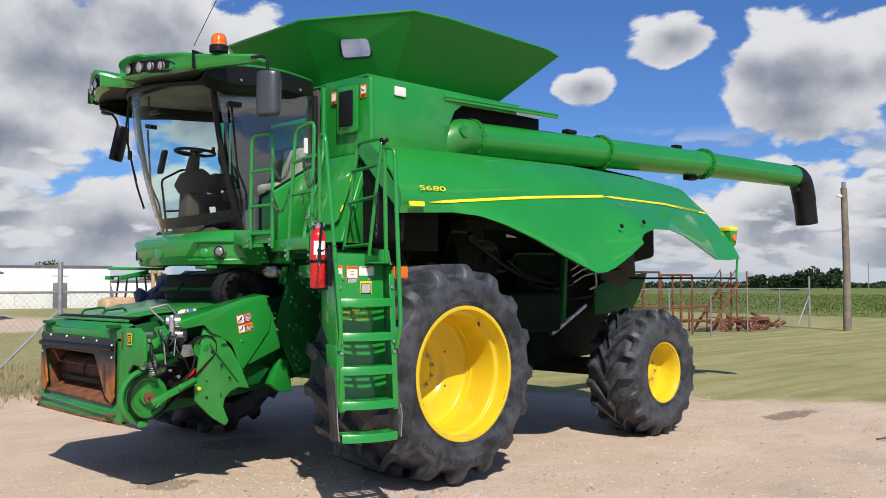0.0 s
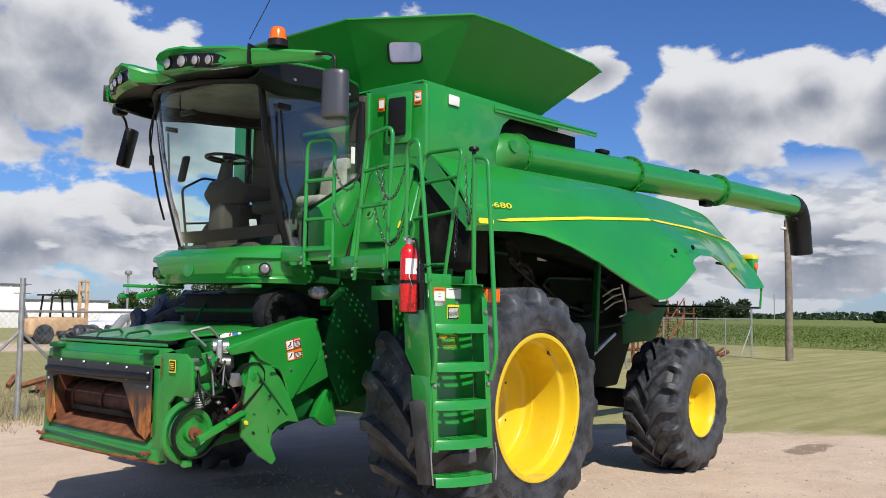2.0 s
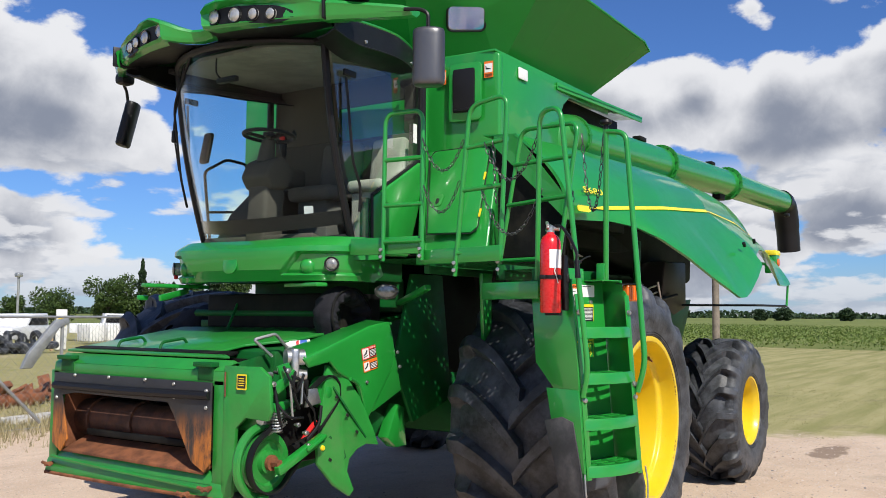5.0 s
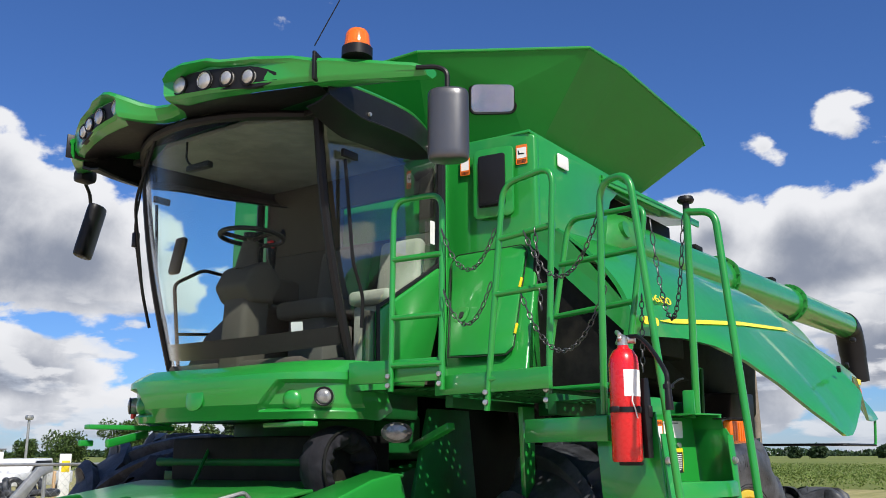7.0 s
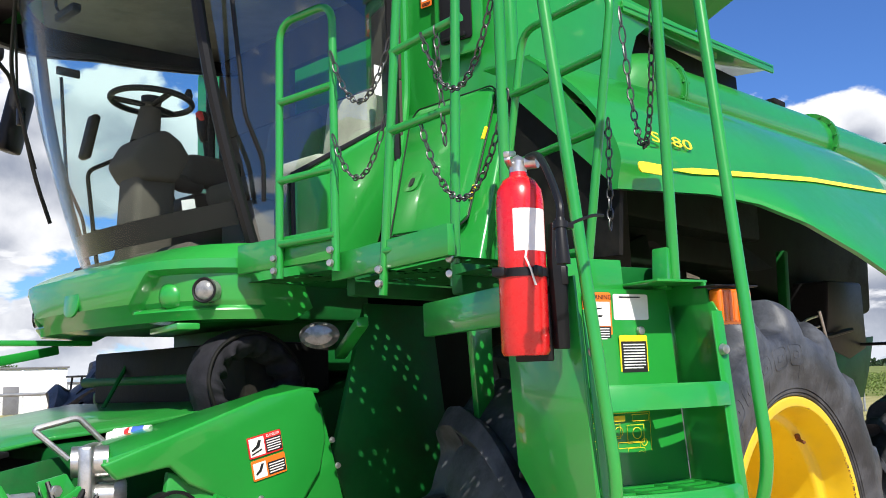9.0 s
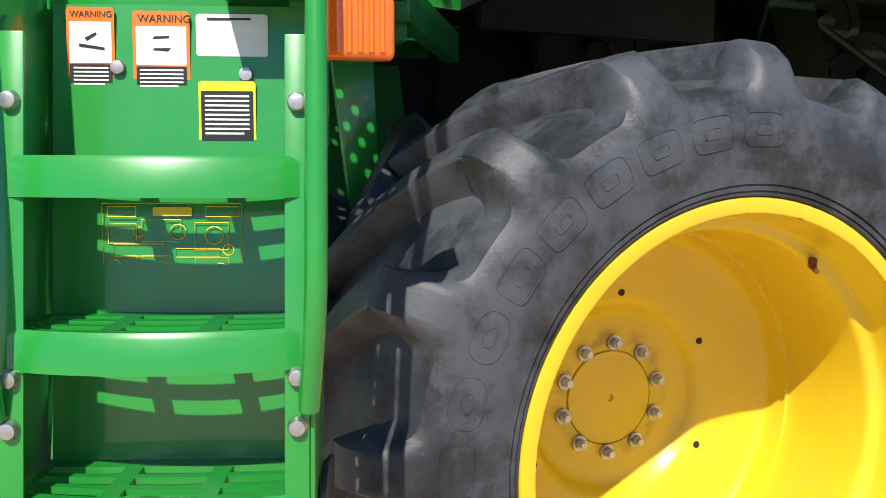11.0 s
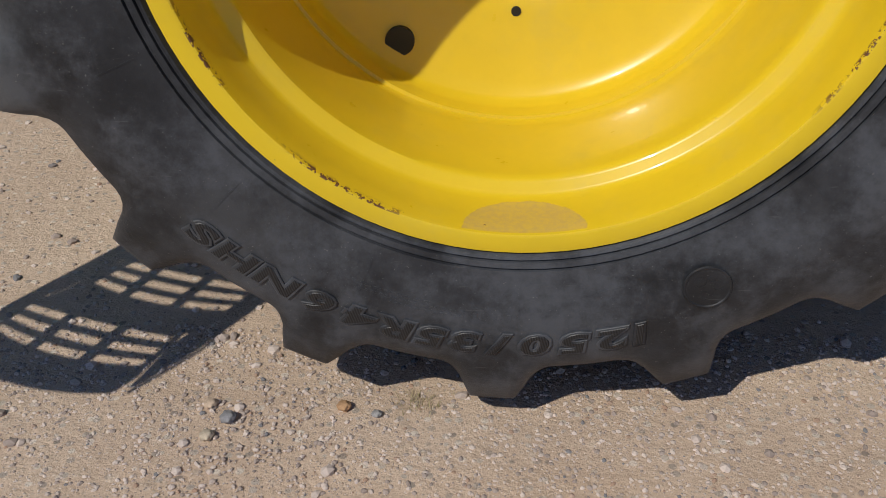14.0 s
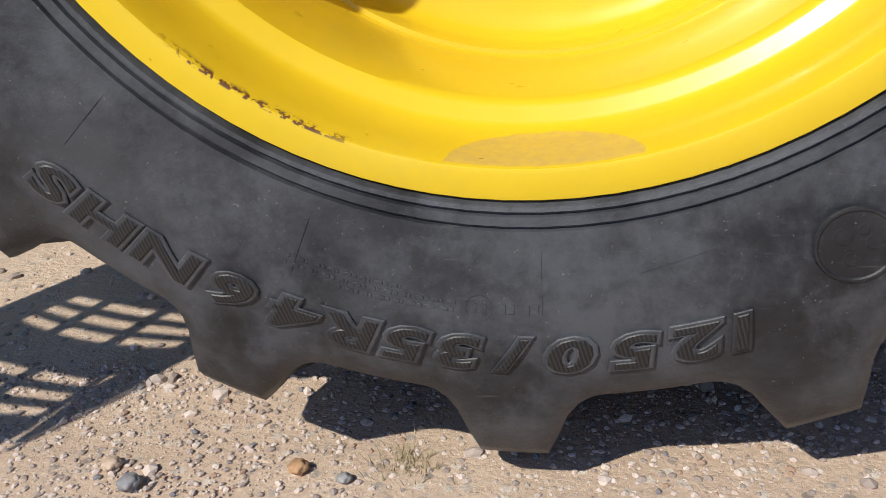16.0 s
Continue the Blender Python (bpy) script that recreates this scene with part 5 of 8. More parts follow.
part("cab_handrail", tube(bent([(-1.19, 0.95, 2.45), (-1.27, 0.95, 3.06), (-1.02, 0.95, 3.20), (-0.78, 0.95, 3.19), (-0.70, 0.95, 2.9)], 0.05), 0.013, 8), BLACK, combine)
part("cab_handrail", tube([(-1.22, 0.95, 2.71), (-0.72, 0.95, 2.76)], 0.011, 8), BLACK, combine)
part("cab_mirror", join(tube(bent([(-1.75, 0.30, 3.84), (-1.75, 0.30, 3.72), (-1.74, 0.24, 3.66)], 0.03), 0.008, 6), block((-1.74, 0.18, 3.655), (0.05, 0.21, 0.045), bevel=0.012)), BLACK, combine)
part("pillar_sticker", panel(facing((-1.375, -0.36, 2.62), (0.35, -0.93, 0), (-0.24, 0, 0.95)), 0.075, 0.10, 0.006, 0.003), WHITE, combine, "small white notice inside the windscreen")
part("door_sticker", panel(facing((-0.52, -0.748, 3.34), (1, 0, 0), (0, 0, 1)), 0.05, 0.16, 0.004, 0.002), WHITE, combine)

# wipers
both(lambda: block((-1.6, -0.66, 3.86), (0.10, 0.08, 0.04)), "wiper_motor", BLACK)
part("wiper", join(tube(bent([(-1.90, 0.42, 3.85), (-1.80, 0.73, 3.50), (-1.60, 0.86, 2.95), (-1.50, 0.89, 2.72)], 0.1), 0.011, 6), tube(bent([(-1.86, 0.54, 3.80), (-1.72, 0.83, 3.35), (-1.58, 0.91, 3.02)], 0.1), 0.007, 6), block((-1.70, 0.83, 3.28), (0.04, 0.04, 0.10))), BLACK, combine, "long black wiper arm")


# front fascia under the windscreen
def fascia():
    """A bowed moulding with a lamp pocket pressed into each end."""
    rows = []
    for i in range(289):
        s = -1 + 2 * i / 288
        y = CY + s * 0.955
        a = abs(s)
        wide = a * 0.955
        x = -1.70 + 0.10 * a ** 2 + 0.26 * a ** 8
        up2 = 2.405 + 0.015 * a
        base = [(x + 0.26 - 0.05 * a, up2 - 0.01), (x + 0.17 - 0.04 * a, up2), (x + 0.05, up2 - 0.045), (x + 0.004, up2 - 0.075)]
        base += [(x + 0.012 * (q / 20) ** 2 + (0.035 * max(0.0, q - 20) / 8), 2.31 - 0.20 * q / 28) for q in range(29)]
        base += [(x + 0.075, 2.085), (x + 0.22, 2.08), (x + 0.30, 2.14)]
        line = []
        for bx, bz in base:
            left = 0.46 + (bz - 2.13) * 1.0
            inside = min(1.0, max(0.0, (wide - left) / 0.025)) * min(1.0, max(0.0, (2.302 - bz) / 0.018)) * min(1.0, max(0.0, (bz - 2.128) / 0.018))
            line.append((bx + 0.055 * inside, y, bz))
        rows.append(line)
    k = len(rows[0])
    bm = join(sheet(rows, None), lay(rows[0], [list(range(k))]), lay(rows[-1], [list(range(k))]))
    bmesh.ops.remove_doubles(bm, verts=bm.verts[:], dist=1e-4)
    return bm


fas = part("front_fascia", fascia(), GREEN, combine, "rounded green fascia under the windscreen", 24)
part("emblem", panel(facing((-1.688, CY, 2.225), (0, -1, 0), (0.10, 0, 1)), 0.15, 0.17, 0.06, 0.012, 0.004), GREEN, fas, "plain raised round emblem")
both(lambda: moved(lathe([(0, -0.02), (0.036, -0.014), (0.045, 0.0), (0.052, 0.0), (0.054, 0.02), (0.054, 0.05)], (0, 0, 0), 24), pose(-1.510, -0.715, 2.205, 0, 0, -58)), "side_lamp", DULL_LENS, "small round lamp", 50, fas)
both(lambda: tube([pose(-1.510, -0.715, 2.205, 0, 0, -58) @ Vector((0.05 * math.cos(a), -0.004, 0.05 * math.sin(a))) for a in [2 * math.pi * q / 20 for q in range(20)]], 0.006, 6, True), "lamp_bezel", BLACK, "", 50, fas)
both(lambda: moved(lathe([(0, -0.014), (0.022, -0.012), (0.042, -0.004), (0.056, 0.010), (0.062, 0.03)], (0, 0, 0), 24), pose(-1.58, -0.535, 2.195, 0, 0, -66)), "lamp_cover", GREEN, "", 50, fas)
part("cab_base", join(block((-0.95, CY, 2.20), (0.9, 1.55, 0.20), bevel=0.02), block((-0.55, CY, 2.0), (0.5, 1.3, 0.3), bevel=0.03)), GREEN_SHADED, combine)
part("fascia_step", join(block((-1.50, -0.45, 2.055), (0.10, 0.44, 0.03), (0, 0, -14), 0.008)), GREEN, combine)
part("forward_bracket", join(block((-1.55, 0.94, 2.06), (0.62, 0.07, 0.03), (0, 0, -4), 0.006), block((-1.60, 0.90, 1.99), (0.40, 0.03, 0.05), (0, -10, 16), 0.008), block((-1.82, 1.02, 1.96), (0.10, 0.03, 0.04), bevel=0.01)), GREEN, combine)
part("red_reflector", block((-1.42, 1.10, 2.15), (0.03, 0.03, 0.05), bevel=0.008), LABEL_RED, combine)


# mirrors on bent arms
def shell(c, wd, ht, dp, turn):
    """A tall rounded housing, nearly half round in plan."""
    rows = []
    for z, k in ((-0.5, 0.0), (-0.5, 0.80), (-0.485, 0.92), (-0.45, 0.98), (-0.38, 1.0), (0.0, 1.0), (0.38, 1.0), (0.45, 0.98), (0.485, 0.92), (0.5, 0.80), (0.5, 0.0)):
        ring = []
        for i in range(29):
            a = 2 * math.pi * i / 28
            ca, sa = math.cos(a), math.sin(a)
            ring.append((math.copysign(abs(ca) ** 0.85, ca) * dp * 0.5 * k, math.copysign(abs(sa) ** 0.75, sa) * wd * 0.5 * k, z * ht))
        rows.append(ring)
    bm = sheet(rows)
    bmesh.ops.remove_doubles(bm, verts=bm.verts[:], dist=1e-4)
    return moved(bm, pose(*c, 0, 0, turn))


near_mirror = part("mirror", shell((-1.535, -1.585, 3.61), 0.225, 0.40, 0.15, 30), MIRROR_BACK, combine, "grey mirror shell on a bent arm", 50)
part("mirror_glass", panel(facing((-1.462, -1.543, 3.61), (0.5, -0.86, 0), (0, 0, 1)), 0.17, 0.33, 0.03, 0.004), LENS, near_mirror)
part("mirror_arm", tube(bent([(-1.62, -1.43, 3.955), (-1.56, -1.53, 3.955), (-1.545, -1.585, 3.92), (-1.545, -1.585, 3.78)], 0.06), 0.014, 8), BLACK, near_mirror)
far_mirror = part("mirror", moved(shell((0, 0, 0), 0.22, 0.42, 0.12, -52), pose(-1.30, 1.97, 3.58, 10, 8, 0)), BLACK, combine, "black mirror on a bent arm")
part("mirror_arm", join(tube(bent([(-1.62, 1.62, 3.98), (-1.50, 1.80, 3.92), (-1.36, 1.92, 3.86), (-1.33, 1.94, 3.76)], 0.06), 0.014, 8), block((-1.58, 1.66, 3.90), (0.14, 0.12, 0.10), bevel=0.03)), BLACK, far_mirror)
# amber beacon and aerial
beacon = part("beacon", moved(lathe([(0.080, 0.0), (0.080, -0.035), (0.074, -0.04), (0.073, -0.045), (0.067, -0.105), (0.054, -0.130), (0.03, -0.142), (0.0, -0.146)], (0, 0, 0), 32), pose(-1.79, -1.15, 4.05, -90)), AMBER, combine, "amber rotating beacon on a black base", 50)
part("beacon_base", moved(lathe([(0.0, 0.02), (0.086, 0.02), (0.086, -0.035), (0.079, -0.04)], (0, 0, 0), 32), pose(-1.79, -1.15, 4.04, -90)), BLACK, beacon)
part("aerial", bar((-1.95, -0.98, 4.08), (-1.76, -1.12, 4.60), 0.0035, 6), BLACK, combine, "thin whip aerial")

# ---- panel wall behind the platform ----
part("service_panel", prism([(-0.70, -0.955, 2.29), (-0.30, -0.70, 3.08), (-0.20, -0.62, 3.24), (-0.20, -1.36, 3.24), (-0.225, -1.385, 3.20), (-0.66, -1.525, 2.296)], (0.08, 0, 0), 0.02, 3), GREEN, combine, "sloping green service panel with a locked door")
part("panel_cheek", prism([(-0.655, -1.515, 2.296), (-0.215, -1.375, 3.20), (-0.14, -1.37, 3.20), (-0.30, -1.43, 2.296)], (0, 0.02, 0), 0.004), GREEN, combine)
part("panel_corner", tube(curved([(-0.70, -0.95, 2.30), (-0.44, -0.78, 2.82), (-0.25, -0.65, 3.20), (-0.20, -0.62, 3.45), (-0.20, -0.62, 4.02)], 6), 0.030, 10), GREEN, combine)
DOOR_EDGE = [(-0.655, -0.985, 2.48), (-0.262, -0.74, 3.16), (-0.245, -0.78, 3.215), (-0.238, -1.27, 3.225), (-0.250, -1.315, 3.19), (-0.585, -1.40, 2.52), (-0.612, -1.36, 2.475)]
door = part("service_door", prism(DOOR_EDGE, (-0.016, -0.004, 0.006), 0.005, 2), GREEN, combine)
part("door_shadow_gap", tube(bent([(x - 0.010, y, z + 0.004) for x, y, z in [(-0.66, -0.975, 2.472), (-0.262, -0.728, 3.165), (-0.243, -0.77, 3.225), (-0.234, -1.28, 3.235), (-0.248, -1.328, 3.19), (-0.588, -1.412, 2.51), (-0.615, -1.365, 2.466), (-0.66, -0.975, 2.472)]], 0.02, 3), 0.004, 6), INK, door)
part("lock", panel(facing((-0.502, -0.968, 2.765), (0, -1, 0), (0.47, 0, 0.88)), 0.10, 0.12, 0.03, 0.008, 0.003), GREEN_WORN, door)
part("keyhole", panel(facing((-0.515, -0.975, 2.762), (0, -1, 0), (0.47, 0, 0.88)), 0.03, 0.05, 0.012, 0.004), INK, door)
for x, y, z in ((-0.552, -1.402, 2.638), (-0.385, -1.345, 2.956)):
    part("hinge", block((x, y, z), (0.015, 0.014, 0.075), (0, 25, 0), 0.003), LABEL_YELLOW, door)
part("box_ledge", prism([(-0.22, -0.60, 3.20), (-0.17, -1.40, 3.20), (-0.10, -1.40, 3.26), (-0.10, -0.60, 3.26)], (0, 0, 0.02), 0.004), GREEN, combine)
# black in place of green, the wall's shade put in its colour
part("side_wall", block((0.30, -1.355, 2.75), (1.0, 0.04, 1.0), bevel=0.008), BLACK_STEEL_SHADE, combine)
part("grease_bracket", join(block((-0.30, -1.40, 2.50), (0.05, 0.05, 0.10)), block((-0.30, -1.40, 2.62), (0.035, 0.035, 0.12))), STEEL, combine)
# near-black sheet painted in for the shade beside the panel
part("shade_sheet", prism([(-0.30, -1.35, 2.30), (-0.30, -2.0, 2.30), (-0.30, -2.02, 2.58), (-0.30, -1.40, 3.20)], (0.03, 0, 0), 0), BLACK_STEEL_SHADE, combine)

# ---- platform ----


def perforated(corners, nu, nv, fill, z_thick=0.006):
    """A deck with a staggered grid of round holes. corners: a, b along u and d along v, as a quad."""
    a, b, c, d = [Vector(p) for p in corners]
    verts, faces = [], []

    def at(u, v):
        return (a * (1 - u) + b * u) * (1 - v) + (d * (1 - u) + c * u) * v

    for i in range(nu):
        for j in range(nv):
            u0, u1, v0, v1 = i / nu, (i + 1) / nu, j / nv, (j + 1) / nv
            k = len(verts)
            quad = [at(u0, v0), at(u1, v0), at(u1, v1), at(u0, v1)]
            if (i + j) % 2 == 0 or (i * 7 + j * 3) % 5 > 2 or i in (0, nu - 1) or j in (0, nv - 1) or i % 9 in (0, 7, 8):
                verts += quad
                faces.append([k, k + 1, k + 2, k + 3])
                continue
            mid = at((u0 + u1) / 2, (v0 + v1) / 2)
            ring = []
            outer = [quad[0], (quad[0] + quad[1]) / 2, quad[1], (quad[1] + quad[2]) / 2, quad[2], (quad[2] + quad[3]) / 2, quad[3], (quad[3] + quad[0]) / 2]
            inner = [mid + (p - mid) * (fill * (0.74 if q % 2 == 0 else 1.0)) for q, p in enumerate(outer)]
            verts += outer + inner
            for q in range(8):
                r = (q + 1) % 8
                faces.append([k + q, k + r, k + 8 + r, k + 8 + q])
    bm = lay(verts, faces)
    bmesh.ops.remove_doubles(bm, verts=bm.verts[:], dist=1e-5)
    return bm


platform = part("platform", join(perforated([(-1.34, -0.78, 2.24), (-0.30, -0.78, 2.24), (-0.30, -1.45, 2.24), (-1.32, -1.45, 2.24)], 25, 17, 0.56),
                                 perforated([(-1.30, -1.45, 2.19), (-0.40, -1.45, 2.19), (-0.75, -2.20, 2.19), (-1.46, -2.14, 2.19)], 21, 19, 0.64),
                                 perforated([(-1.48, -2.14, 2.13), (-0.78, -2.14, 2.13), (-1.00, -2.60, 2.13), (-1.59, -2.45, 2.13)], 17, 15, 0.72)), GREEN_SHADED, combine, "perforated steel access platform")
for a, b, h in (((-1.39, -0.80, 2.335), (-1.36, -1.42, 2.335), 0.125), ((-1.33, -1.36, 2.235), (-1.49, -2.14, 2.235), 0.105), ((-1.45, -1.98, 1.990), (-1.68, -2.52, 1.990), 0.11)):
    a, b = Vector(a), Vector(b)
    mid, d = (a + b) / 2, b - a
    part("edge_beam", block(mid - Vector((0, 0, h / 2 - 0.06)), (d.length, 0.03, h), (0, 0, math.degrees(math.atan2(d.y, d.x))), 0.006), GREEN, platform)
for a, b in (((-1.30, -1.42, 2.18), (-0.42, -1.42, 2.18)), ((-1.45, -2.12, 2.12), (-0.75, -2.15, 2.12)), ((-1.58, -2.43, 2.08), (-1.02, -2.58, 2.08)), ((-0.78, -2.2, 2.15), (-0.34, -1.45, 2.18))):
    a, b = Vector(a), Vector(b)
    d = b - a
    part("cross_beam", block((a + b) / 2, (d.length, 0.05, 0.10), (0, 0, math.degrees(math.atan2(d.y, d.x))), 0.006), GREEN_SHADED, platform)
part("support_plate", prism([(-0.78, -0.92, 2.16), (-0.35, -0.92, 2.16), (-0.20, -0.92, 1.15), (-0.75, -0.92, 1.0), (-1.0, -0.92, 1.45)], (0, 0.03, 0), 0.006), GREEN_SHADED, combine)
part("support_post", prism([(-0.80, -1.58, 2.15), (-0.66, -1.58, 2.15), (-0.62, -1.55, 1.55), (-0.70, -1.54, 1.45)], (0, 0.03, 0), 0.004), GREEN, combine)
part("support_brace", block((-1.05, -1.12, 1.98), (0.55, 0.05, 0.04), (0, 12, 60), 0.006), GREEN, combine)
part("oval_lamp", moved(lathe([(0, -0.03), (0.06, -0.022), (0.082, 0.0), (0.06, 0.03), (0.0, 0.035)], (0, 0, 0), 28), pose(-0.98, -0.82, 2.015, 0, 0, -52) @ Matrix.Diagonal((1.15, 1, 0.75, 1))), DULL_LENS, combine, "oval clear flood lamp")

LW = Vector((0.950, -0.311, 0.0)).normalized()
LN = Vector((-0.311, -0.950, 0.0)).normalized()
LC = Vector((-1.383, -2.758, 0.0))
LEAN_OUT = 0.09


def on_ladder(u, out, z):
    return LC + LW * u + LN * (out + LEAN_OUT * (1.9 - z)) + Vector((0, 0, z))


# ---- rails ----


def rail(name, *lines, r=0.0165):
    """A bent hand rail; every further line is a rung of it."""
    first, *rungs = [tube(bent(l, 0.09, 6), r, 12) for l in lines]
    ob = part(name, first, GREEN, combine, "green tubular hand rail", 60)
    for bm in rungs:
        part("rung", bm, GREEN, ob, "", 60)
    return ob


rail("cab_rail", [(-1.41, -1.11, 2.22), (-1.41, -1.12, 3.29), (-1.39, -1.44, 3.29), (-1.38, -1.43, 2.22)], [(-1.41, -1.12, 2.95), (-1.395, -1.44, 2.95)], [(-1.41, -1.12, 2.62), (-1.39, -1.44, 2.62)], [(-1.41, -1.12, 2.36), (-1.385, -1.44, 2.36)])
rail("platform_rail", [(-1.42, -1.735, 2.10), (-1.42, -1.85, 3.26), (-1.44, -2.155, 3.30), (-1.42, -2.085, 2.10)], [(-1.42, -1.81, 2.97), (-1.42, -2.147, 3.005)], [(-1.42, -1.782, 2.683), (-1.42, -2.125, 2.70)], [(-1.42, -1.75, 2.255), (-1.42, -2.10, 2.256)])
rail("rear_platform_rail", [(-0.76, -1.70, 2.20), (-0.74, -1.88, 3.21), (-0.89, -2.41, 3.18), (-0.90, -2.24, 2.12)], [(-0.75, -1.82, 2.95), (-0.89, -2.37, 2.95)], [(-0.755, -1.77, 2.65), (-0.895, -2.32, 2.67)], [(-0.76, -1.71, 2.24), (-0.90, -2.25, 2.24)])
rail("ladder_rail", [(-1.60, -2.46, 2.06), (-1.64, -2.50, 3.10), (-1.72, -2.68, 3.10), tuple(on_ladder(-0.245, 0.12, 1.52)), tuple(on_ladder(-0.245, 0.065, 1.36))])
rail("ladder_rail", [(-1.08, -2.69, 2.05), (-1.13, -2.72, 3.06)], [(-1.13, -2.72, 3.04), (-1.14, -2.86, 3.02), tuple(on_ladder(0.262, 0.13, 1.54)), tuple(on_ladder(0.245, 0.065, 1.37))], r=0.018)
part("rail_knob", moved(lathe([(0, -0.035), (0.035, -0.03), (0.042, -0.012), (0.034, 0.0), (0.016, 0.004), (0.016, 0.03)], (0, 0, 0), 20), pose(-1.135, -2.72, 3.085, -90)), BLACK, combine, "black knob on the rail post")
for x, y, z in ((-1.425, -1.11, 2.30), (-1.395, -1.43, 2.30), (-1.43, -1.74, 2.19), (-1.43, -2.085, 2.19)):
    for dz in (0.0, -0.05):
        part("rail_bolt", moved(lathe([(0, -0.014), (0.012, -0.012), (0.016, 0.0)], (0, 0, 0), 10), pose(x - 0.012, y, z + dz, 0, 0, -70)), STEEL, platform)
part("rail_foot", prism([(-1.16, -2.71, 2.05), (-1.0, -2.67, 2.05), (-1.03, -2.67, 2.18), (-1.13, -2.70, 2.18)], (0.01, 0.06, 0), 0.006), GREEN, combine)


def chain(a, b, sag, name="chain"):
    """A hanging chain of real links."""
    a, b = Vector(a), Vector(b)
    length = (b - a).length + sag * 1.3
    n = max(6, int(length / 0.036))
    pts = [a.lerp(b, i / n) - Vector((0, 0, 4 * sag * (i / n) * (1 - i / n))) for i in range(n + 1)]
    many = []
    for i in range(n):
        p, q = pts[i], pts[i + 1]
        mid, way = (p + q) / 2, (q - p).normalized()
        s = way.orthogonal().normalized()
        s = (Matrix.Rotation(math.pi / 2 * (i % 2) + 0.6, 3, way) @ s)
        half = (q - p).length * 0.5 + 0.004
        loop = [mid + way * (half * math.cos(t)) + s * (0.011 * math.sin(t)) for t in [2 * math.pi * k / 10 for k in range(10)]]
        many.append(tube(loop, 0.0032, 5, True))
    part(name, join(*many), CHAIN, combine, "hanging steel safety chain", 60)


chain((-1.41, -1.45, 3.08), (-1.42, -1.80, 3.03), 0.22)
chain((-1.42, -1.47, 2.74), (-1.42, -1.77, 2.75), 0.20)
chain((-1.44, -1.98, 2.99), (-1.64, -2.50, 2.99), 0.28)
chain((-1.41, -1.93, 2.70), (-1.62, -2.50, 2.62), 0.30)
chain((-0.88, -2.43, 3.10), (-1.10, -2.69, 3.03), 0.52)
chain((-0.90, -2.37, 2.70), (-0.91, -2.36, 2.30), 0.0)
chain((-1.43, -2.04, 3.00), (-1.42, -2.06, 2.58), 0.0)

# ---- ladder, swung a little forwards ----
ladder = part("ladder", prism([on_ladder(-0.235, -0.16, 0.92), on_ladder(0.235, -0.16, 0.92), on_ladder(0.235, -0.16, 2.05), on_ladder(-0.235, -0.16, 2.05)], LN * 0.008, 0.0), GREEN, combine, "green boarding ladder with slotted treads")
for s in (-1, 1):
    part("stringer", prism([on_ladder(s * 0.245, 0.05, 0.88), on_ladder(s * 0.245, -0.16, 0.88), on_ladder(s * 0.245, -0.16, 2.0), on_ladder(s * 0.245, 0.02, 2.0), on_ladder(s * 0.245, 0.05, 1.95)], LW * (0.008 * s), 0.002), GREEN, ladder)
    part("stringer_edge", prism([on_ladder(s * 0.245, 0.05, 0.88), on_ladder(s * 0.245, 0.05, 1.97), on_ladder(s * 0.205, 0.05, 1.97), on_ladder(s * 0.205, 0.05, 0.88)], LN * 0.006, 0.002), GREEN, ladder)
    for z in (1.42, 1.34, 1.86):
        part("bolt", moved(lathe([(0, -0.016), (0.013, -0.013), (0.017, 0.0)], (0, 0, 0), 12), Matrix.Translation(on_ladder(s * 0.226, 0.058, z)) @ pose(0, 0, 0, 0, 0, -18.1)), STEEL, ladder)
for u, z in ((-0.118, 1.935), (0.112, 1.925)):
    part("bolt", moved(lathe([(0, -0.012), (0.012, -0.01), (0.014, 0.0)], (0, 0, 0), 12), Matrix.Translation(on_ladder(u, -0.150, z)) @ pose(0, 0, 0, 0, 0, -18.1)), STEEL, ladder)


def tread(z, wd=0.235):
    """A slotted step: three fields of three curved slots, with a folded front lip."""
    nx, ny = 30, 13
    pts = {}
    verts, faces = [], []

    def pt(i, j):
        if (i, j) not in pts:
            u = -wd + 2 * wd * i / nx
            bow = 0.05 * (1 - (u / wd) ** 2)
            out = -0.15 + (0.20 + bow) * j / ny
            pts[(i, j)] = len(verts)
            verts.append(on_ladder(u, out, z))
        return pts[(i, j)]

    for i in range(nx):
        for j in range(ny):
            f = i % 10
            slot = f not in (0, 9) and j in (2, 3, 5, 6, 8, 9)
            if not slot:
                faces.append([pt(i, j), pt(i + 1, j), pt(i + 1, j + 1), pt(i, j + 1)])
    top = lay(verts, faces)
    ext = bmesh.ops.extrude_face_region(top, geom=top.faces[:])
    bmesh.ops.translate(top, vec=(0, 0, -0.012), verts=[v for v in ext["geom"] if isinstance(v, bmesh.types.BMVert)])
    bmesh.ops.recalc_face_normals(top, faces=top.faces[:])
    lip = []
    for i in range(nx + 1):
        u = -wd + 2 * wd * i / nx
        bow = 0.05 * (1 - (u / wd) ** 2)
        lip.append([on_ladder(u, 0.048 + bow, z + 0.006), on_ladder(u, 0.054 + bow, z - 0.004), on_ladder(u, 0.054 + bow, z - 0.060)])
    return join(top, sheet(lip, -LN * 0.006))


for z in (1.767, 1.492, 1.225, 0.955, 0.70):
    part("tread", tread(z), GREEN, ladder, "slotted green step")
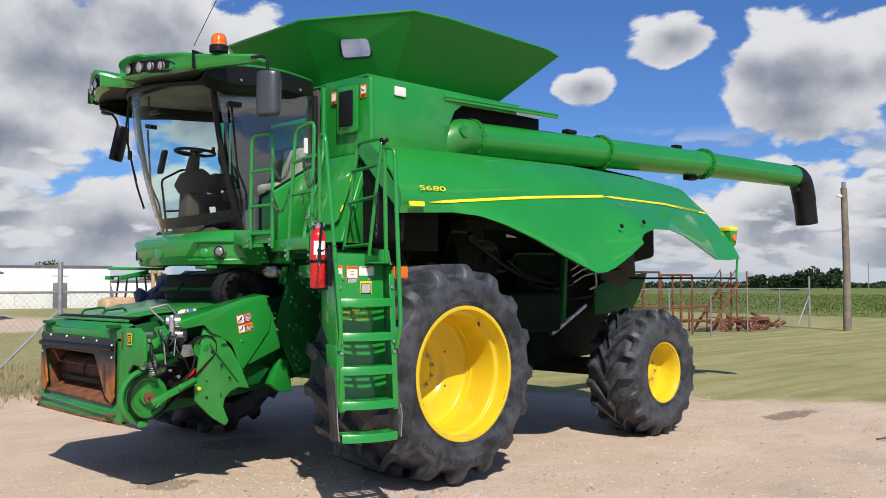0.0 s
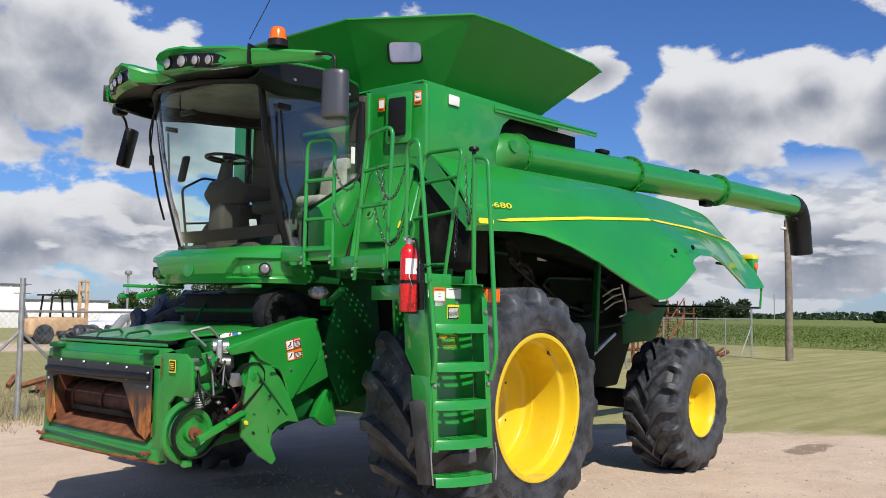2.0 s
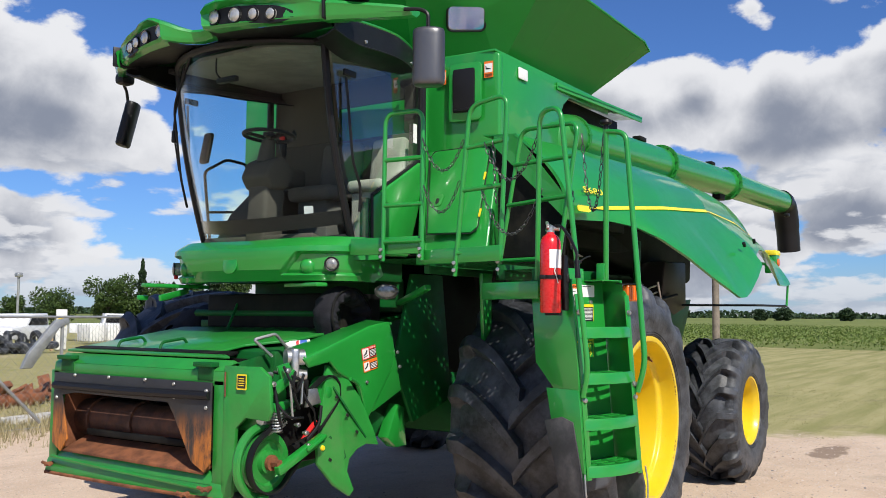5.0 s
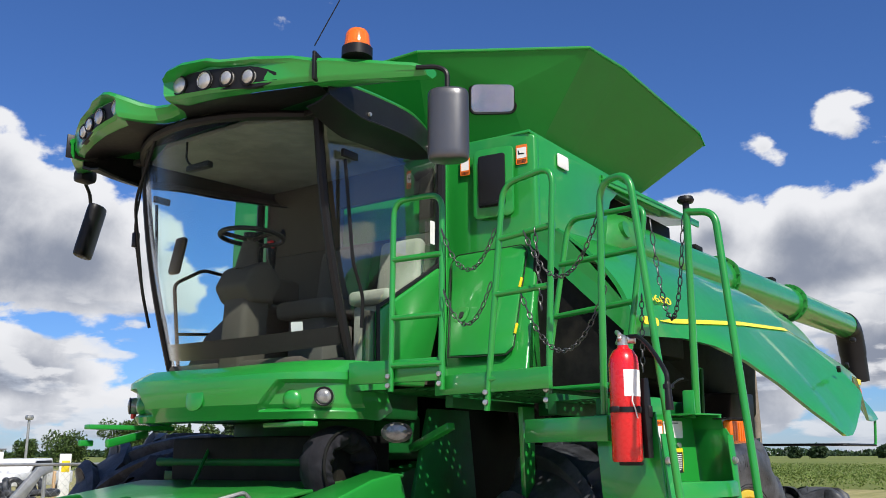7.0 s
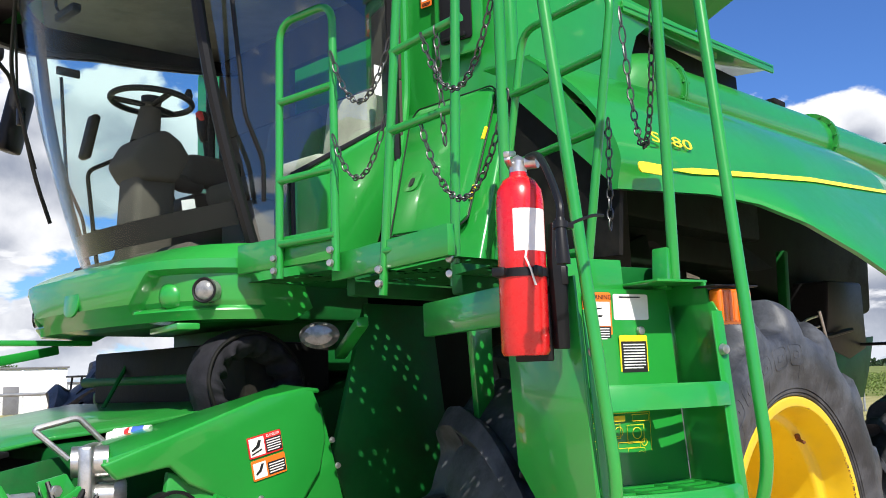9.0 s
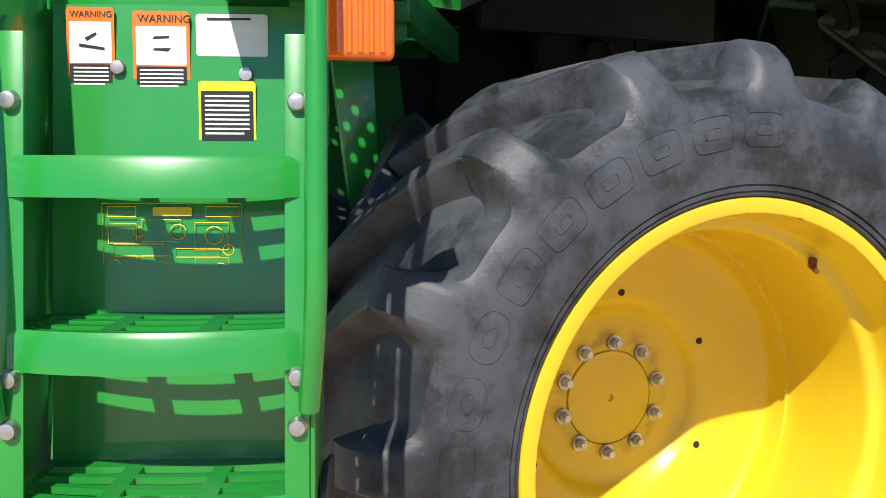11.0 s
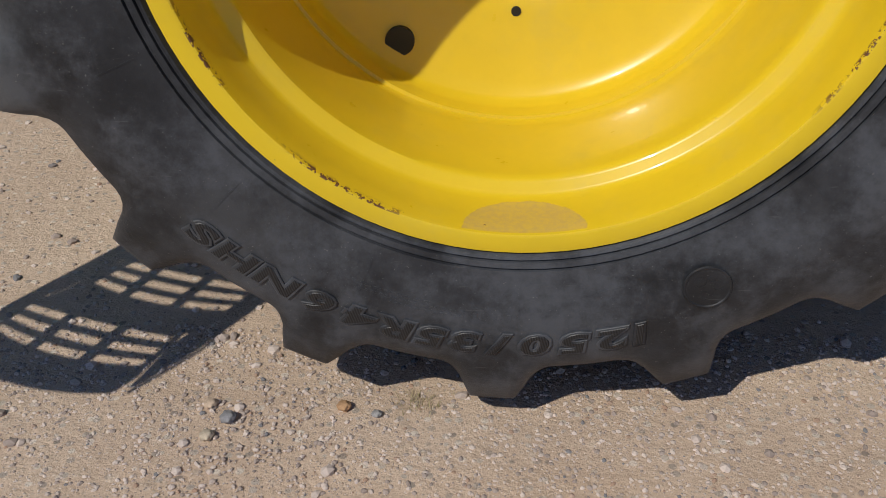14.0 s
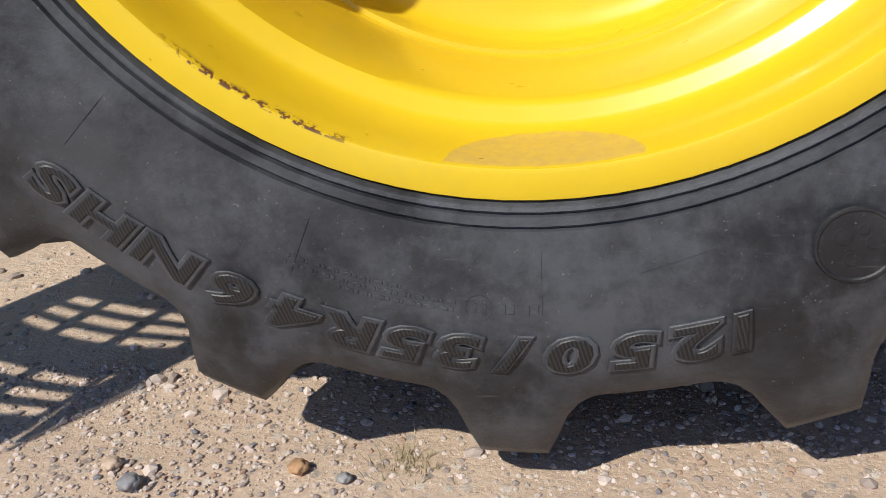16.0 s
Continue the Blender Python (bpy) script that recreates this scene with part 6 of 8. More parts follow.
# rubber hangers carry the lowest step
for s in (-1, 1):
    part("hanger", prism([on_ladder(s * 0.255, -0.10, 1.235), on_ladder(s * 0.255, -0.01, 1.21), on_ladder(s * 0.258, 0.02, 1.0), on_ladder(s * 0.262, 0.05, 0.80), on_ladder(s * 0.25, 0.045, 0.66), on_ladder(s * 0.25, -0.16, 0.63), on_ladder(s * 0.255, -0.18, 0.90), on_ladder(s * 0.255, -0.25, 1.20)], LW * (0.012 * s), 0.003), WORN_RUBBER, ladder, "black rubber step hanger")
    part("hanger_cable", tube(curved([on_ladder(s * 0.27, 0.06, 0.92), on_ladder(s * 0.275, 0.065, 0.82), on_ladder(s * 0.262, 0.06, 0.66)], 5), 0.005, 6), STEEL, ladder)
part("ladder_box", join(prism([on_ladder(-0.26, -0.16, 1.40), on_ladder(-0.26, 0.05, 1.40), on_ladder(-0.26, 0.05, 2.06), on_ladder(-0.26, -0.30, 2.06), on_ladder(-0.26, -0.30, 1.55)], LW * 0.008, 0.002)), GREEN, ladder)
part("ladder_apron", prism([on_ladder(-0.262, -0.16, 0.92), on_ladder(-0.262, 0.05, 0.92), on_ladder(-0.262, 0.05, 1.40), on_ladder(-0.262, -0.22, 1.40)], LW * 0.008, 0.002), GREEN, ladder)
part("top_sill", prism([on_ladder(-0.25, -0.16, 2.04), on_ladder(0.08, -0.16, 2.04), on_ladder(0.08, -0.16, 2.14), on_ladder(-0.25, -0.16, 2.14)], -LN * 0.03, 0.004), GREEN, ladder)
part("foot_plate", block(on_ladder(0.170, -0.13, 2.062), (0.19, 0.25, 0.008), (0, 0, -18.1), 0.002), GREEN, ladder)
part("ladder_gusset", prism([on_ladder(0.245, 0.04, 1.72), on_ladder(0.245, -0.28, 1.80), on_ladder(0.245, -0.28, 2.06), on_ladder(0.245, 0.0, 2.06)], LW * 0.01, 0.004), GREEN, ladder)
turn_lamp = part("turn_lamp", block(on_ladder(0.318, 0.02, 1.985), (0.13, 0.05, 0.105), (0, 0, -18.1), 0.012, 3), AMBER, combine, "orange turn signal lamp")
for i in range(6):
    part("lens_rib", block(on_ladder(0.273 + 0.018 * i, 0.046, 1.985), (0.010, 0.006, 0.088), (0, 0, -18.1), 0.003, 1), AMBER, turn_lamp)
part("lamp_bracket", block(on_ladder(0.318, 0.01, 2.044), (0.17, 0.09, 0.006), (0, 0, -18.1), 0.002), BLACK, turn_lamp)


# ---- warning labels ----
def label(name, m, wd, ht, frame_mat, words, pictures, text_area, mats, parent, header=None):
    """A printed label: a coloured border, a white picture field, a black field with bars of writing."""
    ob = part(name, panel(m, wd, ht, 0.006, 0.0025), frame_mat, parent, words)
    for kind, x, y, w2, h2 in pictures:
        part("print_field", panel(m @ pose(x, y, 0.0027), w2, h2, 0.002, 0.0008), WHITE if kind == "w" else INK, ob)
    for x, y, w2, h2, rows, mat in text_area:
        for i in range(rows):
            yy = y + h2 / 2 - h2 * (i + 0.5) / rows
            part("print_line", panel(m @ pose(x - (0.06 * w2 if i == rows - 1 else 0), yy, 0.0038), w2 * (0.88 if i == rows - 1 else 1.0), h2 / rows * 0.42, 0.0005, 0.0005, n=2), mat, ob)
    if header:
        text, x, y, size, mat = header
        part("heading", moved(lettering(text, size, 0.0004), m @ pose(x, y, 0.0034)), mat, ob)
    return ob


def picture(m, shapes, parent):
    for pts in shapes:
        part("pictogram", prism([m @ Vector((x, y, 0.0037)) for x, y in pts], m.to_3x3() @ Vector((0, 0, 0.0006)), 0), INK, parent)


back = facing(on_ladder(0, -0.150, 0), LW, (0, 0, 1))


def lad(u, z):
    mm = back.copy()
    mm.translation = on_ladder(u, -0.150, z)
    return mm


w1 = label("warning_label", lad(-0.040, 1.965), 0.102, 0.145, ORANGE, "orange and white warning label", [("w", 0, 0.010, 0.090, 0.070), ("k", 0, -0.048, 0.090, 0.042)], [(0, -0.048, 0.078, 0.036, 5, WHITE)], None, ladder, ("WARNING", 0.006, 0.058, 0.0195, INK))
picture(lad(-0.040, 1.965), [[(-0.015, 0.022), (0.015, 0.024), (0.015, 0.028), (-0.012, 0.027)], [(-0.015, 0.002), (0.012, 0.0), (0.018, 0.006), (-0.012, 0.006)]], w1)
w0 = label("warning_label", lad(-0.166, 1.968), 0.085, 0.150, ORANGE, "orange and white warning label", [("w", 0, 0.012, 0.075, 0.074), ("k", 0, -0.048, 0.075, 0.042)], [(0, -0.048, 0.062, 0.036, 5, WHITE)], None, ladder, ("WARNING", 0.002, 0.062, 0.0155, INK))
picture(lad(-0.166, 1.968), [[(-0.02, 0.004), (0.025, -0.002), (0.025, 0.003), (-0.02, 0.010)], [(-0.01, 0.02), (0.01, 0.03), (0.012, 0.026), (-0.006, 0.014)]], w0)
label("tire_loading_plate", lad(0.087, 1.996), 0.130, 0.076, WHITE, "white plate with a grey heading", [], [(0, 0.029, 0.09, 0.010, 1, INK)], None, ladder)
label("caution_label", lad(0.0785, 1.856), 0.103, 0.112, LABEL_YELLOW, "yellow and black caution label", [("k", 0, -0.007, 0.094, 0.090)], [(0, -0.005, 0.080, 0.076, 9, WHITE)], None, ladder)
# the maintenance decal, thin yellow drawings on the riser
rz = facing(on_ladder(-0.02, -0.150, 1.62), LW, (0, 0, 1))
decal = part("service_decal", panel(rz @ pose(0, 0.055, 0), 0.07, 0.016, 0.003, 0.001), LABEL_YELLOW, ladder, "faded yellow service diagram")
for x, y, w2, h2 in ((-0.09, 0.015, 0.05, 0.035), (-0.02, 0.02, 0.07, 0.04), (0.07, 0.01, 0.06, 0.05), (-0.09, -0.05, 0.05, 0.05), (-0.03, -0.05, 0.05, 0.05), (0.07, -0.055, 0.06, 0.05), (-0.09, 0.055, 0.05, 0.018), (0.09, 0.055, 0.06, 0.018), (-0.06, -0.015, 0.09, 0.022), (0.045, -0.02, 0.08, 0.016), (0.0, 0.0, 0.25, 0.14)):
    part("diagram_frame", tube([rz @ Vector((x + sx * w2 / 2, y + sy * h2 / 2, 0.001)) for sx, sy in ((-1, -1), (1, -1), (1, 1), (-1, 1))], 0.0011, 4, True), LABEL_YELLOW, decal)
for x, y, q in ((-0.105, -0.045, 0.012), (-0.06, 0.018, 0.009), (0.01, 0.018, 0.014), (0.075, 0.012, 0.016), (-0.02, -0.05, 0.014), (0.085, -0.055, 0.016), (0.10, -0.015, 0.010)):
    part("diagram_ring", tube([rz @ Vector((x + q * math.cos(t), y + q * math.sin(t), 0.001)) for t in [2 * math.pi * k / 14 for k in range(14)]], 0.0011, 4, True), LABEL_YELLOW, decal)
# labels on the tank front
tf = facing((-0.195, -0.80, 3.88), (0.10, -1, 0), (0, 0, 1))
label("tank_label", tf, 0.075, 0.13, ORANGE, "small orange warning label", [("w", 0, 0.008, 0.062, 0.075)], [(0, -0.05, 0.06, 0.022, 3, INK)], None, combine)
tf2 = facing((-0.145, -1.235, 3.90), (0.10, -1, 0), (0, 0, 1))
t2 = label("tank_label", tf2, 0.085, 0.14, ORANGE, "orange warning label with a picture", [("w", 0, 0.012, 0.072, 0.075)], [(0, -0.05, 0.068, 0.028, 4, INK)], None, combine)
picture(tf2, [[(-0.025, 0.0), (0.02, 0.0), (0.02, 0.008), (-0.018, 0.014), (-0.02, 0.03), (-0.028, 0.03)]], t2)

# ---- fire extinguisher on the ladder ----
EX = Vector((-1.741, -2.6235, 0))
ex = thing("fire_extinguisher", "red fire extinguisher with black hose, strapped beside the ladder", "fire extinguisher", at=(EX.x, EX.y, 1.85))


def around_z(profile, at, seg=32):
    return moved(lathe([(r, -z) for r, z in profile], (0, 0, 0), seg), Matrix.Translation(at) @ pose(0, 0, 0, -90))


def ex_part(name, bm, mat, label_text=""):
    ob = part(name, moved(bm, Matrix.Translation((-EX.x, -EX.y, -1.85))), mat, ex, label_text)
    return ob


ex_part("cylinder", around_z([(0.0, 0.0), (0.057, 0.0), (0.063, 0.01), (0.063, 0.40), (0.059, 0.43), (0.043, 0.458), (0.025, 0.47), (0.022, 0.49), (0.0, 0.49)], (EX.x, EX.y, 1.855), 40), RED, "glossy red cylinder")
ex_part("valve", join(around_z([(0.0, 0.0), (0.024, 0.0), (0.024, 0.03), (0.016, 0.04), (0.0, 0.05)], (EX.x, EX.y, 2.335), 16), block((EX.x - 0.02, EX.y + 0.01, 2.385), (0.11, 0.018, 0.016), (0, -14, 30), 0.004), block((EX.x - 0.02, EX.y + 0.01, 2.355), (0.10, 0.018, 0.012), (0, 8, 30), 0.004), tube([(EX.x + 0.01, EX.y - 0.02, 2.36), (EX.x + 0.02, EX.y - 0.05, 2.36)], 0.018, 12)), STEEL, "steel valve and handle")
NZ = Vector((EX.x - 0.175, EX.y - 0.258, 0))
ex_part("hose", tube(curved([(EX.x + 0.005, EX.y - 0.03, 2.372), (EX.x - 0.025, EX.y - 0.085, 2.362), (EX.x - 0.095, EX.y - 0.165, 2.30), (NZ.x + 0.012, NZ.y + 0.012, 2.20), (NZ.x + 0.002, NZ.y + 0.004, 2.150)], 7), 0.0095, 10), BLACK, "black hose")
ex_part("nozzle", tube([NZ + Vector((0.002, 0.004, 2.158)), NZ + Vector((0.0, 0.002, 2.145)), NZ + Vector((-0.004, -0.004, 2.06)), NZ + Vector((-0.004, -0.004, 2.052))], [0.011, 0.0125, 0.0165, 0.0165], 18), BLACK)
ex_part("hose_clip", join(tube([NZ + Vector((0.003, 0.004, 2.150)), NZ + Vector((0.001, 0.003, 2.134))], 0.0175, 14), block(NZ + Vector((0.02, 0.0, 2.142)), (0.03, 0.02, 0.014), (0, 0, -20), 0.003)), BLACK)


def wrap(x0, x1, z0, z1, r=0.0642):
    rows = []
    base = math.atan2(-0.88, -0.47)
    for i in range(13):
        a = base + (x0 + (x1 - x0) * i / 12) / r
        rows.append([(EX.x + r * math.cos(a), EX.y + r * math.sin(a), z0), (EX.x + r * math.cos(a), EX.y + r * math.sin(a), z1)])
    return sheet(rows)


ex_part("paper_label", wrap(-0.045, 0.055, 2.12, 2.23), WHITE, "white instruction label")
ex_part("strap", around_z([(0.0635, 0.0), (0.067, 0.0), (0.067, 0.022), (0.0635, 0.022)], (EX.x, EX.y, 2.055), 40), BLACK)
ex_part("strap_buckle", block((EX.x - 0.02, EX.y - 0.068, 2.066), (0.045, 0.012, 0.028), (0, 0, 18), 0.004), BLACK)
ex_part("wall_bracket", join(prism([(-1.700, -2.700, 1.87), (-1.655, -2.702, 1.87), (-1.650, -2.700, 2.10), (-1.662, -2.698, 2.20), (-1.690, -2.690, 2.20), (-1.700, -2.690, 2.10)], (0.012, 0.028, 0), 0.003), block((-1.70, -2.64, 2.06), (0.16, 0.012, 0.05), (0, 0, -58), 0.004), block((-1.70, -2.62, 1.95), (0.10, 0.012, 0.22), (0, 0, -58), 0.004)), BLACK, "black mounting bracket")
ex_part("strap_loop", block((EX.x - 0.075, EX.y + 0.01, 2.066), (0.05, 0.035, 0.024), (0, 0, 20), 0.005), BLACK)
ex_part("safety_pin", tube([(EX.x - 0.045, EX.y - 0.055, 2.13), (EX.x - 0.055, EX.y - 0.055, 2.10), (EX.x - 0.04, EX.y - 0.06, 2.07), (EX.x - 0.03, EX.y - 0.065, 2.03)], 0.003, 6), WHITE)
ex_part("zip_tie", tube(curved([NZ + Vector((0.02, 0.0, 2.142)), NZ + Vector((0.07, 0.0, 2.160)), NZ + Vector((0.13, 0.0, 2.178)), NZ + Vector((0.18, 0.005, 2.184))], 5), 0.0042, 6), BLACK)

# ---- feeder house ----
part("feeder_house", prism([(-1.98, -0.62, 0.70), (-1.98, -0.62, 1.575), (-1.90, -0.62, 1.59), (-1.0, -0.62, 1.70), (-0.35, -0.62, 1.85), (-0.35, -0.62, 0.95), (-1.2, -0.62, 0.80)], (0, 1.80, 0), 0.02), GREEN_SHADED, combine, "green feeder house, shade put in its colour")
hd = part("feeder_frame", join(
    prism([(-2.42, -0.60, 1.36), (-2.42, 1.28, 1.36), (-2.42, 1.26, 1.46), (-2.34, 1.25, 1.54), (-2.34, -0.58, 1.54), (-2.42, -0.60, 1.47)][:3] + [(-2.42, -0.60, 1.46)], (0.06, 0, 0), 0.01),
    prism([(-2.42, -0.60, 1.46), (-2.42, 1.26, 1.46), (-2.33, 1.25, 1.53), (-2.33, -0.60, 1.53)], (0.05, 0, -0.03), 0.006),
    prism([(-2.42, -0.62, 0.62), (-2.42, -0.50, 0.62), (-2.42, -0.50, 1.40), (-2.42, -0.62, 1.40)], (0.07, 0, 0), 0.006),
    prism([(-2.42, 1.20, 0.62), (-2.42, 1.30, 0.62), (-2.42, 1.30, 1.40), (-2.42, 1.20, 1.40)], (0.07, 0, 0), 0.006),
    prism([(-2.44, -0.62, 0.62), (-2.46, 1.30, 0.62), (-2.43, 1.30, 0.74), (-2.42, -0.62, 0.74)], (0.07, 0, 0), 0.012),
    prism([(-2.43, -0.50, 0.72), (-2.43, 1.20, 0.72), (-2.40, 1.20, 0.80), (-2.40, -0.50, 0.80)], (0.05, 0, 0), 0.006),
    tube(curved([(-2.445, -0.45, 0.69), (-2.455, 0.3, 0.72), (-2.46, 1.2, 0.76)], 5), 0.012, 6)), GREEN_WORN, combine, "green feeder house front frame with scuffed paint")
part("scuffed_edge", tube([(-2.44, -0.62, 0.635), (-2.46, 0.3, 0.632), (-2.455, 1.28, 0.635)], 0.014, 6), RUST, hd, "bare rusty lower edge")
for y in (-0.42, 1.10):
    part("hook_bracket", join(block((-2.42, y, 1.50), (0.07, 0.18, 0.03), bevel=0.004), block((-2.40, y, 1.44), (0.05, 0.15, 0.09), bevel=0.004)), GREEN_SHADED, hd)
for y, z in ((-0.5, 0.70), (1.22, 0.70), (-0.3, 0.645)):
    part("locking_pin", join(bar((-2.50, y, z), (-2.40, y, z), 0.016, 10), bar((-2.49, y - 0.05, z), (-2.49, y + 0.05, z + 0.01), 0.012, 8)), RUST, hd)

# black rubber shield round the mouth
sh = [(-2.436, -0.51, 1.385), (-2.436, 1.22, 1.385), (-2.436, 1.22, 0.86), (-2.446, 1.10, 0.80), (-2.446, 1.02, 0.90), (-2.446, 1.10, 1.22), (-2.446, 0.95, 1.245), (-2.450, -0.10, 1.235), (-2.446, -0.16, 1.15), (-2.446, -0.34, 0.86), (-2.440, -0.46, 0.80), (-2.436, -0.51, 0.86)]


def rubber_bib(n, c, vec):
    p = n.add("ShaderNodeSeparateXYZ", None, i0=vec)
    worn = n.math("MULTIPLY", n.ramp(n.noise(n.add("ShaderNodeMapping", None, i0=vec, Scale=(1, 9.0, 2.4)).outputs[0], 1.4, 6.0, 0.7), 0.34, 0.60), n.ramp(p.outputs["Z"], 1.22, 0.95))
    return n.mix(worn, c, (0.52, 0.17, 0.025))


# rust colour darkened to paint in the hood's shadow on the drum
SHADED_RUST = material("shaded_rust", (0.075, 0.032, 0.018), 0.7, vary=0.45, scale=7.0, dirt=(0.16, 0.06, 0.025), dirt_amount=0.5, bump=0.2, bump_scale=60)
BIB = material("rust_rubbed_rubber", (0.022, 0.022, 0.024), 0.5, vary=0.2, scale=6.0, bump=0.06, alter=rubber_bib)
bib = part("rubber_shield", prism(sh, (-0.014, 0, 0), 0.004), BIB, hd, "black rubber shield worn through to rust")
part("shield_fold", tube([(-2.455, -0.50, 1.30), (-2.475, 0.3, 1.29), (-2.455, 1.20, 1.29)], 0.03, 8), BLACK, bib)
for y, z in ((-0.47, 1.33), (-0.47, 1.22), (-0.16, 1.27), (0.15, 1.375), (0.55, 1.375), (0.95, 1.375), (1.17, 1.20), (-0.15, 1.36)):
    part("shield_bolt", moved(lathe([(0, -0.010), (0.010, -0.009), (0.014, 0.0)], (0, 0, 0), 10), pose(-2.456, y, z, 0, 0, -90)), STEEL, bib)
# near-black plate closes the throat and stands for its shade
mouth = part("mouth", block((-2.0, 0.30, 1.10), (0.02, 1.74, 0.84), bevel=0.004), BLACK_STEEL_SHADE, hd, "near-black plate for the shade in the feeder house throat")
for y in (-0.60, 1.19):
    part("throat_side", prism([(-2.37, y, 0.66), (-2.37, y, 1.50), (-1.97, y, 1.57), (-1.97, y, 0.70)], (0, 0.02, 0), 0.002), GREEN_SHADED if y < 0 else RUST, hd)
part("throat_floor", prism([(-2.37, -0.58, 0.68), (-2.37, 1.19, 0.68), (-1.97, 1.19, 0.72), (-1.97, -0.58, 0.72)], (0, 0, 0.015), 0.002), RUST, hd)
part("conveyor_drum", join(tube([(-2.15, -0.5, 1.03), (-2.15, 1.19, 1.03)], 0.14, 28), *[tube([(-2.15, y, 1.03), (-2.15, y + 0.03, 1.03)], 0.16, 28) for y in (-0.1, 0.5, 1.0)]), SHADED_RUST, hd, "rusty conveyor drum")
part("mouth_hood", prism([(-2.42, -0.49, 1.36), (-2.42, 1.19, 1.36), (-2.28, 1.19, 1.24), (-2.28, -0.49, 1.24)], (0.004, 0, 0.01), 0.002), BLACK_STEEL_SHADE, hd)
part("drum_slat", block((-2.33, 0.35, 0.95), (0.03, 1.2, 0.05), bevel=0.01), BLACK_STEEL_SHADE, hd)
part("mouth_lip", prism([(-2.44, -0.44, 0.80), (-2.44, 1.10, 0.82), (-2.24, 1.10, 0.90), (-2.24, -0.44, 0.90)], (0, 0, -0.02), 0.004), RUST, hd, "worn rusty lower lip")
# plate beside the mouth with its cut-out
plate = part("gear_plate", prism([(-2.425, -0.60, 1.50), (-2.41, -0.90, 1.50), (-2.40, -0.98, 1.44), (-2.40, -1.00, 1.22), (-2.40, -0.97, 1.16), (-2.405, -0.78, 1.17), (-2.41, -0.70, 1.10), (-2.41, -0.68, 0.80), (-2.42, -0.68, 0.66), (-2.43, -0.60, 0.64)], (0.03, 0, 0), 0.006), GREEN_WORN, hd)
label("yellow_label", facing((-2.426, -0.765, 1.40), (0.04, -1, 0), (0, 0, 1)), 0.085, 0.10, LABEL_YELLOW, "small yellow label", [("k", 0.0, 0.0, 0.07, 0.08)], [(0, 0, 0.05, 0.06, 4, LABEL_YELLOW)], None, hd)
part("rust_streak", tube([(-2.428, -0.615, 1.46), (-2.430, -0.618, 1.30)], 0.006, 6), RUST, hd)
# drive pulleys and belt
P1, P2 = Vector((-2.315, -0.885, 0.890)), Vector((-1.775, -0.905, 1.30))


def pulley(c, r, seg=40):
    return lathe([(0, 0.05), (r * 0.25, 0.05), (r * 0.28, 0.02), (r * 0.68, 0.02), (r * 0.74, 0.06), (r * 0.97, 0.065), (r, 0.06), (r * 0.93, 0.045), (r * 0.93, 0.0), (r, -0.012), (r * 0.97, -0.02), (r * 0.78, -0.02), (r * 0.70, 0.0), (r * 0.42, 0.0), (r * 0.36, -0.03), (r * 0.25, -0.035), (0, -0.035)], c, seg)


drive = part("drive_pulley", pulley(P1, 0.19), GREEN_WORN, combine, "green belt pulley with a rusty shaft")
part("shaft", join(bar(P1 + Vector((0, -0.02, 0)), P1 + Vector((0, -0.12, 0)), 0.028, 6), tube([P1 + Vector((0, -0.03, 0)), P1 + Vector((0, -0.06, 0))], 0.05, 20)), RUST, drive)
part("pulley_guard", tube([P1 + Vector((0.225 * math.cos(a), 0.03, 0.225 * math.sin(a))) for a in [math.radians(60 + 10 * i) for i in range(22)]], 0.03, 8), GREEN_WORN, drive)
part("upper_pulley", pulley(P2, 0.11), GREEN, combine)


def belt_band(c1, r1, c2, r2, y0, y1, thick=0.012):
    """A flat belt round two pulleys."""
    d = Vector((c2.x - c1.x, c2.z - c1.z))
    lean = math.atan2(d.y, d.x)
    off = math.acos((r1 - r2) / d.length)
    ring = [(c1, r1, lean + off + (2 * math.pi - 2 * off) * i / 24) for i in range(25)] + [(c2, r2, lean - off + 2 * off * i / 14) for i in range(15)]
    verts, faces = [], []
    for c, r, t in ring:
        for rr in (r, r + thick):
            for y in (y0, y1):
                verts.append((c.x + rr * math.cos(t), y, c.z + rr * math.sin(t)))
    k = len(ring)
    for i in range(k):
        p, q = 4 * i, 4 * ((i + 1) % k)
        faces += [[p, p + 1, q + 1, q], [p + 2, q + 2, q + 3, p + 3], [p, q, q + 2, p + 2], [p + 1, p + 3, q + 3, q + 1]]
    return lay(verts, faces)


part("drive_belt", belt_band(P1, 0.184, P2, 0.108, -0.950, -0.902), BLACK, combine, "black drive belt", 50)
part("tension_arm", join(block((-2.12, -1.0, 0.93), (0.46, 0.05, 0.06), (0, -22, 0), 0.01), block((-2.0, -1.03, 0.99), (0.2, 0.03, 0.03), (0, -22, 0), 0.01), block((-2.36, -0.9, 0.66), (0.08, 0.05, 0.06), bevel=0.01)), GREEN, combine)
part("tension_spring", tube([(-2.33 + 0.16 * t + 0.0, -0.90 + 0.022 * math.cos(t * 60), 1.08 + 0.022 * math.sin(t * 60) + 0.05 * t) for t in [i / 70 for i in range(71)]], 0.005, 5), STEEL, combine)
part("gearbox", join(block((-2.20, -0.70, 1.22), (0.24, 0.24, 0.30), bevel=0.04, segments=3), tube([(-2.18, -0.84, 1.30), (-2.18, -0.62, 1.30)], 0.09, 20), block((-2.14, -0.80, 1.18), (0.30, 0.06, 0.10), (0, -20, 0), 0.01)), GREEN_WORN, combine)
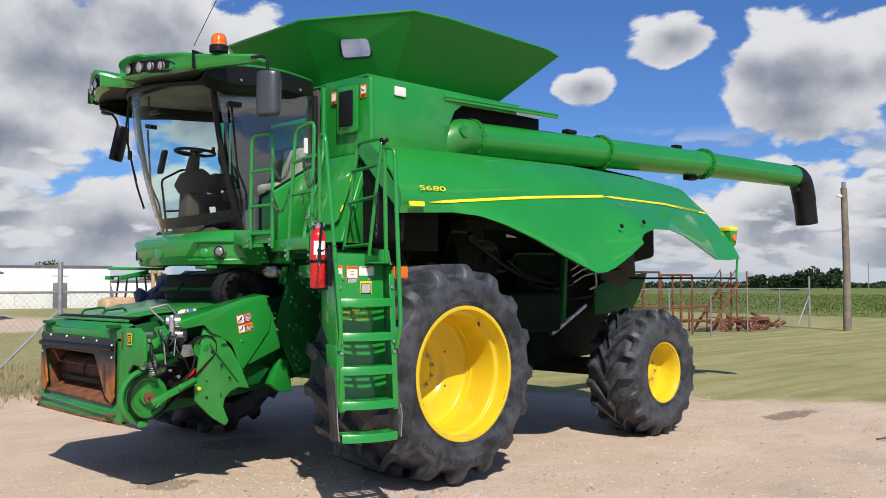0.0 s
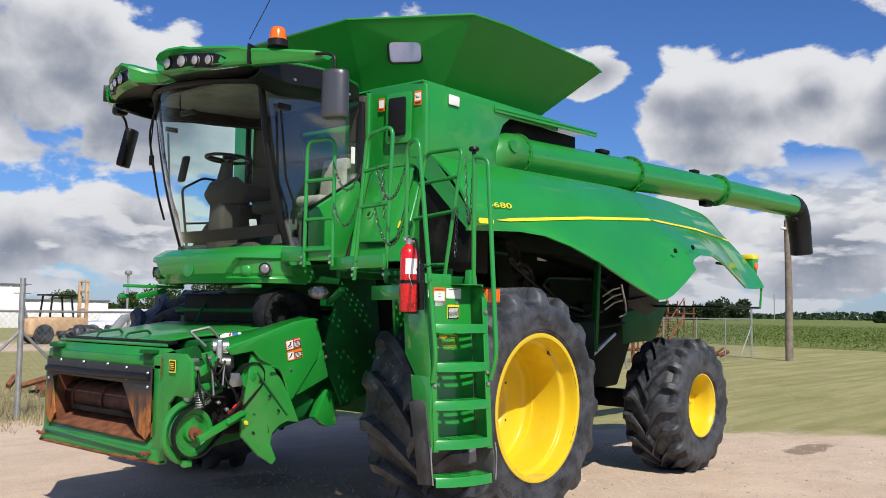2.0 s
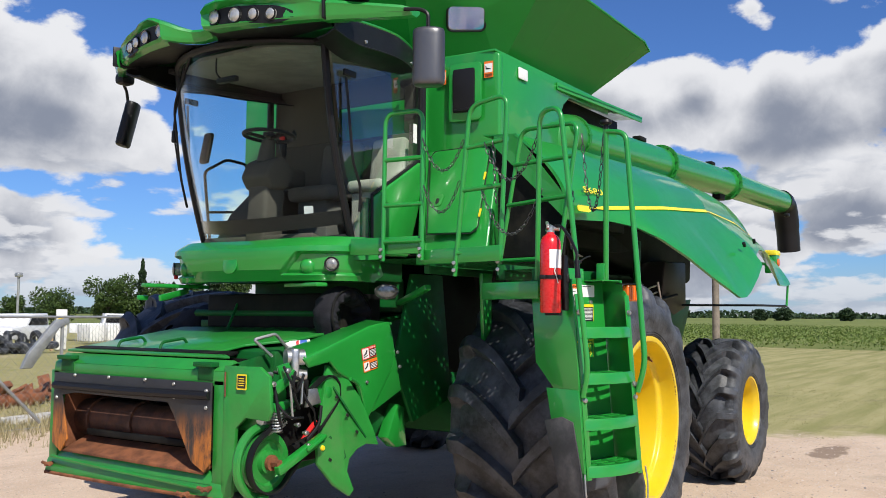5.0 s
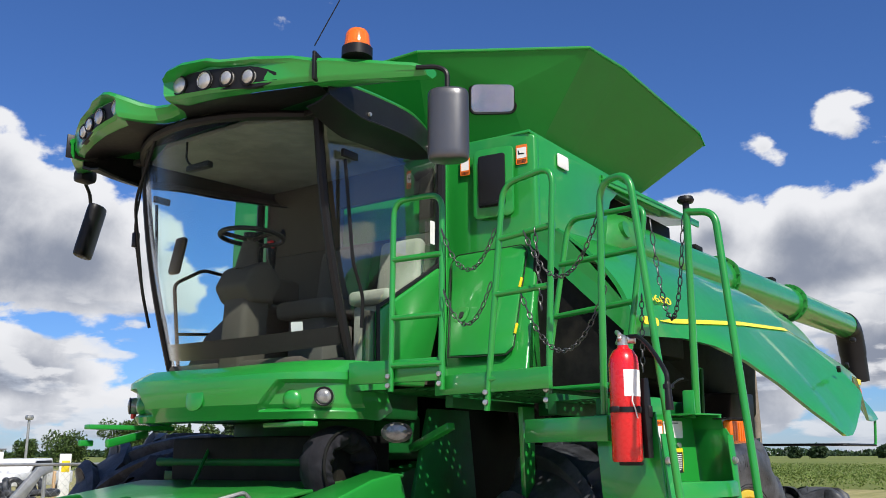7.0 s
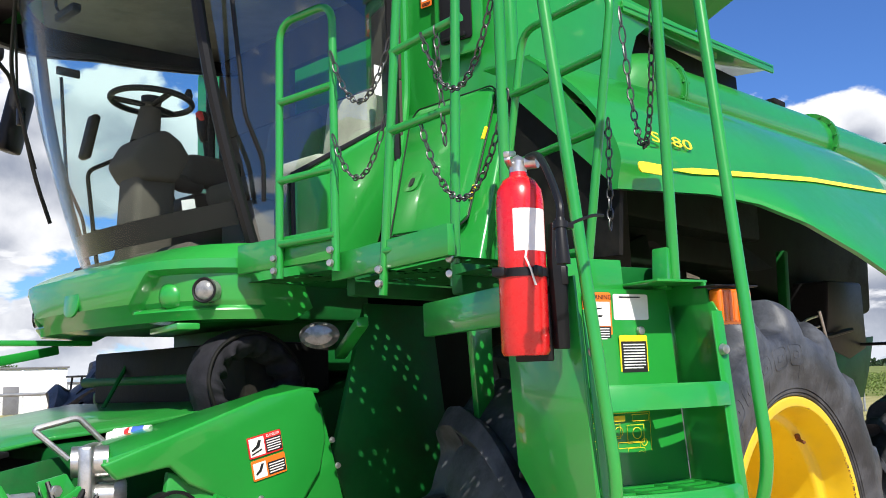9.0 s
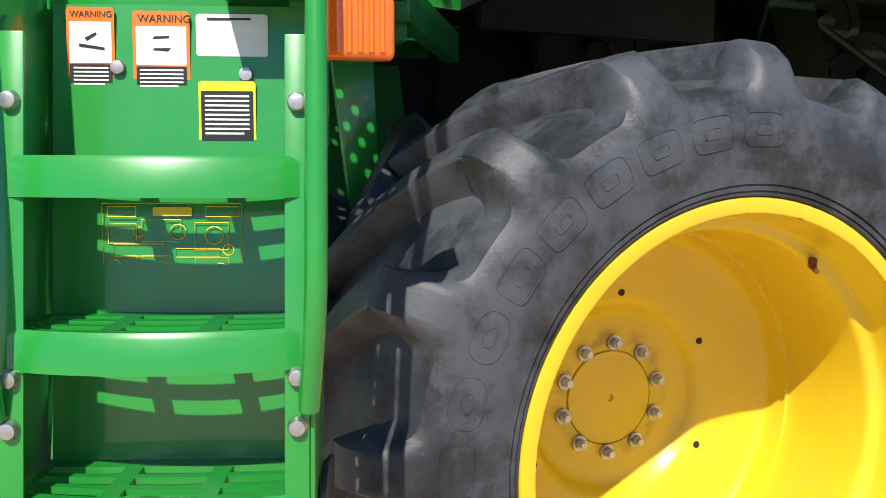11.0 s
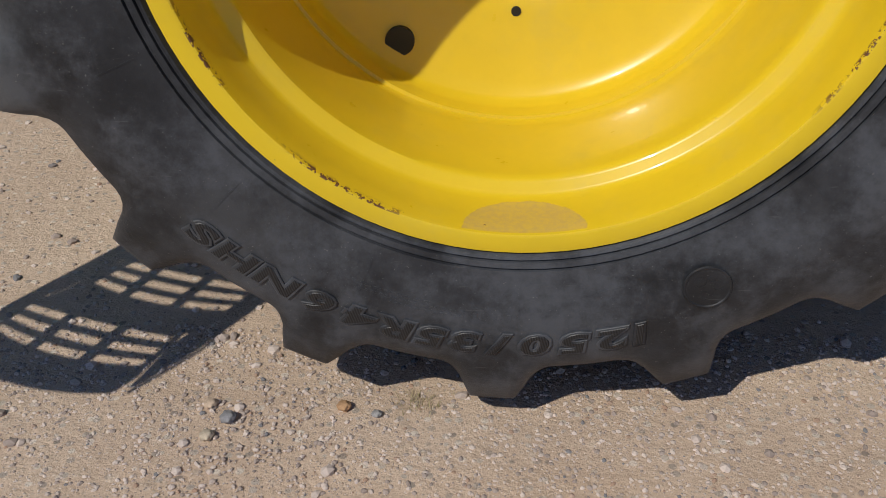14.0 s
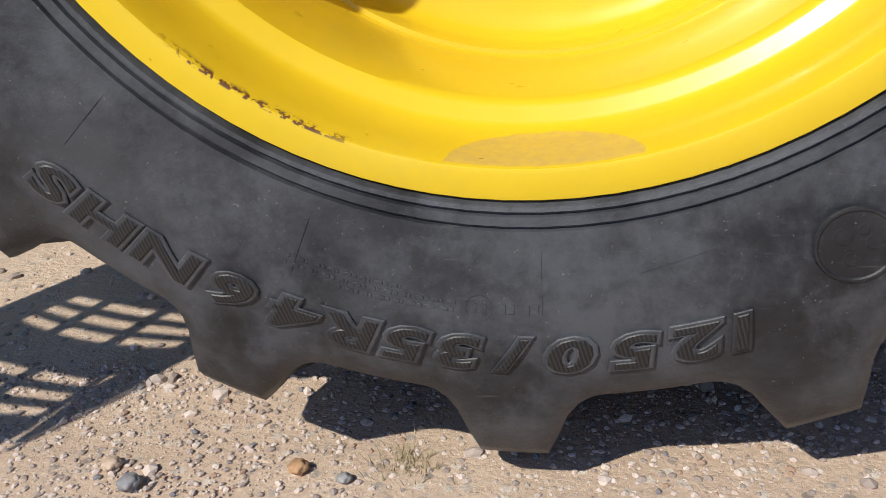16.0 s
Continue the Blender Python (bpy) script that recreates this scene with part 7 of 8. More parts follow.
part("drive_housing", join(block((-1.95, -0.72, 1.10), (0.6, 0.16, 0.55), bevel=0.03), tube([(-2.1, -0.90, 0.95), (-1.7, -0.90, 1.05)], 0.03, 8)), BLACK_STEEL_SHADE, combine)
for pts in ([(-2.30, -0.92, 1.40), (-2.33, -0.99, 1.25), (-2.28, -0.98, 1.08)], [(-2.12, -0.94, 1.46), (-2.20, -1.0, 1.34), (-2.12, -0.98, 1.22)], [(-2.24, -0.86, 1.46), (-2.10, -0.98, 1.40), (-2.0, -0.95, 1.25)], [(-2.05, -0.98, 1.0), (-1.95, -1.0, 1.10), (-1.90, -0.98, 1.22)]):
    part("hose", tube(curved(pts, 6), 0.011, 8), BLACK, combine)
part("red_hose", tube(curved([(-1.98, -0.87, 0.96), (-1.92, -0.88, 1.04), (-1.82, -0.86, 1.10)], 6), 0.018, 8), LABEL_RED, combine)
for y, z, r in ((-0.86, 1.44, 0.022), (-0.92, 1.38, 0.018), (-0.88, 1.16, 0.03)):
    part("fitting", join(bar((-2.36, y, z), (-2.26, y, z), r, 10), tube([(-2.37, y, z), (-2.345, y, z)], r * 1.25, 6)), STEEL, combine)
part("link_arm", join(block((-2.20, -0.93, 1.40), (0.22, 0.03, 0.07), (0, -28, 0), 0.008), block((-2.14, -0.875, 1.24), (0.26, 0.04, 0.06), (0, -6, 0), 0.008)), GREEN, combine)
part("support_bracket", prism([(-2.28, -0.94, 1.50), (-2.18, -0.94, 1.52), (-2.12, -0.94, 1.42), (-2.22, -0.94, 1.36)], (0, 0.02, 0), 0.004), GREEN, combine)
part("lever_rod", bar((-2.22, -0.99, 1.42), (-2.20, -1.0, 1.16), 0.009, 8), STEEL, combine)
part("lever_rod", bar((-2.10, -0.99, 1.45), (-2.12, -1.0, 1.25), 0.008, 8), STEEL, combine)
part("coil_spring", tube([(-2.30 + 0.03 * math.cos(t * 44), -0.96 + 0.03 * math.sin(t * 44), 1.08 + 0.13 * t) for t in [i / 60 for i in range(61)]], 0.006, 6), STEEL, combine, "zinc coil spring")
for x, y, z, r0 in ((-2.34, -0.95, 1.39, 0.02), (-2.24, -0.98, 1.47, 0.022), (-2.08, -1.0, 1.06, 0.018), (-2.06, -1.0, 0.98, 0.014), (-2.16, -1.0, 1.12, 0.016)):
    part("hex_bolt", join(hexagon((x, y, z), r0, 0.02), bar((x, y + 0.02, z), (x, y - 0.03, z), r0 * 0.5, 8)), STEEL, combine)
for pts in ([(-2.26, -0.97, 1.50), (-2.24, -1.02, 1.40), (-2.18, -1.02, 1.34), (-2.10, -1.0, 1.44)], [(-2.10, -0.97, 1.36), (-2.08, -1.02, 1.26), (-2.02, -1.02, 1.20), (-1.96, -0.98, 1.10)], [(-2.30, -0.94, 1.28), (-2.24, -1.0, 1.18), (-2.10, -1.0, 1.16)]):
    part("hydraulic_line", tube(curved(pts, 6), 0.009, 8), BLACK, combine)
# hydraulic coupler with its lift handle
cp = part("coupler_block", join(block((-2.06, -0.86, 1.50), (0.05, 0.22, 0.22), (0, 0, -35), 0.015, 3), tube([(-2.13, -0.86, 1.55), (-2.02, -0.92, 1.55)], 0.055, 18), tube([(-2.08, -0.88, 1.43), (-2.0, -0.92, 1.43)], 0.04, 16), block((-1.98, -0.80, 1.42), (0.12, 0.16, 0.12), bevel=0.02)), STEEL, combine, "bare metal hydraulic coupler")
part("coupler_handle", tube(bent([(-2.05, -0.66, 1.545), (-2.163, -0.60, 1.662), (-2.016, -0.656, 1.700), (-1.891, -0.690, 1.563)], 0.02), 0.012, 10), STEEL, cp, "bright U-shaped handle")
for y in (-0.80, -0.86, -0.92):
    part("coupler_fin", block((-2.04, y, 1.33), (0.10, 0.012, 0.14), (0, 0, -35), 0.003), BLACK_STEEL_SHADE, cp)
part("coupler_fork", prism([(-2.02, -0.98, 1.34), (-1.94, -0.98, 1.34), (-1.90, -0.98, 1.24), (-2.05, -0.98, 1.22)], (0, 0.02, 0), 0.004), STEEL, cp)
can = thing("spray_can", "white and blue spray can lying on the feeder house", "spray can", at=(-1.81, -0.70, 1.615))
part("can_body", tube([(-0.05, 0.06, 0), (0.045, -0.05, 0.012)], 0.033, 20), WHITE, can)
part("can_band", tube([(0.0, 0.002, 0.006), (0.030, -0.033, 0.010)], 0.0338, 20), material("blue_print", (0.05, 0.12, 0.45), 0.4), can)
part("can_ring", tube([(-0.018, 0.023, 0.003), (-0.006, 0.009, 0.005)], 0.0338, 20), LABEL_RED, can)
part("can_cap", tube([(-0.068, 0.081, -0.002), (-0.05, 0.06, 0)], [0.022, 0.028], 16), WHITE, can)

# top covers and grab handles
part("top_cover", prism([(-2.33, -0.55, 1.535), (-2.33, 1.24, 1.535), (-1.2, 1.24, 1.70), (-1.15, -0.62, 1.72), (-1.75, -0.60, 1.64), (-1.95, -0.30, 1.60), (-2.2, -0.30, 1.56)], (0, 0, 0.02), 0.006), GREEN_WORN, combine, "flat green feeder house cover")
part("cover_strip", block((-2.25, 0.35, 1.565), (0.09, 1.7, 0.02), (0, -9, 0), 0.004), BLACK_STEEL_SHADE, combine)
for y in (0.30, 0.78):
    part("grab_handle", tube(bent([(-2.22, y, 1.57), (-2.19, y + 0.01, 1.625), (-1.98, y + 0.02, 1.65), (-1.95, y + 0.02, 1.61)], 0.03), 0.011, 8), GREEN_SHADED, combine)
# black block put in for the shaded space under the cab
part("rear_shade_block", block((-0.95, 0.2, 1.86), (0.5, 1.5, 0.28), bevel=0.02), BLACK_STEEL_SHADE, combine)
part("cross_tube", join(bar((-1.18, -0.35, 1.84), (-1.18, 1.1, 1.84), 0.03, 12), block((-1.12, 0.3, 1.75), (0.03, 1.6, 0.06), bevel=0.006)), GREEN_SHADED, combine)
part("prop_stay", bar((-1.35, 0.55, 1.68), (-1.15, 0.60, 1.98), 0.012, 8), GREEN_SHADED, combine)

# side shield with the danger labels, and the pointed cover before it
side = part("side_shield", join(
    prism([(-2.074, -0.975, 1.541), (-2.014, -0.975, 1.479), (-1.806, -0.975, 1.510), (-1.730, -0.975, 1.439), (-1.598, -0.975, 1.379), (-1.520, -0.975, 1.346), (-1.478, -0.975, 1.267), (-1.453, -0.975, 1.178), (-1.433, -0.975, 1.094), (-1.413, -0.975, 1.077), (-1.373, -0.975, 1.094), (-1.101, -0.975, 1.434), (-1.071, -0.975, 1.565), (-1.091, -0.975, 1.677), (-1.136, -0.975, 1.769), (-1.183, -0.975, 1.784), (-1.385, -0.975, 1.753)], (0, 0.03, 0), 0.012, 3),
    prism([(-2.064, -0.965, 1.556), (-1.172, -0.975, 1.787), (-1.102, -0.970, 1.777), (-1.127, -0.740, 1.800), (-2.019, -0.740, 1.597)], (0, 0, -0.02), 0.006)), GREEN, combine, "smooth green side shield with warning labels")
part("rear_shield", prism([(-1.121, -0.950, 1.474), (-1.347, -0.950, 1.158), (-1.304, -0.950, 1.126), (-0.953, -0.950, 1.264), (-1.011, -0.950, 1.474), (-1.077, -0.950, 1.702)], (0, 0.02, 0), 0.004), GREEN, side)
part("shield_lip", tube(curved([(-1.658, -1.033, 1.390), (-1.569, -1.020, 1.356), (-1.505, -1.010, 1.277), (-1.465, -1.000, 1.178), (-1.436, -0.995, 1.094), (-1.406, -0.990, 1.064)], 5), 0.012, 8), GREEN, side)
part("lower_shield", prism([(-1.030, -0.885, 0.905), (-0.925, -0.885, 1.115), (-0.893, -0.885, 1.150), (-0.800, -0.865, 1.120), (-0.742, -0.855, 0.815), (-0.875, -0.855, 0.812)], (0, 0.10, 0), 0.008), GREEN, combine)
pt = [(-1.792, -0.932, 1.489), (-1.695, -0.932, 1.458), (-1.592, -0.965, 1.377), (-1.520, -1.006, 1.260), (-1.469, -1.035, 1.135), (-1.428, -1.059, 1.028), (-1.380, -1.073, 0.910), (-1.475, -1.033, 0.922), (-1.532, -0.999, 0.889), (-1.581, -0.971, 0.825), (-1.595, -0.964, 0.743), (-1.549, -0.990, 0.611), (-1.578, -0.973, 0.567), (-1.701, -0.932, 0.654), (-1.869, -0.932, 0.817), (-1.874, -0.932, 0.933), (-1.842, -0.932, 1.159)]
point = part("pointed_shield", prism(pt, (0, 0.03, 0), 0.008), GREEN_WORN, combine, "pointed green drive shield with stamped ribs")
part("shield_rib", prism([(-1.737, -0.933, 1.329), (-1.727, -0.933, 1.340), (-1.478, -1.030, 0.976), (-1.484, -1.026, 0.965)], (0, -0.008, 0), 0.002), GREEN_SHADED, point)
part("shield_rib", prism([(-1.774, -0.933, 0.994), (-1.758, -0.933, 1.005), (-1.647, -0.934, 0.927), (-1.658, -0.934, 0.911)], (0, -0.008, 0), 0.003), GREEN_SHADED, point)
for x, y, z in ((-1.71, -0.955, 1.265), (-1.63, -0.985, 1.135), (-1.56, -1.015, 1.015), (-1.76, -0.945, 0.84)):
    part("shield_slot", block((x, y, z), (0.03, 0.006, 0.02), (0, 30, 0), 0.002), INK, point)
part("slot_frame", tube([(-1.687, -0.934, 0.870), (-1.625, -0.946, 0.903), (-1.612, -0.954, 0.842), (-1.656, -0.934, 0.798)], 0.009, 6, True), GREEN_SHADED, point)
part("shield_flank", prism([(-1.530, -0.855, 1.373), (-1.305, -0.835, 1.286), (-1.161, -0.835, 1.132), (-1.008, -0.835, 1.055), (-1.131, -0.835, 0.916), (-1.264, -0.835, 0.906), (-1.367, -0.835, 1.080)], (0, 0.02, 0), 0.004), GREEN_SHADED, point)
part("cap_bolt", moved(lathe([(0, -0.015), (0.016, -0.012), (0.02, 0)], (0, 0, 0), 14), pose(-1.830, -0.933, 0.927)), LABEL_YELLOW, point)
for x, z in ((-1.41, 1.350), (-1.045, 1.555), (-1.015, 1.445)):
    part("shield_bolt", moved(lathe([(0, -0.012), (0.011, -0.010), (0.014, 0)], (0, 0, 0), 12), pose(x, -0.978, z)), STEEL, side)
tilt = (1.0, 0.0, 0.19)
d1 = facing((-1.3905, -0.9775, 1.563), tilt, (-0.19, 0, 1))
l1 = label("danger_label", d1, 0.165, 0.085, LABEL_RED, "red-framed danger label with a picture", [("w", -0.040, 0.0, 0.072, 0.072), ("k", 0.041, -0.008, 0.078, 0.056)], [(0.041, -0.008, 0.068, 0.050, 5, WHITE)], None, side, ("DANGER", 0.042, 0.0305, 0.0165, WHITE))
picture(d1, [[(-0.066, -0.016), (-0.030, -0.004), (-0.018, 0.022), (-0.030, 0.026), (-0.044, 0.004), (-0.068, -0.008)], [(-0.07, -0.024), (-0.02, -0.012), (-0.02, -0.018), (-0.07, -0.030)]], l1)
d2 = facing((-1.3705, -0.9775, 1.473), tilt, (-0.19, 0, 1))
l2 = label("warning_label", d2, 0.165, 0.080, ORANGE, "orange-framed warning label with a picture", [("w", -0.045, -0.002, 0.062, 0.062), ("k", 0.036, -0.008, 0.085, 0.050)], [(0.036, -0.008, 0.074, 0.042, 4, WHITE)], None, side)
picture(d2, [[(-0.066, -0.020), (-0.040, -0.008), (-0.024, 0.020), (-0.036, 0.022), (-0.050, 0.0), (-0.068, -0.012)]], l2)

# canvas cover on the far side and a ribbed dust boot
def crumple(rows, amount, seed):
    return [[Vector(p) + Vector((noise.noise((p[0] * 7, p[1] * 7, p[2] * 7 + seed)), noise.noise((p[0] * 7 + 9, p[1] * 7, p[2] * 7 + seed)), noise.noise((p[0] * 7, p[1] * 7 + 5, p[2] * 7 + seed)))) * amount for p in r] for r in rows]


lump = []
for i in range(17):
    t = i / 16
    c = Vector((-0.25 - 0.75 * t, 1.55 + 0.25 * t, 1.72 - 0.10 * t))
    rr = (0.24 if t < 0.75 else 0.24 - 0.6 * (t - 0.75)) * (1.0 if t > 0.05 else 0.5)
    lump.append([c + Vector((0.1 * math.sin(a), rr * 0.9 * math.cos(a), rr * math.sin(a))) for a in [2 * math.pi * k / 20 for k in range(21)]])
part("canvas_cover", sheet(crumple(lump, 0.06, 2.0)), FABRIC, combine, "crumpled black canvas cover", 80)
path = curved([(-1.40, -0.60, 1.70), (-1.44, -0.60, 1.82), (-1.39, -0.59, 1.93), (-1.26, -0.58, 1.99), (-1.12, -0.57, 1.97), (-1.00, -0.56, 1.86), (-0.97, -0.55, 1.72)], 12)
mid = Vector((-1.22, -0.58, 1.74))
band = []
for i, p in enumerate(path):
    away = (p - mid)
    away.y = 0
    away.normalize()
    ring = []
    for k in range(25):
        a = 2 * math.pi * k / 24
        r = 0.062 + (0.004 - 0.005 * math.cos(a)) * math.sin(i * 0.8 + 2.2 * math.sin(a)) + 0.014 * (1 - 0.8 * math.cos(a)) * noise.noise((i * 0.3, 2 * math.cos(a), 2 * math.sin(a)))
        ring.append(p + away * (r * math.cos(a)) + Vector((0, 1.7 * r * math.sin(a), 0)))
    band.append(ring)
part("dust_boot", sheet(band), FABRIC, combine, "black wrinkled fabric boot", 80)
part("boot_hoop", tube([p + Vector((0, -0.095, 0)) + (p - mid).normalized() * 0.04 for p in path], 0.009, 8), BLACK_STEEL_SHADE, combine)

# ---- fence along the yard ----
GALV = material("galvanised_pipe", (0.36, 0.37, 0.37), 0.5, metal=0.6, vary=0.15, scale=6.0, dirt=(0.25, 0.22, 0.18), dirt_amount=0.3)
WIRE = material("fence_wire", (0.30, 0.31, 0.31), 0.5, metal=0.5, vary=0.1)
WOOD = material("weathered_pole", (0.20, 0.165, 0.13), 0.85, vary=0.25, scale=3.0, bump=0.3, bump_scale=20)


def fence_y(x):
    return 7.75 + 0.034 * x


fence = thing("chain_link_fence", "galvanised chain-link fence with posts and a top rail along the yard", "fence", at=(0, fence_y(0), 0))


def fence_part(name, bm, mat, label_text=""):
    return part(name, moved(bm, Matrix.Translation((0, -fence_y(0), 0))), mat, fence, label_text)


for x in [-12.0, -9.0, -6.0, -3.0, 3.3, 6.3, 9.3, 12.3, 15.3, 18.3, 21.4, 24.4, 27.4, 30.4]:
    fence_part("post", bar((x, fence_y(x), -0.1), (x, fence_y(x), 1.80), 0.025, 8), GALV)
for x in (0.3, 33.5):
    fence_part("corner_post", bar((x, fence_y(x), -0.1), (x, fence_y(x), 2.30), 0.045, 10), GALV, "thick corner post")
    for s in (-1, 1):
        if x + s * 2 < 34:
            fence_part("brace", bar((x, fence_y(x), 1.45), (x + s * 1.35, fence_y(x + s * 1.35), 0.15), 0.025, 8), GALV)
    for z in (2.05, 2.2):
        fence_part("wire_arm", bar((x - 0.14, fence_y(x), z), (x + 0.14, fence_y(x), z), 0.008, 6), GALV)
fence_part("top_rail", bar((-14, fence_y(-14), 1.76), (33.5, fence_y(33.5), 1.76), 0.021, 8), GALV)
fence_part("bottom_wire", bar((-14, fence_y(-14), 0.08), (33.5, fence_y(33.5), 0.08), 0.004, 4), WIRE)
verts, faces = [], []
for x0, x1, gap, half in ((-6.0, 9.0, 0.11, 0.0022), (9.0, 33.5, 0.22, 0.0028)):
    for s in (-1, 1):
        x = x0 - 1.7
        while x < x1:
            for a, b in (((x, 0.06 if s > 0 else 1.74), (x + 1.68, 1.74 if s > 0 else 0.06)),):
                (xa, za), (xb, zb) = a, b
                if xa < x0:
                    za, xa = za + (zb - za) * (x0 - xa) / (xb - xa), x0
                if xb > x1:
                    zb, xb = za + (zb - za) * (x1 - xa) / (xb - xa), x1
                if xb - xa > 0.02:
                    k = len(verts)
                    for px, pz in ((xa, za), (xb, zb)):
                        verts += [(px - half, fence_y(px) - fence_y(0) + 0.03 + 0.003 * s, pz), (px + half, fence_y(px) - fence_y(0) + 0.03 + 0.003 * s, pz), (px, fence_y(px) - fence_y(0) + 0.03 + 0.003 * s + half, pz)]
                    faces += [[k, k + 1, k + 4, k + 3], [k + 1, k + 2, k + 5, k + 4], [k + 2, k, k + 3, k + 5]]
            x += gap
me = bpy.data.meshes.new("wire_mesh")
me.from_pydata(verts, [], faces)
me.materials.append(WIRE)
mesh_ob = new("wire_mesh", me)
mesh_ob.parent = fence
tagged(mesh_ob, "diamond wire mesh", kind="stuff")

# ---- utility pole ----
pole = thing("utility_pole", "weathered wooden utility pole with a small lamp at its top", "utility pole", at=(32.6, 6.9, 0))
part("shaft", tube([(0, 0, -0.2), (0.02, 0, 3), (-0.12, 0, 6.0)], [0.17, 0.15, 0.13], 14), WOOD, pole)
part("lamp_arm", bar((-0.1, 0, 5.6), (-0.75, -0.1, 5.62), 0.03, 8), GALV, pole)
part("lamp_head", block((-0.85, -0.1, 5.60), (0.35, 0.16, 0.12), bevel=0.04), WHITE, pole)
part("camera_box", block((-0.12, 0, 6.1), (0.16, 0.16, 0.3), bevel=0.03), GALV, pole)

# ---- scrap iron behind the fence ----


def scrap_stairs(at, turn):
    ob = thing("scrap_steel_stair", "rusty steel stair frame standing among scrap iron", "scrap metal", "scrap iron", at=at)
    ob.rotation_euler = (0, 0, turn)
    for y in (-0.4, 0.4):
        part("stringer", block((0, y, 1.0), (2.6, 0.05, 0.12), (0, -45, 0), 0.01), RUST, ob)
        part("hand_rail", bar((-1.0, y, 0.9), (0.9, y, 2.6), 0.025, 6), RUST, ob)
        for x in (0.9, 1.6):
            part("leg", bar((x, y, 0), (x, y, 2.5), 0.035, 6), RUST, ob)
    for i in range(9):
        part("step", block((-0.85 + 0.2 * i, 0, 0.2 + 0.2 * i), (0.2, 0.8, 0.03), bevel=0.005), RUST, ob)
    part("deck", block((1.25, 0, 1.95), (0.9, 0.9, 0.05), bevel=0.01), RUST, ob)
    return ob


scrap_stairs((28.4, 10.6, 0), radians(-8))


def scrap_steel_rack(at, wd, dp, ht, turn):
    ob = thing("scrap_steel_rack", "rusty open steel frame among scrap iron", "scrap metal", "scrap iron", at=at)
    ob.rotation_euler = (0, 0, turn)
    for sx in (-1, 1):
        for sy in (-1, 1):
            part("leg", bar((sx * wd / 2, sy * dp / 2, 0), (sx * wd / 2, sy * dp / 2, ht), 0.045, 6), RUST, ob)
    for z in (ht * 0.45, ht):
        for sy in (-1, 1):
            part("rail", bar((-wd / 2, sy * dp / 2, z), (wd / 2, sy * dp / 2, z), 0.04, 6), RUST, ob)
        for sx in (-1, 1):
            part("cross_bar", bar((sx * wd / 2, -dp / 2, z), (sx * wd / 2, dp / 2, z), 0.04, 6), RUST, ob)
    return ob


scrap_steel_rack((24.9, 10.3, 0), 1.1, 0.8, 2.3, 0.15)
scrap_steel_rack((23.2, 10.7, 0), 0.9, 0.8, 2.4, -0.1)
scrap_steel_rack((26.5, 10.9, 0), 2.2, 0.8, 1.05, 0.05)
rng = random.Random(5)


def scrap_heap(at, spread, count, mat, name, words):
    many = []
    for i in range(count):
        x, y = rng.gauss(0, spread[0]), rng.gauss(0, spread[1])
        s = rng.uniform(0.25, 0.9)
        many.append(block((x, y, rng.uniform(0.06, spread[2])), (s, rng.uniform(0.05, 0.25), rng.uniform(0.04, 0.16)), (rng.uniform(-40, 40), rng.uniform(-50, 50), rng.uniform(0, 180)), 0.01))
    ob = solid(name, join(*many), mat, words, "scrap metal", kind="stuff")
    ob.location = at
    return ob


scrap_heap((30.2, 10.2, 0), (1.0, 0.5, 0.50), 46, RUST, "scrap_heap", "low heap of rusty iron behind the fence")
scrap_heap((4.6, 12.6, 0), (0.9, 0.4, 0.3), 20, RUST, "scrap_heap", "rusty iron pieces lying in dry grass")
drum = thing("rusty_roller", "long rusty steel roller lying in the grass", "roller", at=(3.2, 11.4, 0.13))
part("barrel", tube([(-0.9, -0.2, 0), (0.9, 0.25, 0)], 0.12, 20), RUST, drum)
for t in (-0.55, 0.0, 0.55):
    part("band", tube([(t - 0.02, t * 0.25, 0), (t + 0.02, t * 0.25 + 0.01, 0)], 0.15, 20), RUST, drum)
part("axle", bar((-1.1, -0.25, 0), (1.1, 0.3, 0), 0.035, 10), BLACK_STEEL_SHADE, drum)
sill = solid("concrete_slab", block((2.7, 9.3, 0.04), (1.6, 0.5, 0.10), (0, 0, 8), 0.02), material("pale_concrete", (0.55, 0.52, 0.47), 0.9, vary=0.1, scale=4), "pale concrete slab lying on the ground", "slab")

# ---- yard beyond the fence ----
WHITE_WALL = material("white_sheet_wall", (0.78, 0.78, 0.77), 0.55, vary=0.05, scale=0.8, dirt=(0.55, 0.50, 0.44), dirt_amount=0.3)
ROOF = material("grey_sheet_roof", (0.14, 0.14, 0.15), 0.5, vary=0.1, scale=2.0)
CAR_WHITE = material("white_car_paint", (0.75, 0.75, 0.76), 0.25, coat=0.6, vary=0.03)
TAN = material("faded_tan_paint", (0.55, 0.36, 0.20), 0.6, vary=0.15, scale=3.0, dirt=(0.3, 0.18, 0.1), dirt_amount=0.5)


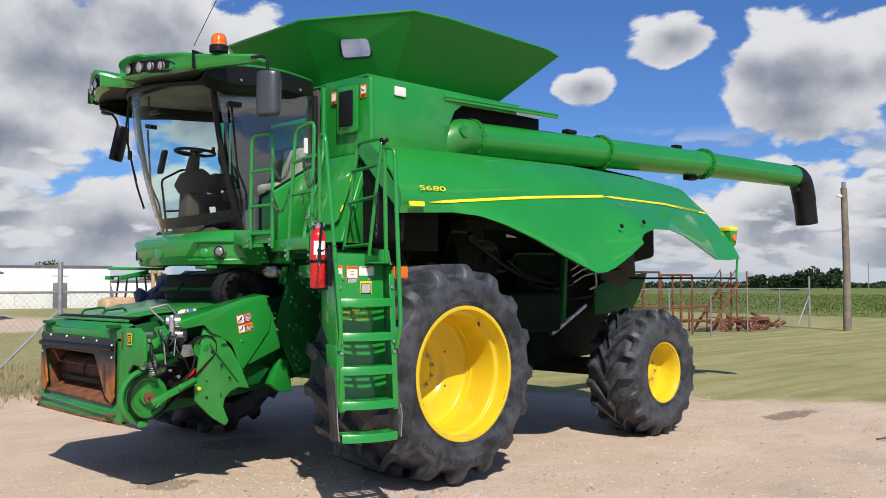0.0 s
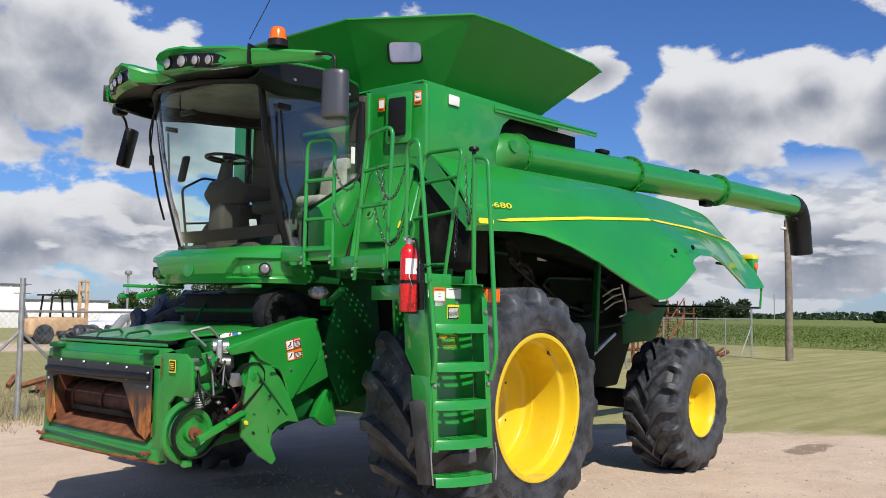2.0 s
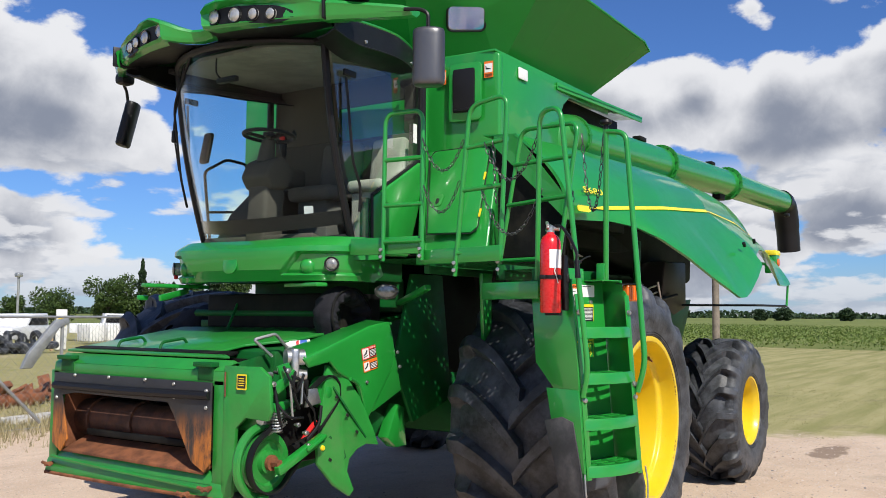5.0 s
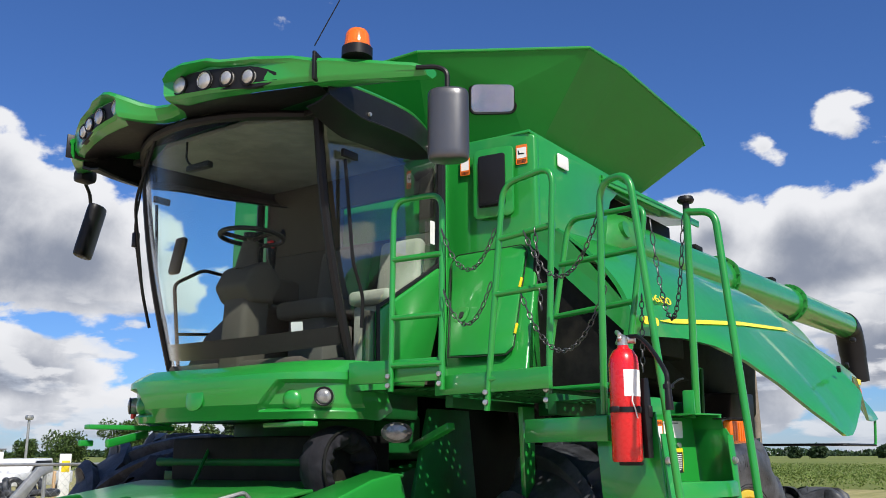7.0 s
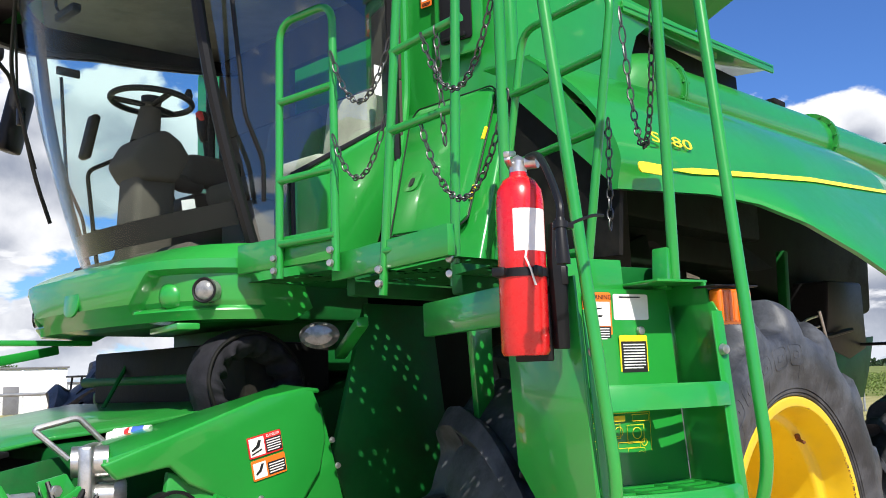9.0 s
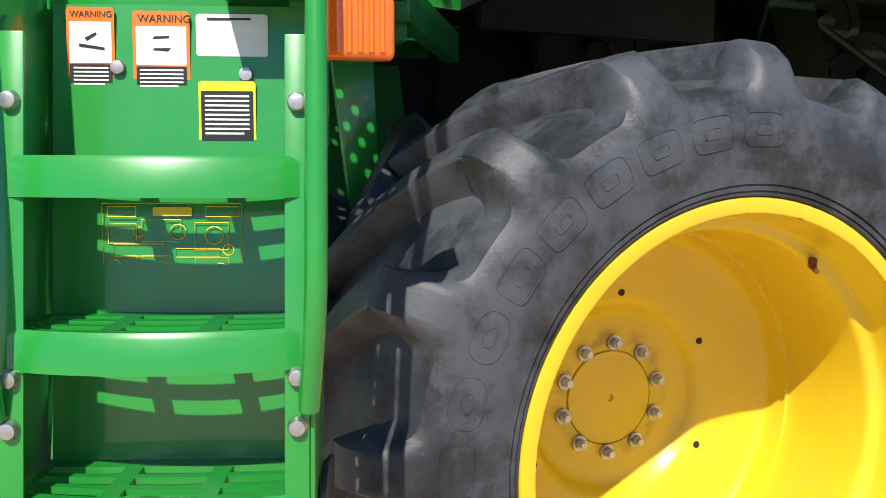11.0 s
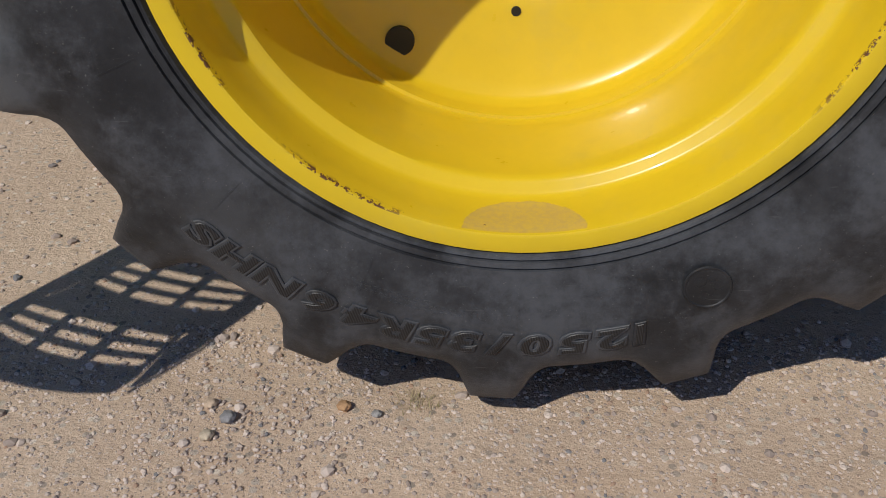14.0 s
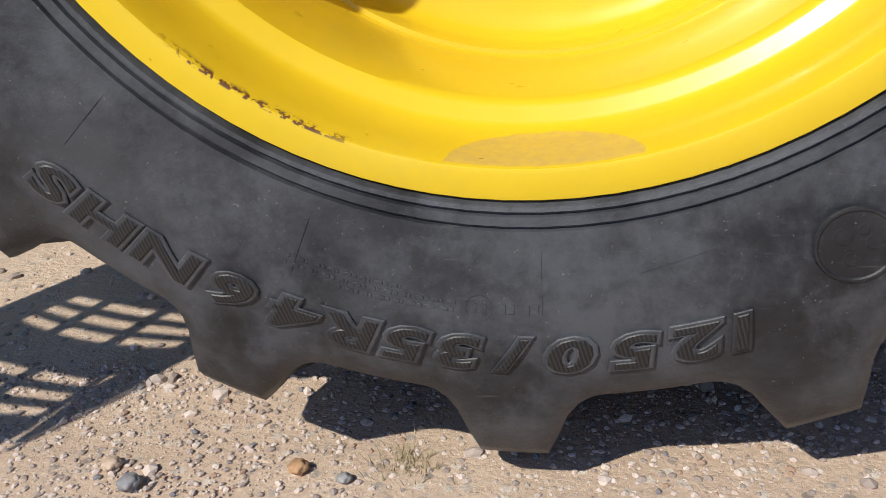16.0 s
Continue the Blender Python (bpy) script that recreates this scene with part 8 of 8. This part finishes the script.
def white_shed(at, turn, wd, dp, ht, seams, name="long_white_shed", words="long low white sheet-metal shed with a grey roof edge", gable=0.0):
    ob = thing(name, words, "shed", at=at)
    ob.rotation_euler = (0, 0, turn)
    if gable:
        part("wall", prism([(-wd / 2, -dp / 2, 0), (wd / 2, -dp / 2, 0), (wd / 2, -dp / 2, ht), (0, -dp / 2, ht + gable), (-wd / 2, -dp / 2, ht)], (0, dp, 0), 0.01), WHITE_WALL, ob)
        for s in (-1, 1):
            part("roof", prism([(0, -dp / 2 - 0.2, ht + gable + 0.03), (s * (wd / 2 + 0.2), -dp / 2 - 0.2, ht - 0.05), (s * (wd / 2 + 0.2), dp / 2 + 0.2, ht - 0.05), (0, dp / 2 + 0.2, ht + gable + 0.03)], (0, 0, 0.08), 0.01), ROOF, ob)
    else:
        part("wall", block((0, 0, ht / 2), (wd, dp, ht), bevel=0.02), WHITE_WALL, ob)
        part("roof", block((0, 0, ht + 0.06), (wd + 0.3, dp + 0.3, 0.14), bevel=0.02), ROOF, ob)
    for i in range(seams):
        part("wall_rib", block((-wd / 2 + wd * (i + 0.5) / seams, -dp / 2 - 0.03, ht / 2), (0.10, 0.06, ht - 0.1), bevel=0.01), WHITE_WALL, ob)
    return ob


sh1 = white_shed((15.0, 76.0, 0), radians(-18), 30.0, 8.0, 3.5, 14)
part("door", block((11.0, -4.05, 1.1), (1.1, 0.08, 2.1), bevel=0.01), ROOF, sh1)
white_shed((33.0, 73.0, 0), radians(-22), 9.0, 5.0, 2.3, 4, "white_trailer", "white box trailer standing beside the long shed")
sh2 = white_shed((9.5, 47.0, 0), radians(-12), 4.6, 5.0, 2.6, 5, "white_gable_shed", "small white gabled shed with a dark door", 0.7)
part("door", block((-1.4, -2.54, 1.0), (0.95, 0.06, 2.0), bevel=0.01), ROOF, sh2)


def pickup(at, turn):
    ob = thing("pickup_truck", "white pickup truck parked in the yard beyond the fence", "truck", at=at)
    ob.rotation_euler = (0, 0, turn)
    prof = [(-2.7, 0.45), (-2.75, 0.75), (-2.65, 1.02), (-1.45, 1.12), (-0.95, 1.72), (0.6, 1.75), (0.72, 1.12), (2.7, 1.10), (2.72, 0.5), (1.9, 0.42), (1.75, 0.68), (1.3, 0.68), (1.15, 0.42), (-1.3, 0.42), (-1.45, 0.68), (-2.0, 0.68), (-2.15, 0.42)]
    part("body", prism([(x, -0.95, z) for x, z in prof], (0, 1.9, 0), 0.05, 3), CAR_WHITE, ob)
    for s in (-1, 1):
        part("side_window", prism([(-1.25, s * 0.96, 1.15), (-0.88, s * 0.96, 1.62), (0.50, s * 0.96, 1.64), (0.58, s * 0.96, 1.15)], (0, s * 0.012, 0), 0.01), BLACK, ob)
        for x in (-1.72, 1.52):
            wh = part("wheel", lathe([(0, 0.0), (0.2, 0.0), (0.22, -0.01), (0.36, -0.01), (0.38, 0.03), (0.38, 0.2), (0.36, 0.24), (0.0, 0.24)], (x, -0.99 if s < 0 else 0.75, 0.38), 24), RUBBER, ob)
            part("hub", lathe([(0, -0.02), (0.12, -0.02), (0.19, 0.0)], (x, -1.0 if s < 0 else 0.99, 0.38), 16), STEEL, wh)
    part("bumper", block((-2.78, 0, 0.55), (0.14, 1.8, 0.2), bevel=0.03), STEEL, ob)
    return ob


pickup((20.8, 39.5, 0), radians(28))
pickup((31.0, 46.0, 0), radians(150))

tyre_mat = RUBBER
one = thing("old_tyre", "worn black tyre on a pile in the yard", "tyre", "old tyres in the yard", at=(15.2, 32.2, 0.15))
part("casing", moved(lathe([(0.22, -0.10), (0.25, -0.12), (0.36, -0.115), (0.41, -0.07), (0.42, 0.0), (0.41, 0.07), (0.36, 0.115), (0.25, 0.12), (0.22, 0.10)], (0, 0, 0), 28, True), pose(0, 0, 0, 90)), tyre_mat, one)
for i in range(26):
    x, y = 14.1 + (i % 9) * 0.40 + rng.uniform(-0.15, 0.15), 32.2 + (i // 9) * 0.7 + rng.uniform(-0.2, 0.2)
    up = rng.choice((0, 1, 2))
    copy_thing(one, pose(x, y, 0.12 + 0.235 * up if rng.random() < 0.8 else 0.42, rng.choice((0, 0, 80)), rng.uniform(-12, 12), rng.uniform(0, 180)))
rig = thing("tan_forklift", "faded tan forklift with a tall mast", "forklift", at=(15.3, 36.6, 0))
part("chassis", block((0, 0, 0.85), (2.4, 1.3, 0.9), bevel=0.12, segments=3), TAN, rig)
part("counterweight", block((-1.3, 0, 0.8), (0.6, 1.2, 0.9), bevel=0.2, segments=3), TAN, rig)
for y in (-0.35, 0.35):
    part("mast", block((1.35, y, 1.6), (0.16, 0.14, 3.1), bevel=0.02), TAN, rig)
    for x in (-0.6, 0.6):
        part("roof_post", bar((x, y * 1.5, 1.2), (x * 0.8, y * 1.4, 2.35), 0.05, 6), BLACK, rig)
for z in (0.8, 1.7, 2.6, 3.1):
    part("mast_bar", block((1.35, 0, z), (0.10, 0.9, 0.12), bevel=0.01), TAN, rig)
part("roof", block((0, 0, 2.38), (1.5, 1.2, 0.08), bevel=0.02), BLACK, rig)
for x in (-0.9, 0.9):
    for y in (-0.75, 0.52):
        part("wheel", lathe([(0, 0), (0.3, 0), (0.45, 0.02), (0.48, 0.06), (0.48, 0.2), (0.3, 0.24), (0, 0.24)], (x, y, 0.48), 20), RUBBER, rig)
sign = thing("white_marker_board", "white upright marker board with a yellow patch", "board", at=(19.3, 34.0, 0))
part("board", block((0, 0, 1.0), (0.55, 0.10, 1.9), bevel=0.02), WHITE, sign)
part("patch", block((0, -0.056, 1.4), (0.4, 0.012, 0.5), bevel=0.002), LABEL_YELLOW, sign)
part("post", block((-0.45, 0.05, 0.6), (0.12, 0.12, 1.2), bevel=0.02), TAN, sign)
duct = thing("grey_loading_chute", "bent grey sheet-metal chute standing behind the fence", "chute", at=(3.9, 11.2, 0))
part("trough", prism([(-0.50, 0, 0.75), (-0.28, 0, 0.75), (0.28, 0, 1.52), (0.50, 0, 1.60), (0.48, 0, 1.72), (0.20, 0, 1.68), (-0.36, 0, 1.05)], (0, 0.10, 0), 0.02), GALV, duct)
part("prop", bar((0.36, 0.05, 0), (0.36, 0.05, 1.60), 0.035, 8), GALV, duct)
tank = thing("water_tote", "white caged plastic tote in the yard", "tote", "totes in the yard", at=(27.0, 41.0, 0))
part("bottle", block((0, 0, 0.65), (1.0, 1.2, 1.0), bevel=0.08, segments=3), WHITE, tank)
for i in range(6):
    part("cage_bar", bar((-0.53, -0.6 + 0.24 * i, 0.1), (-0.53, -0.6 + 0.24 * i, 1.2), 0.012, 5), GALV, tank)
    part("cage_bar", bar((-0.5 + 0.2 * i, -0.63, 0.1), (-0.5 + 0.2 * i, -0.63, 1.2), 0.012, 5), GALV, tank)
for x, y in ((28.6, 41.8), (30.0, 42.4), (25.4, 40.4)):
    copy_thing(tank, pose(x, y, 0, 0, 0, rng.uniform(-10, 10)))
yl = thing("yard_light", "thin grey yard light on a tall post", "lamp post", at=(34.0, 62.0, 0))
part("post", bar((0, 0, 0), (0, 0, 4.6), 0.10, 8), GALV, yl)
part("head", block((0, 0, 4.7), (0.5, 0.5, 0.35), bevel=0.1), GALV, yl)

# ---- plants ----


def leaf_material(name, dark, light):
    m = bpy.data.materials.new(name)
    m.use_nodes = True
    n = Nodes(m.node_tree)
    b = m.node_tree.nodes["Principled BSDF"]
    r = n.add("ShaderNodeNewGeometry").outputs["Random Per Island"]
    n.put(b.inputs["Base Color"], n.mix(r, dark, light))
    b.inputs["Roughness"].default_value = 0.6
    b.inputs["Specular IOR Level"].default_value = 0.25
    return m


LEAF = leaf_material("tree_leaf", (0.020, 0.042, 0.010), (0.070, 0.115, 0.025))
LEAF_DARK = leaf_material("conifer_leaf", (0.010, 0.026, 0.010), (0.032, 0.060, 0.020))
CROP_LEAF = leaf_material("crop_leaf", (0.070, 0.118, 0.020), (0.150, 0.200, 0.046))
BLADE = leaf_material("grass_blade", (0.20, 0.20, 0.075), (0.36, 0.32, 0.145))
STRAW_BLADE = leaf_material("dry_blade", (0.24, 0.20, 0.10), (0.40, 0.34, 0.19))
BARK = material("tree_bark", (0.09, 0.07, 0.05), 0.9, vary=0.3, scale=4.0, bump=0.4, bump_scale=14)


def leaves(points, size, r):
    verts, faces = [], []
    for p in points:
        a = Vector((r.gauss(0, 1), r.gauss(0, 1), r.gauss(0, 1))).normalized()
        b = a.orthogonal().normalized()
        b = Matrix.Rotation(r.uniform(0, 6.28), 3, a) @ b
        c = a.cross(b)
        s = size * r.uniform(0.6, 1.3)
        k = len(verts)
        verts += [p - b * s, p + c * s * 0.55, p + b * s, p - c * s * 0.55]
        faces.append((k, k + 1, k + 2, k + 3))
    return verts, faces


def leafy(name, points, size, mat, parent, r):
    v, f = leaves(points, size, r)
    me = bpy.data.meshes.new(name)
    me.from_pydata(v, [], f)
    me.materials.append(mat)
    ob = new(name, me)
    ob.parent = parent
    return ob


def tree(at, height, spread, seed, conifer=False, leaf=0.17, count=4200):
    r = random.Random(seed)
    ob = thing("conifer_tree" if conifer else "broadleaf_tree", "dark pointed conifer beyond the yard" if conifer else "rounded green broadleaf tree beyond the yard", "tree", "trees beyond the yard", at=at)
    trunk = [tube([(0, 0, -0.2), (0.05, 0, height * 0.4), (0, 0.05, height * 0.85)], [0.04 * height * 0.5, 0.03 * height * 0.5, 0.01], 8)]
    lobes = []
    for i in range(9 if not conifer else 0):
        a, z = r.uniform(0, 6.28), height * r.uniform(0.32, 0.85)
        d = spread * r.uniform(0.25, 0.65)
        p = Vector((d * math.cos(a), d * math.sin(a), z))
        trunk.append(tube([(0, 0, z * 0.6), p], [0.05, 0.015], 5))
        lobes.append((p, spread * r.uniform(0.32, 0.5)))
    part("trunk", join(*trunk), BARK, ob)
    pts = []
    while len(pts) < count:
        if conifer:
            t = r.random() ** 1.4
            rad = spread * (1 - t) ** 0.8 * (0.75 + 0.25 * math.sin(t * 34)) * math.sqrt(r.uniform(0.25, 1))
            a = r.uniform(0, 6.28)
            pts.append(Vector((rad * math.cos(a), rad * math.sin(a), height * (0.06 + 0.94 * t) - 0.15 * rad)))
        else:
            c, q = r.choice(lobes)
            d = Vector((r.gauss(0, 1), r.gauss(0, 1), r.gauss(0, 0.85))).normalized() * q * r.uniform(0.6, 1.08)
            pts.append(c + d)
    leafy("crown", pts, leaf, LEAF_DARK if conifer or leaf > 0.5 else LEAF, ob, r)
    return ob


def along_ray(dx, dy, dist):
    return (-6.5 + dx * dist, -5.5 + dy * dist, 0)


for dx, dy, dist, h, s, con in ((0.542, 0.840, 125, 4.4, 3.6, False), (0.508, 0.862, 130, 3.6, 2.2, False), (0.586, 0.810, 118, 6.0, 2.8, False), (0.600, 0.800, 121, 6.6, 2.6, False), (0.612, 0.790, 122, 8.6, 1.7, True),
                                (0.625, 0.780, 118, 6.4, 2.6, False), (0.637, 0.771, 119, 5.6, 1.8, True), (0.660, 0.752, 116, 6.0, 2.4, False), (0.668, 0.744, 117, 9.4, 2.2, True), (0.680, 0.733, 120, 6.8, 2.8, False), (0.46, 0.888, 150, 4.0, 3.0, False),
                                (0.30, 0.95, 140, 6.0, 4.0, False), (0.36, 0.93, 135, 5.2, 3.4, False)):
    tree(along_ray(dx, dy, dist), h, s, int(dist * 10 + h * 7), con)

# trees on the far side of the field
for i, (dx, dy, h, s) in enumerate(((0.905, 0.425, 8.0, 6.5), (0.912, 0.410, 9.5, 8.0), (0.919, 0.395, 13.5, 9.5), (0.926, 0.380, 13.0, 8.5), (0.898, 0.440, 9.0, 5.5), (0.973, 0.231, 8.0, 6.0), (0.968, 0.251, 6.5, 4.0), (0.985, 0.17, 7.0, 5.0))):
    t = tree(along_ray(dx, dy, 430), h * 0.66, s * 0.85, 70 + i, False, 0.75, 1300)
    tagged(t, "large dark tree on the far side of the field")
r = random.Random(11)
pts = []
for i in range(26000):
    a = radians(r.uniform(-30, 120))
    d = r.uniform(880, 1000)
    h = 5.5 + 3.0 * noise.noise((a * 22, 0.3, 0)) + 2.0 * noise.noise((a * 75, 4.3, 0))
    pts.append(Vector((d * math.cos(a), d * math.sin(a), max(0.5, h) * r.random() ** 1.3)))
v, f = leaves(pts, 2.1, r)
me = bpy.data.meshes.new("distant_woods")
me.from_pydata(v, [], f)
me.materials.append(LEAF_DARK)
tagged(new("distant_woods", me), "low dark line of woods on the horizon", "woods", kind="stuff")
mast = solid("radio_mast", bar((470, 170, 0), (470, 170, 14), 0.22, 6), GALV, "thin mast far across the field", "mast")

# the bean field
verts, faces = [], []
r = random.Random(3)
pts = []
for i in range(90000):
    u = r.random() ** 1.6
    y = r.uniform(-40, 70)
    x = 46.5 + 0.25 * (y - 4) + u * 75
    row = round(y / 0.76) * 0.76
    pts.append(Vector((x, row + r.gauss(0, 0.16), (0.75 + 0.12 * noise.noise((x * 0.3, y * 0.3, 0))) * r.random() ** 0.5)))
v, f = leaves(pts, 0.075, r)
me = bpy.data.meshes.new("bean_field")
me.from_pydata(v, [], f)
me.materials.append(CROP_LEAF)
tagged(new("bean_field", me), "dense rows of green bean plants", "crop field", kind="stuff")


def blades(name, spots, height, width, mat, words):
    r = random.Random(len(spots))
    verts, faces = [], []
    for x, y, s in spots:
        for q in range(3):
            a = r.uniform(0, 6.28)
            lean = Vector((math.cos(a), math.sin(a), 0)) * height * s * r.uniform(0.2, 0.7)
            side = Vector((-math.sin(a), math.cos(a), 0)) * width
            p = Vector((x + r.gauss(0, 0.02), y + r.gauss(0, 0.02), ground_height(x, y) - 0.005))
            k = len(verts)
            verts += [p - side, p + side, p + lean + Vector((0, 0, height * s * r.uniform(0.6, 1.1)))]
            faces.append((k, k + 1, k + 2))
    me = bpy.data.meshes.new(name)
    me.from_pydata(verts, [], faces)
    me.materials.append(mat)
    return tagged(new(name, me), words, "grass", kind="stuff")


r = random.Random(8)
spots = []
while len(spots) < 16000:
    x, y = 5 + 26 * r.random() ** 1.3, r.uniform(-9, 9)
    if 0.864 * x + 0.504 * y > 6.6 + 1.5 * noise.noise((x * 0.8, y * 0.8, 0)):
        spots.append((x, y, r.uniform(0.5, 1.1)))
blades("lawn_grass", spots, 0.035, 0.004, BLADE, "short mown grass, partly dry")
spots = [(r.uniform(-9, 10), r.gauss(8.0, 0.7), r.uniform(0.4, 1.3)) for i in range(3500)] + [(r.uniform(-6, 10), r.uniform(8, 14), r.uniform(0.4, 1.0)) for i in range(6000)]
blades("dry_grass", spots, 0.22, 0.006, STRAW_BLADE, "dry straw-coloured grass along the fence")
spots = [(-0.195 + r.gauss(0, 0.018), -2.485 + r.gauss(0, 0.012), r.uniform(0.35, 0.8)) for i in range(60)] + [(6.2 + r.gauss(0, 0.2), -3.9 + r.gauss(0, 0.06), r.uniform(0.5, 1.2)) for i in range(60)]
blades("weed_tuft", spots, 0.035, 0.0016, STRAW_BLADE, "small dry weed tufts in the gravel")

# ---- loose stones ----
unit = bmesh.new()
bmesh.ops.create_icosphere(unit, subdivisions=1, radius=1.0)
base = np.array([v.co[:] for v in unit.verts])
tris = [[v.index for v in f.verts] for f in unit.faces]
unit.free()
nr = np.random.RandomState(4)
verts, faces = [], []


def stones(count, x0, x1, y0, y1, lo, hi):
    for i in range(count):
        x, y = nr.uniform(x0, x1), nr.uniform(y0, y1)
        s = lo + (hi - lo) * nr.rand() ** 4
        v = base * (1 + 0.35 * (nr.rand(12, 1) - 0.5)) * np.array([1, nr.uniform(0.6, 1.0), nr.uniform(0.45, 0.75)]) * s
        a = nr.uniform(0, 6.28)
        v = v @ np.array([[math.cos(a), -math.sin(a), 0], [math.sin(a), math.cos(a), 0], [0, 0, 1]])
        k = len(verts)
        verts.extend((v + np.array([x, y, ground_height(x, y) + s * 0.15])).tolist())
        faces.extend([[k + q for q in t] for t in tris])


stones(26000, -1.7, 1.4, -3.1, -2.2, 0.0018, 0.0078)
stones(3500, -3.2, 1.0, -2.4, 1.5, 0.003, 0.013)
stones(11000, -4.5, 8.5, -6.5, 0.0, 0.004, 0.018)


def stone_material():
    m = bpy.data.materials.new("loose_stone")
    m.use_nodes = True
    n = Nodes(m.node_tree)
    b = m.node_tree.nodes["Principled BSDF"]
    q = n.add("ShaderNodeNewGeometry").outputs["Random Per Island"]
    c = n.mix(n.ramp(q, 0.0, 0.8), (0.31, 0.25, 0.215), (0.62, 0.52, 0.455))
    c = n.mix(n.ramp(q, 0.90, 0.94), c, (0.38, 0.255, 0.18))
    c = n.mix(n.ramp(q, 0.97, 0.98), c, (0.20, 0.195, 0.20))
    n.put(b.inputs["Base Color"], c)
    b.inputs["Roughness"].default_value = 0.9
    return m


me = bpy.data.meshes.new("loose_stones")
me.from_pydata(verts, [], faces)
me.materials.append(stone_material())
tagged(new("loose_stones", me), "loose pale gravel stones scattered over the yard", "gravel", kind="stuff")


def pebble(at, s, col, words):
    bm = bmesh.new()
    bmesh.ops.create_icosphere(bm, subdivisions=3, radius=s)
    for v in bm.verts:
        v.co *= 1 + 0.5 * noise.noise(v.co * (1.9 / s) + Vector(at)) + 0.15 * noise.noise(v.co * (6.0 / s) + Vector(at))
        v.co.z *= 0.7
    ob = solid("stone", bm, material("stone_" + words.split()[0], col, 0.85, vary=0.2, scale=40, bump=0.2), words, "stone", "larger stones by the wheel", angle=80)
    ob.location = at


pebble((-0.352, -2.50, 0.009), 0.014, (0.42, 0.25, 0.13), "brown rounded stone on the gravel")
pebble((-0.590, -2.545, 0.010), 0.016, (0.24, 0.235, 0.24), "grey rounded stone on the gravel")
pebble((-0.64, -2.50, 0.008), 0.014, (0.50, 0.38, 0.28), "pale rounded stone on the gravel")
pebble((-0.62, -2.60, 0.008), 0.014, (0.48, 0.40, 0.30), "tan rounded stone on the gravel")
pebble((-0.28, -2.52, 0.006), 0.010, (0.30, 0.29, 0.28), "small grey stone on the gravel")
twig = solid("fallen_twig", tube(curved([(5.4, -4.25, 0.02), (5.75, -4.5, 0.05), (6.2, -4.75, 0.02)], 5), 0.012, 6), BARK, "thin dark twig lying on the gravel", "twig")
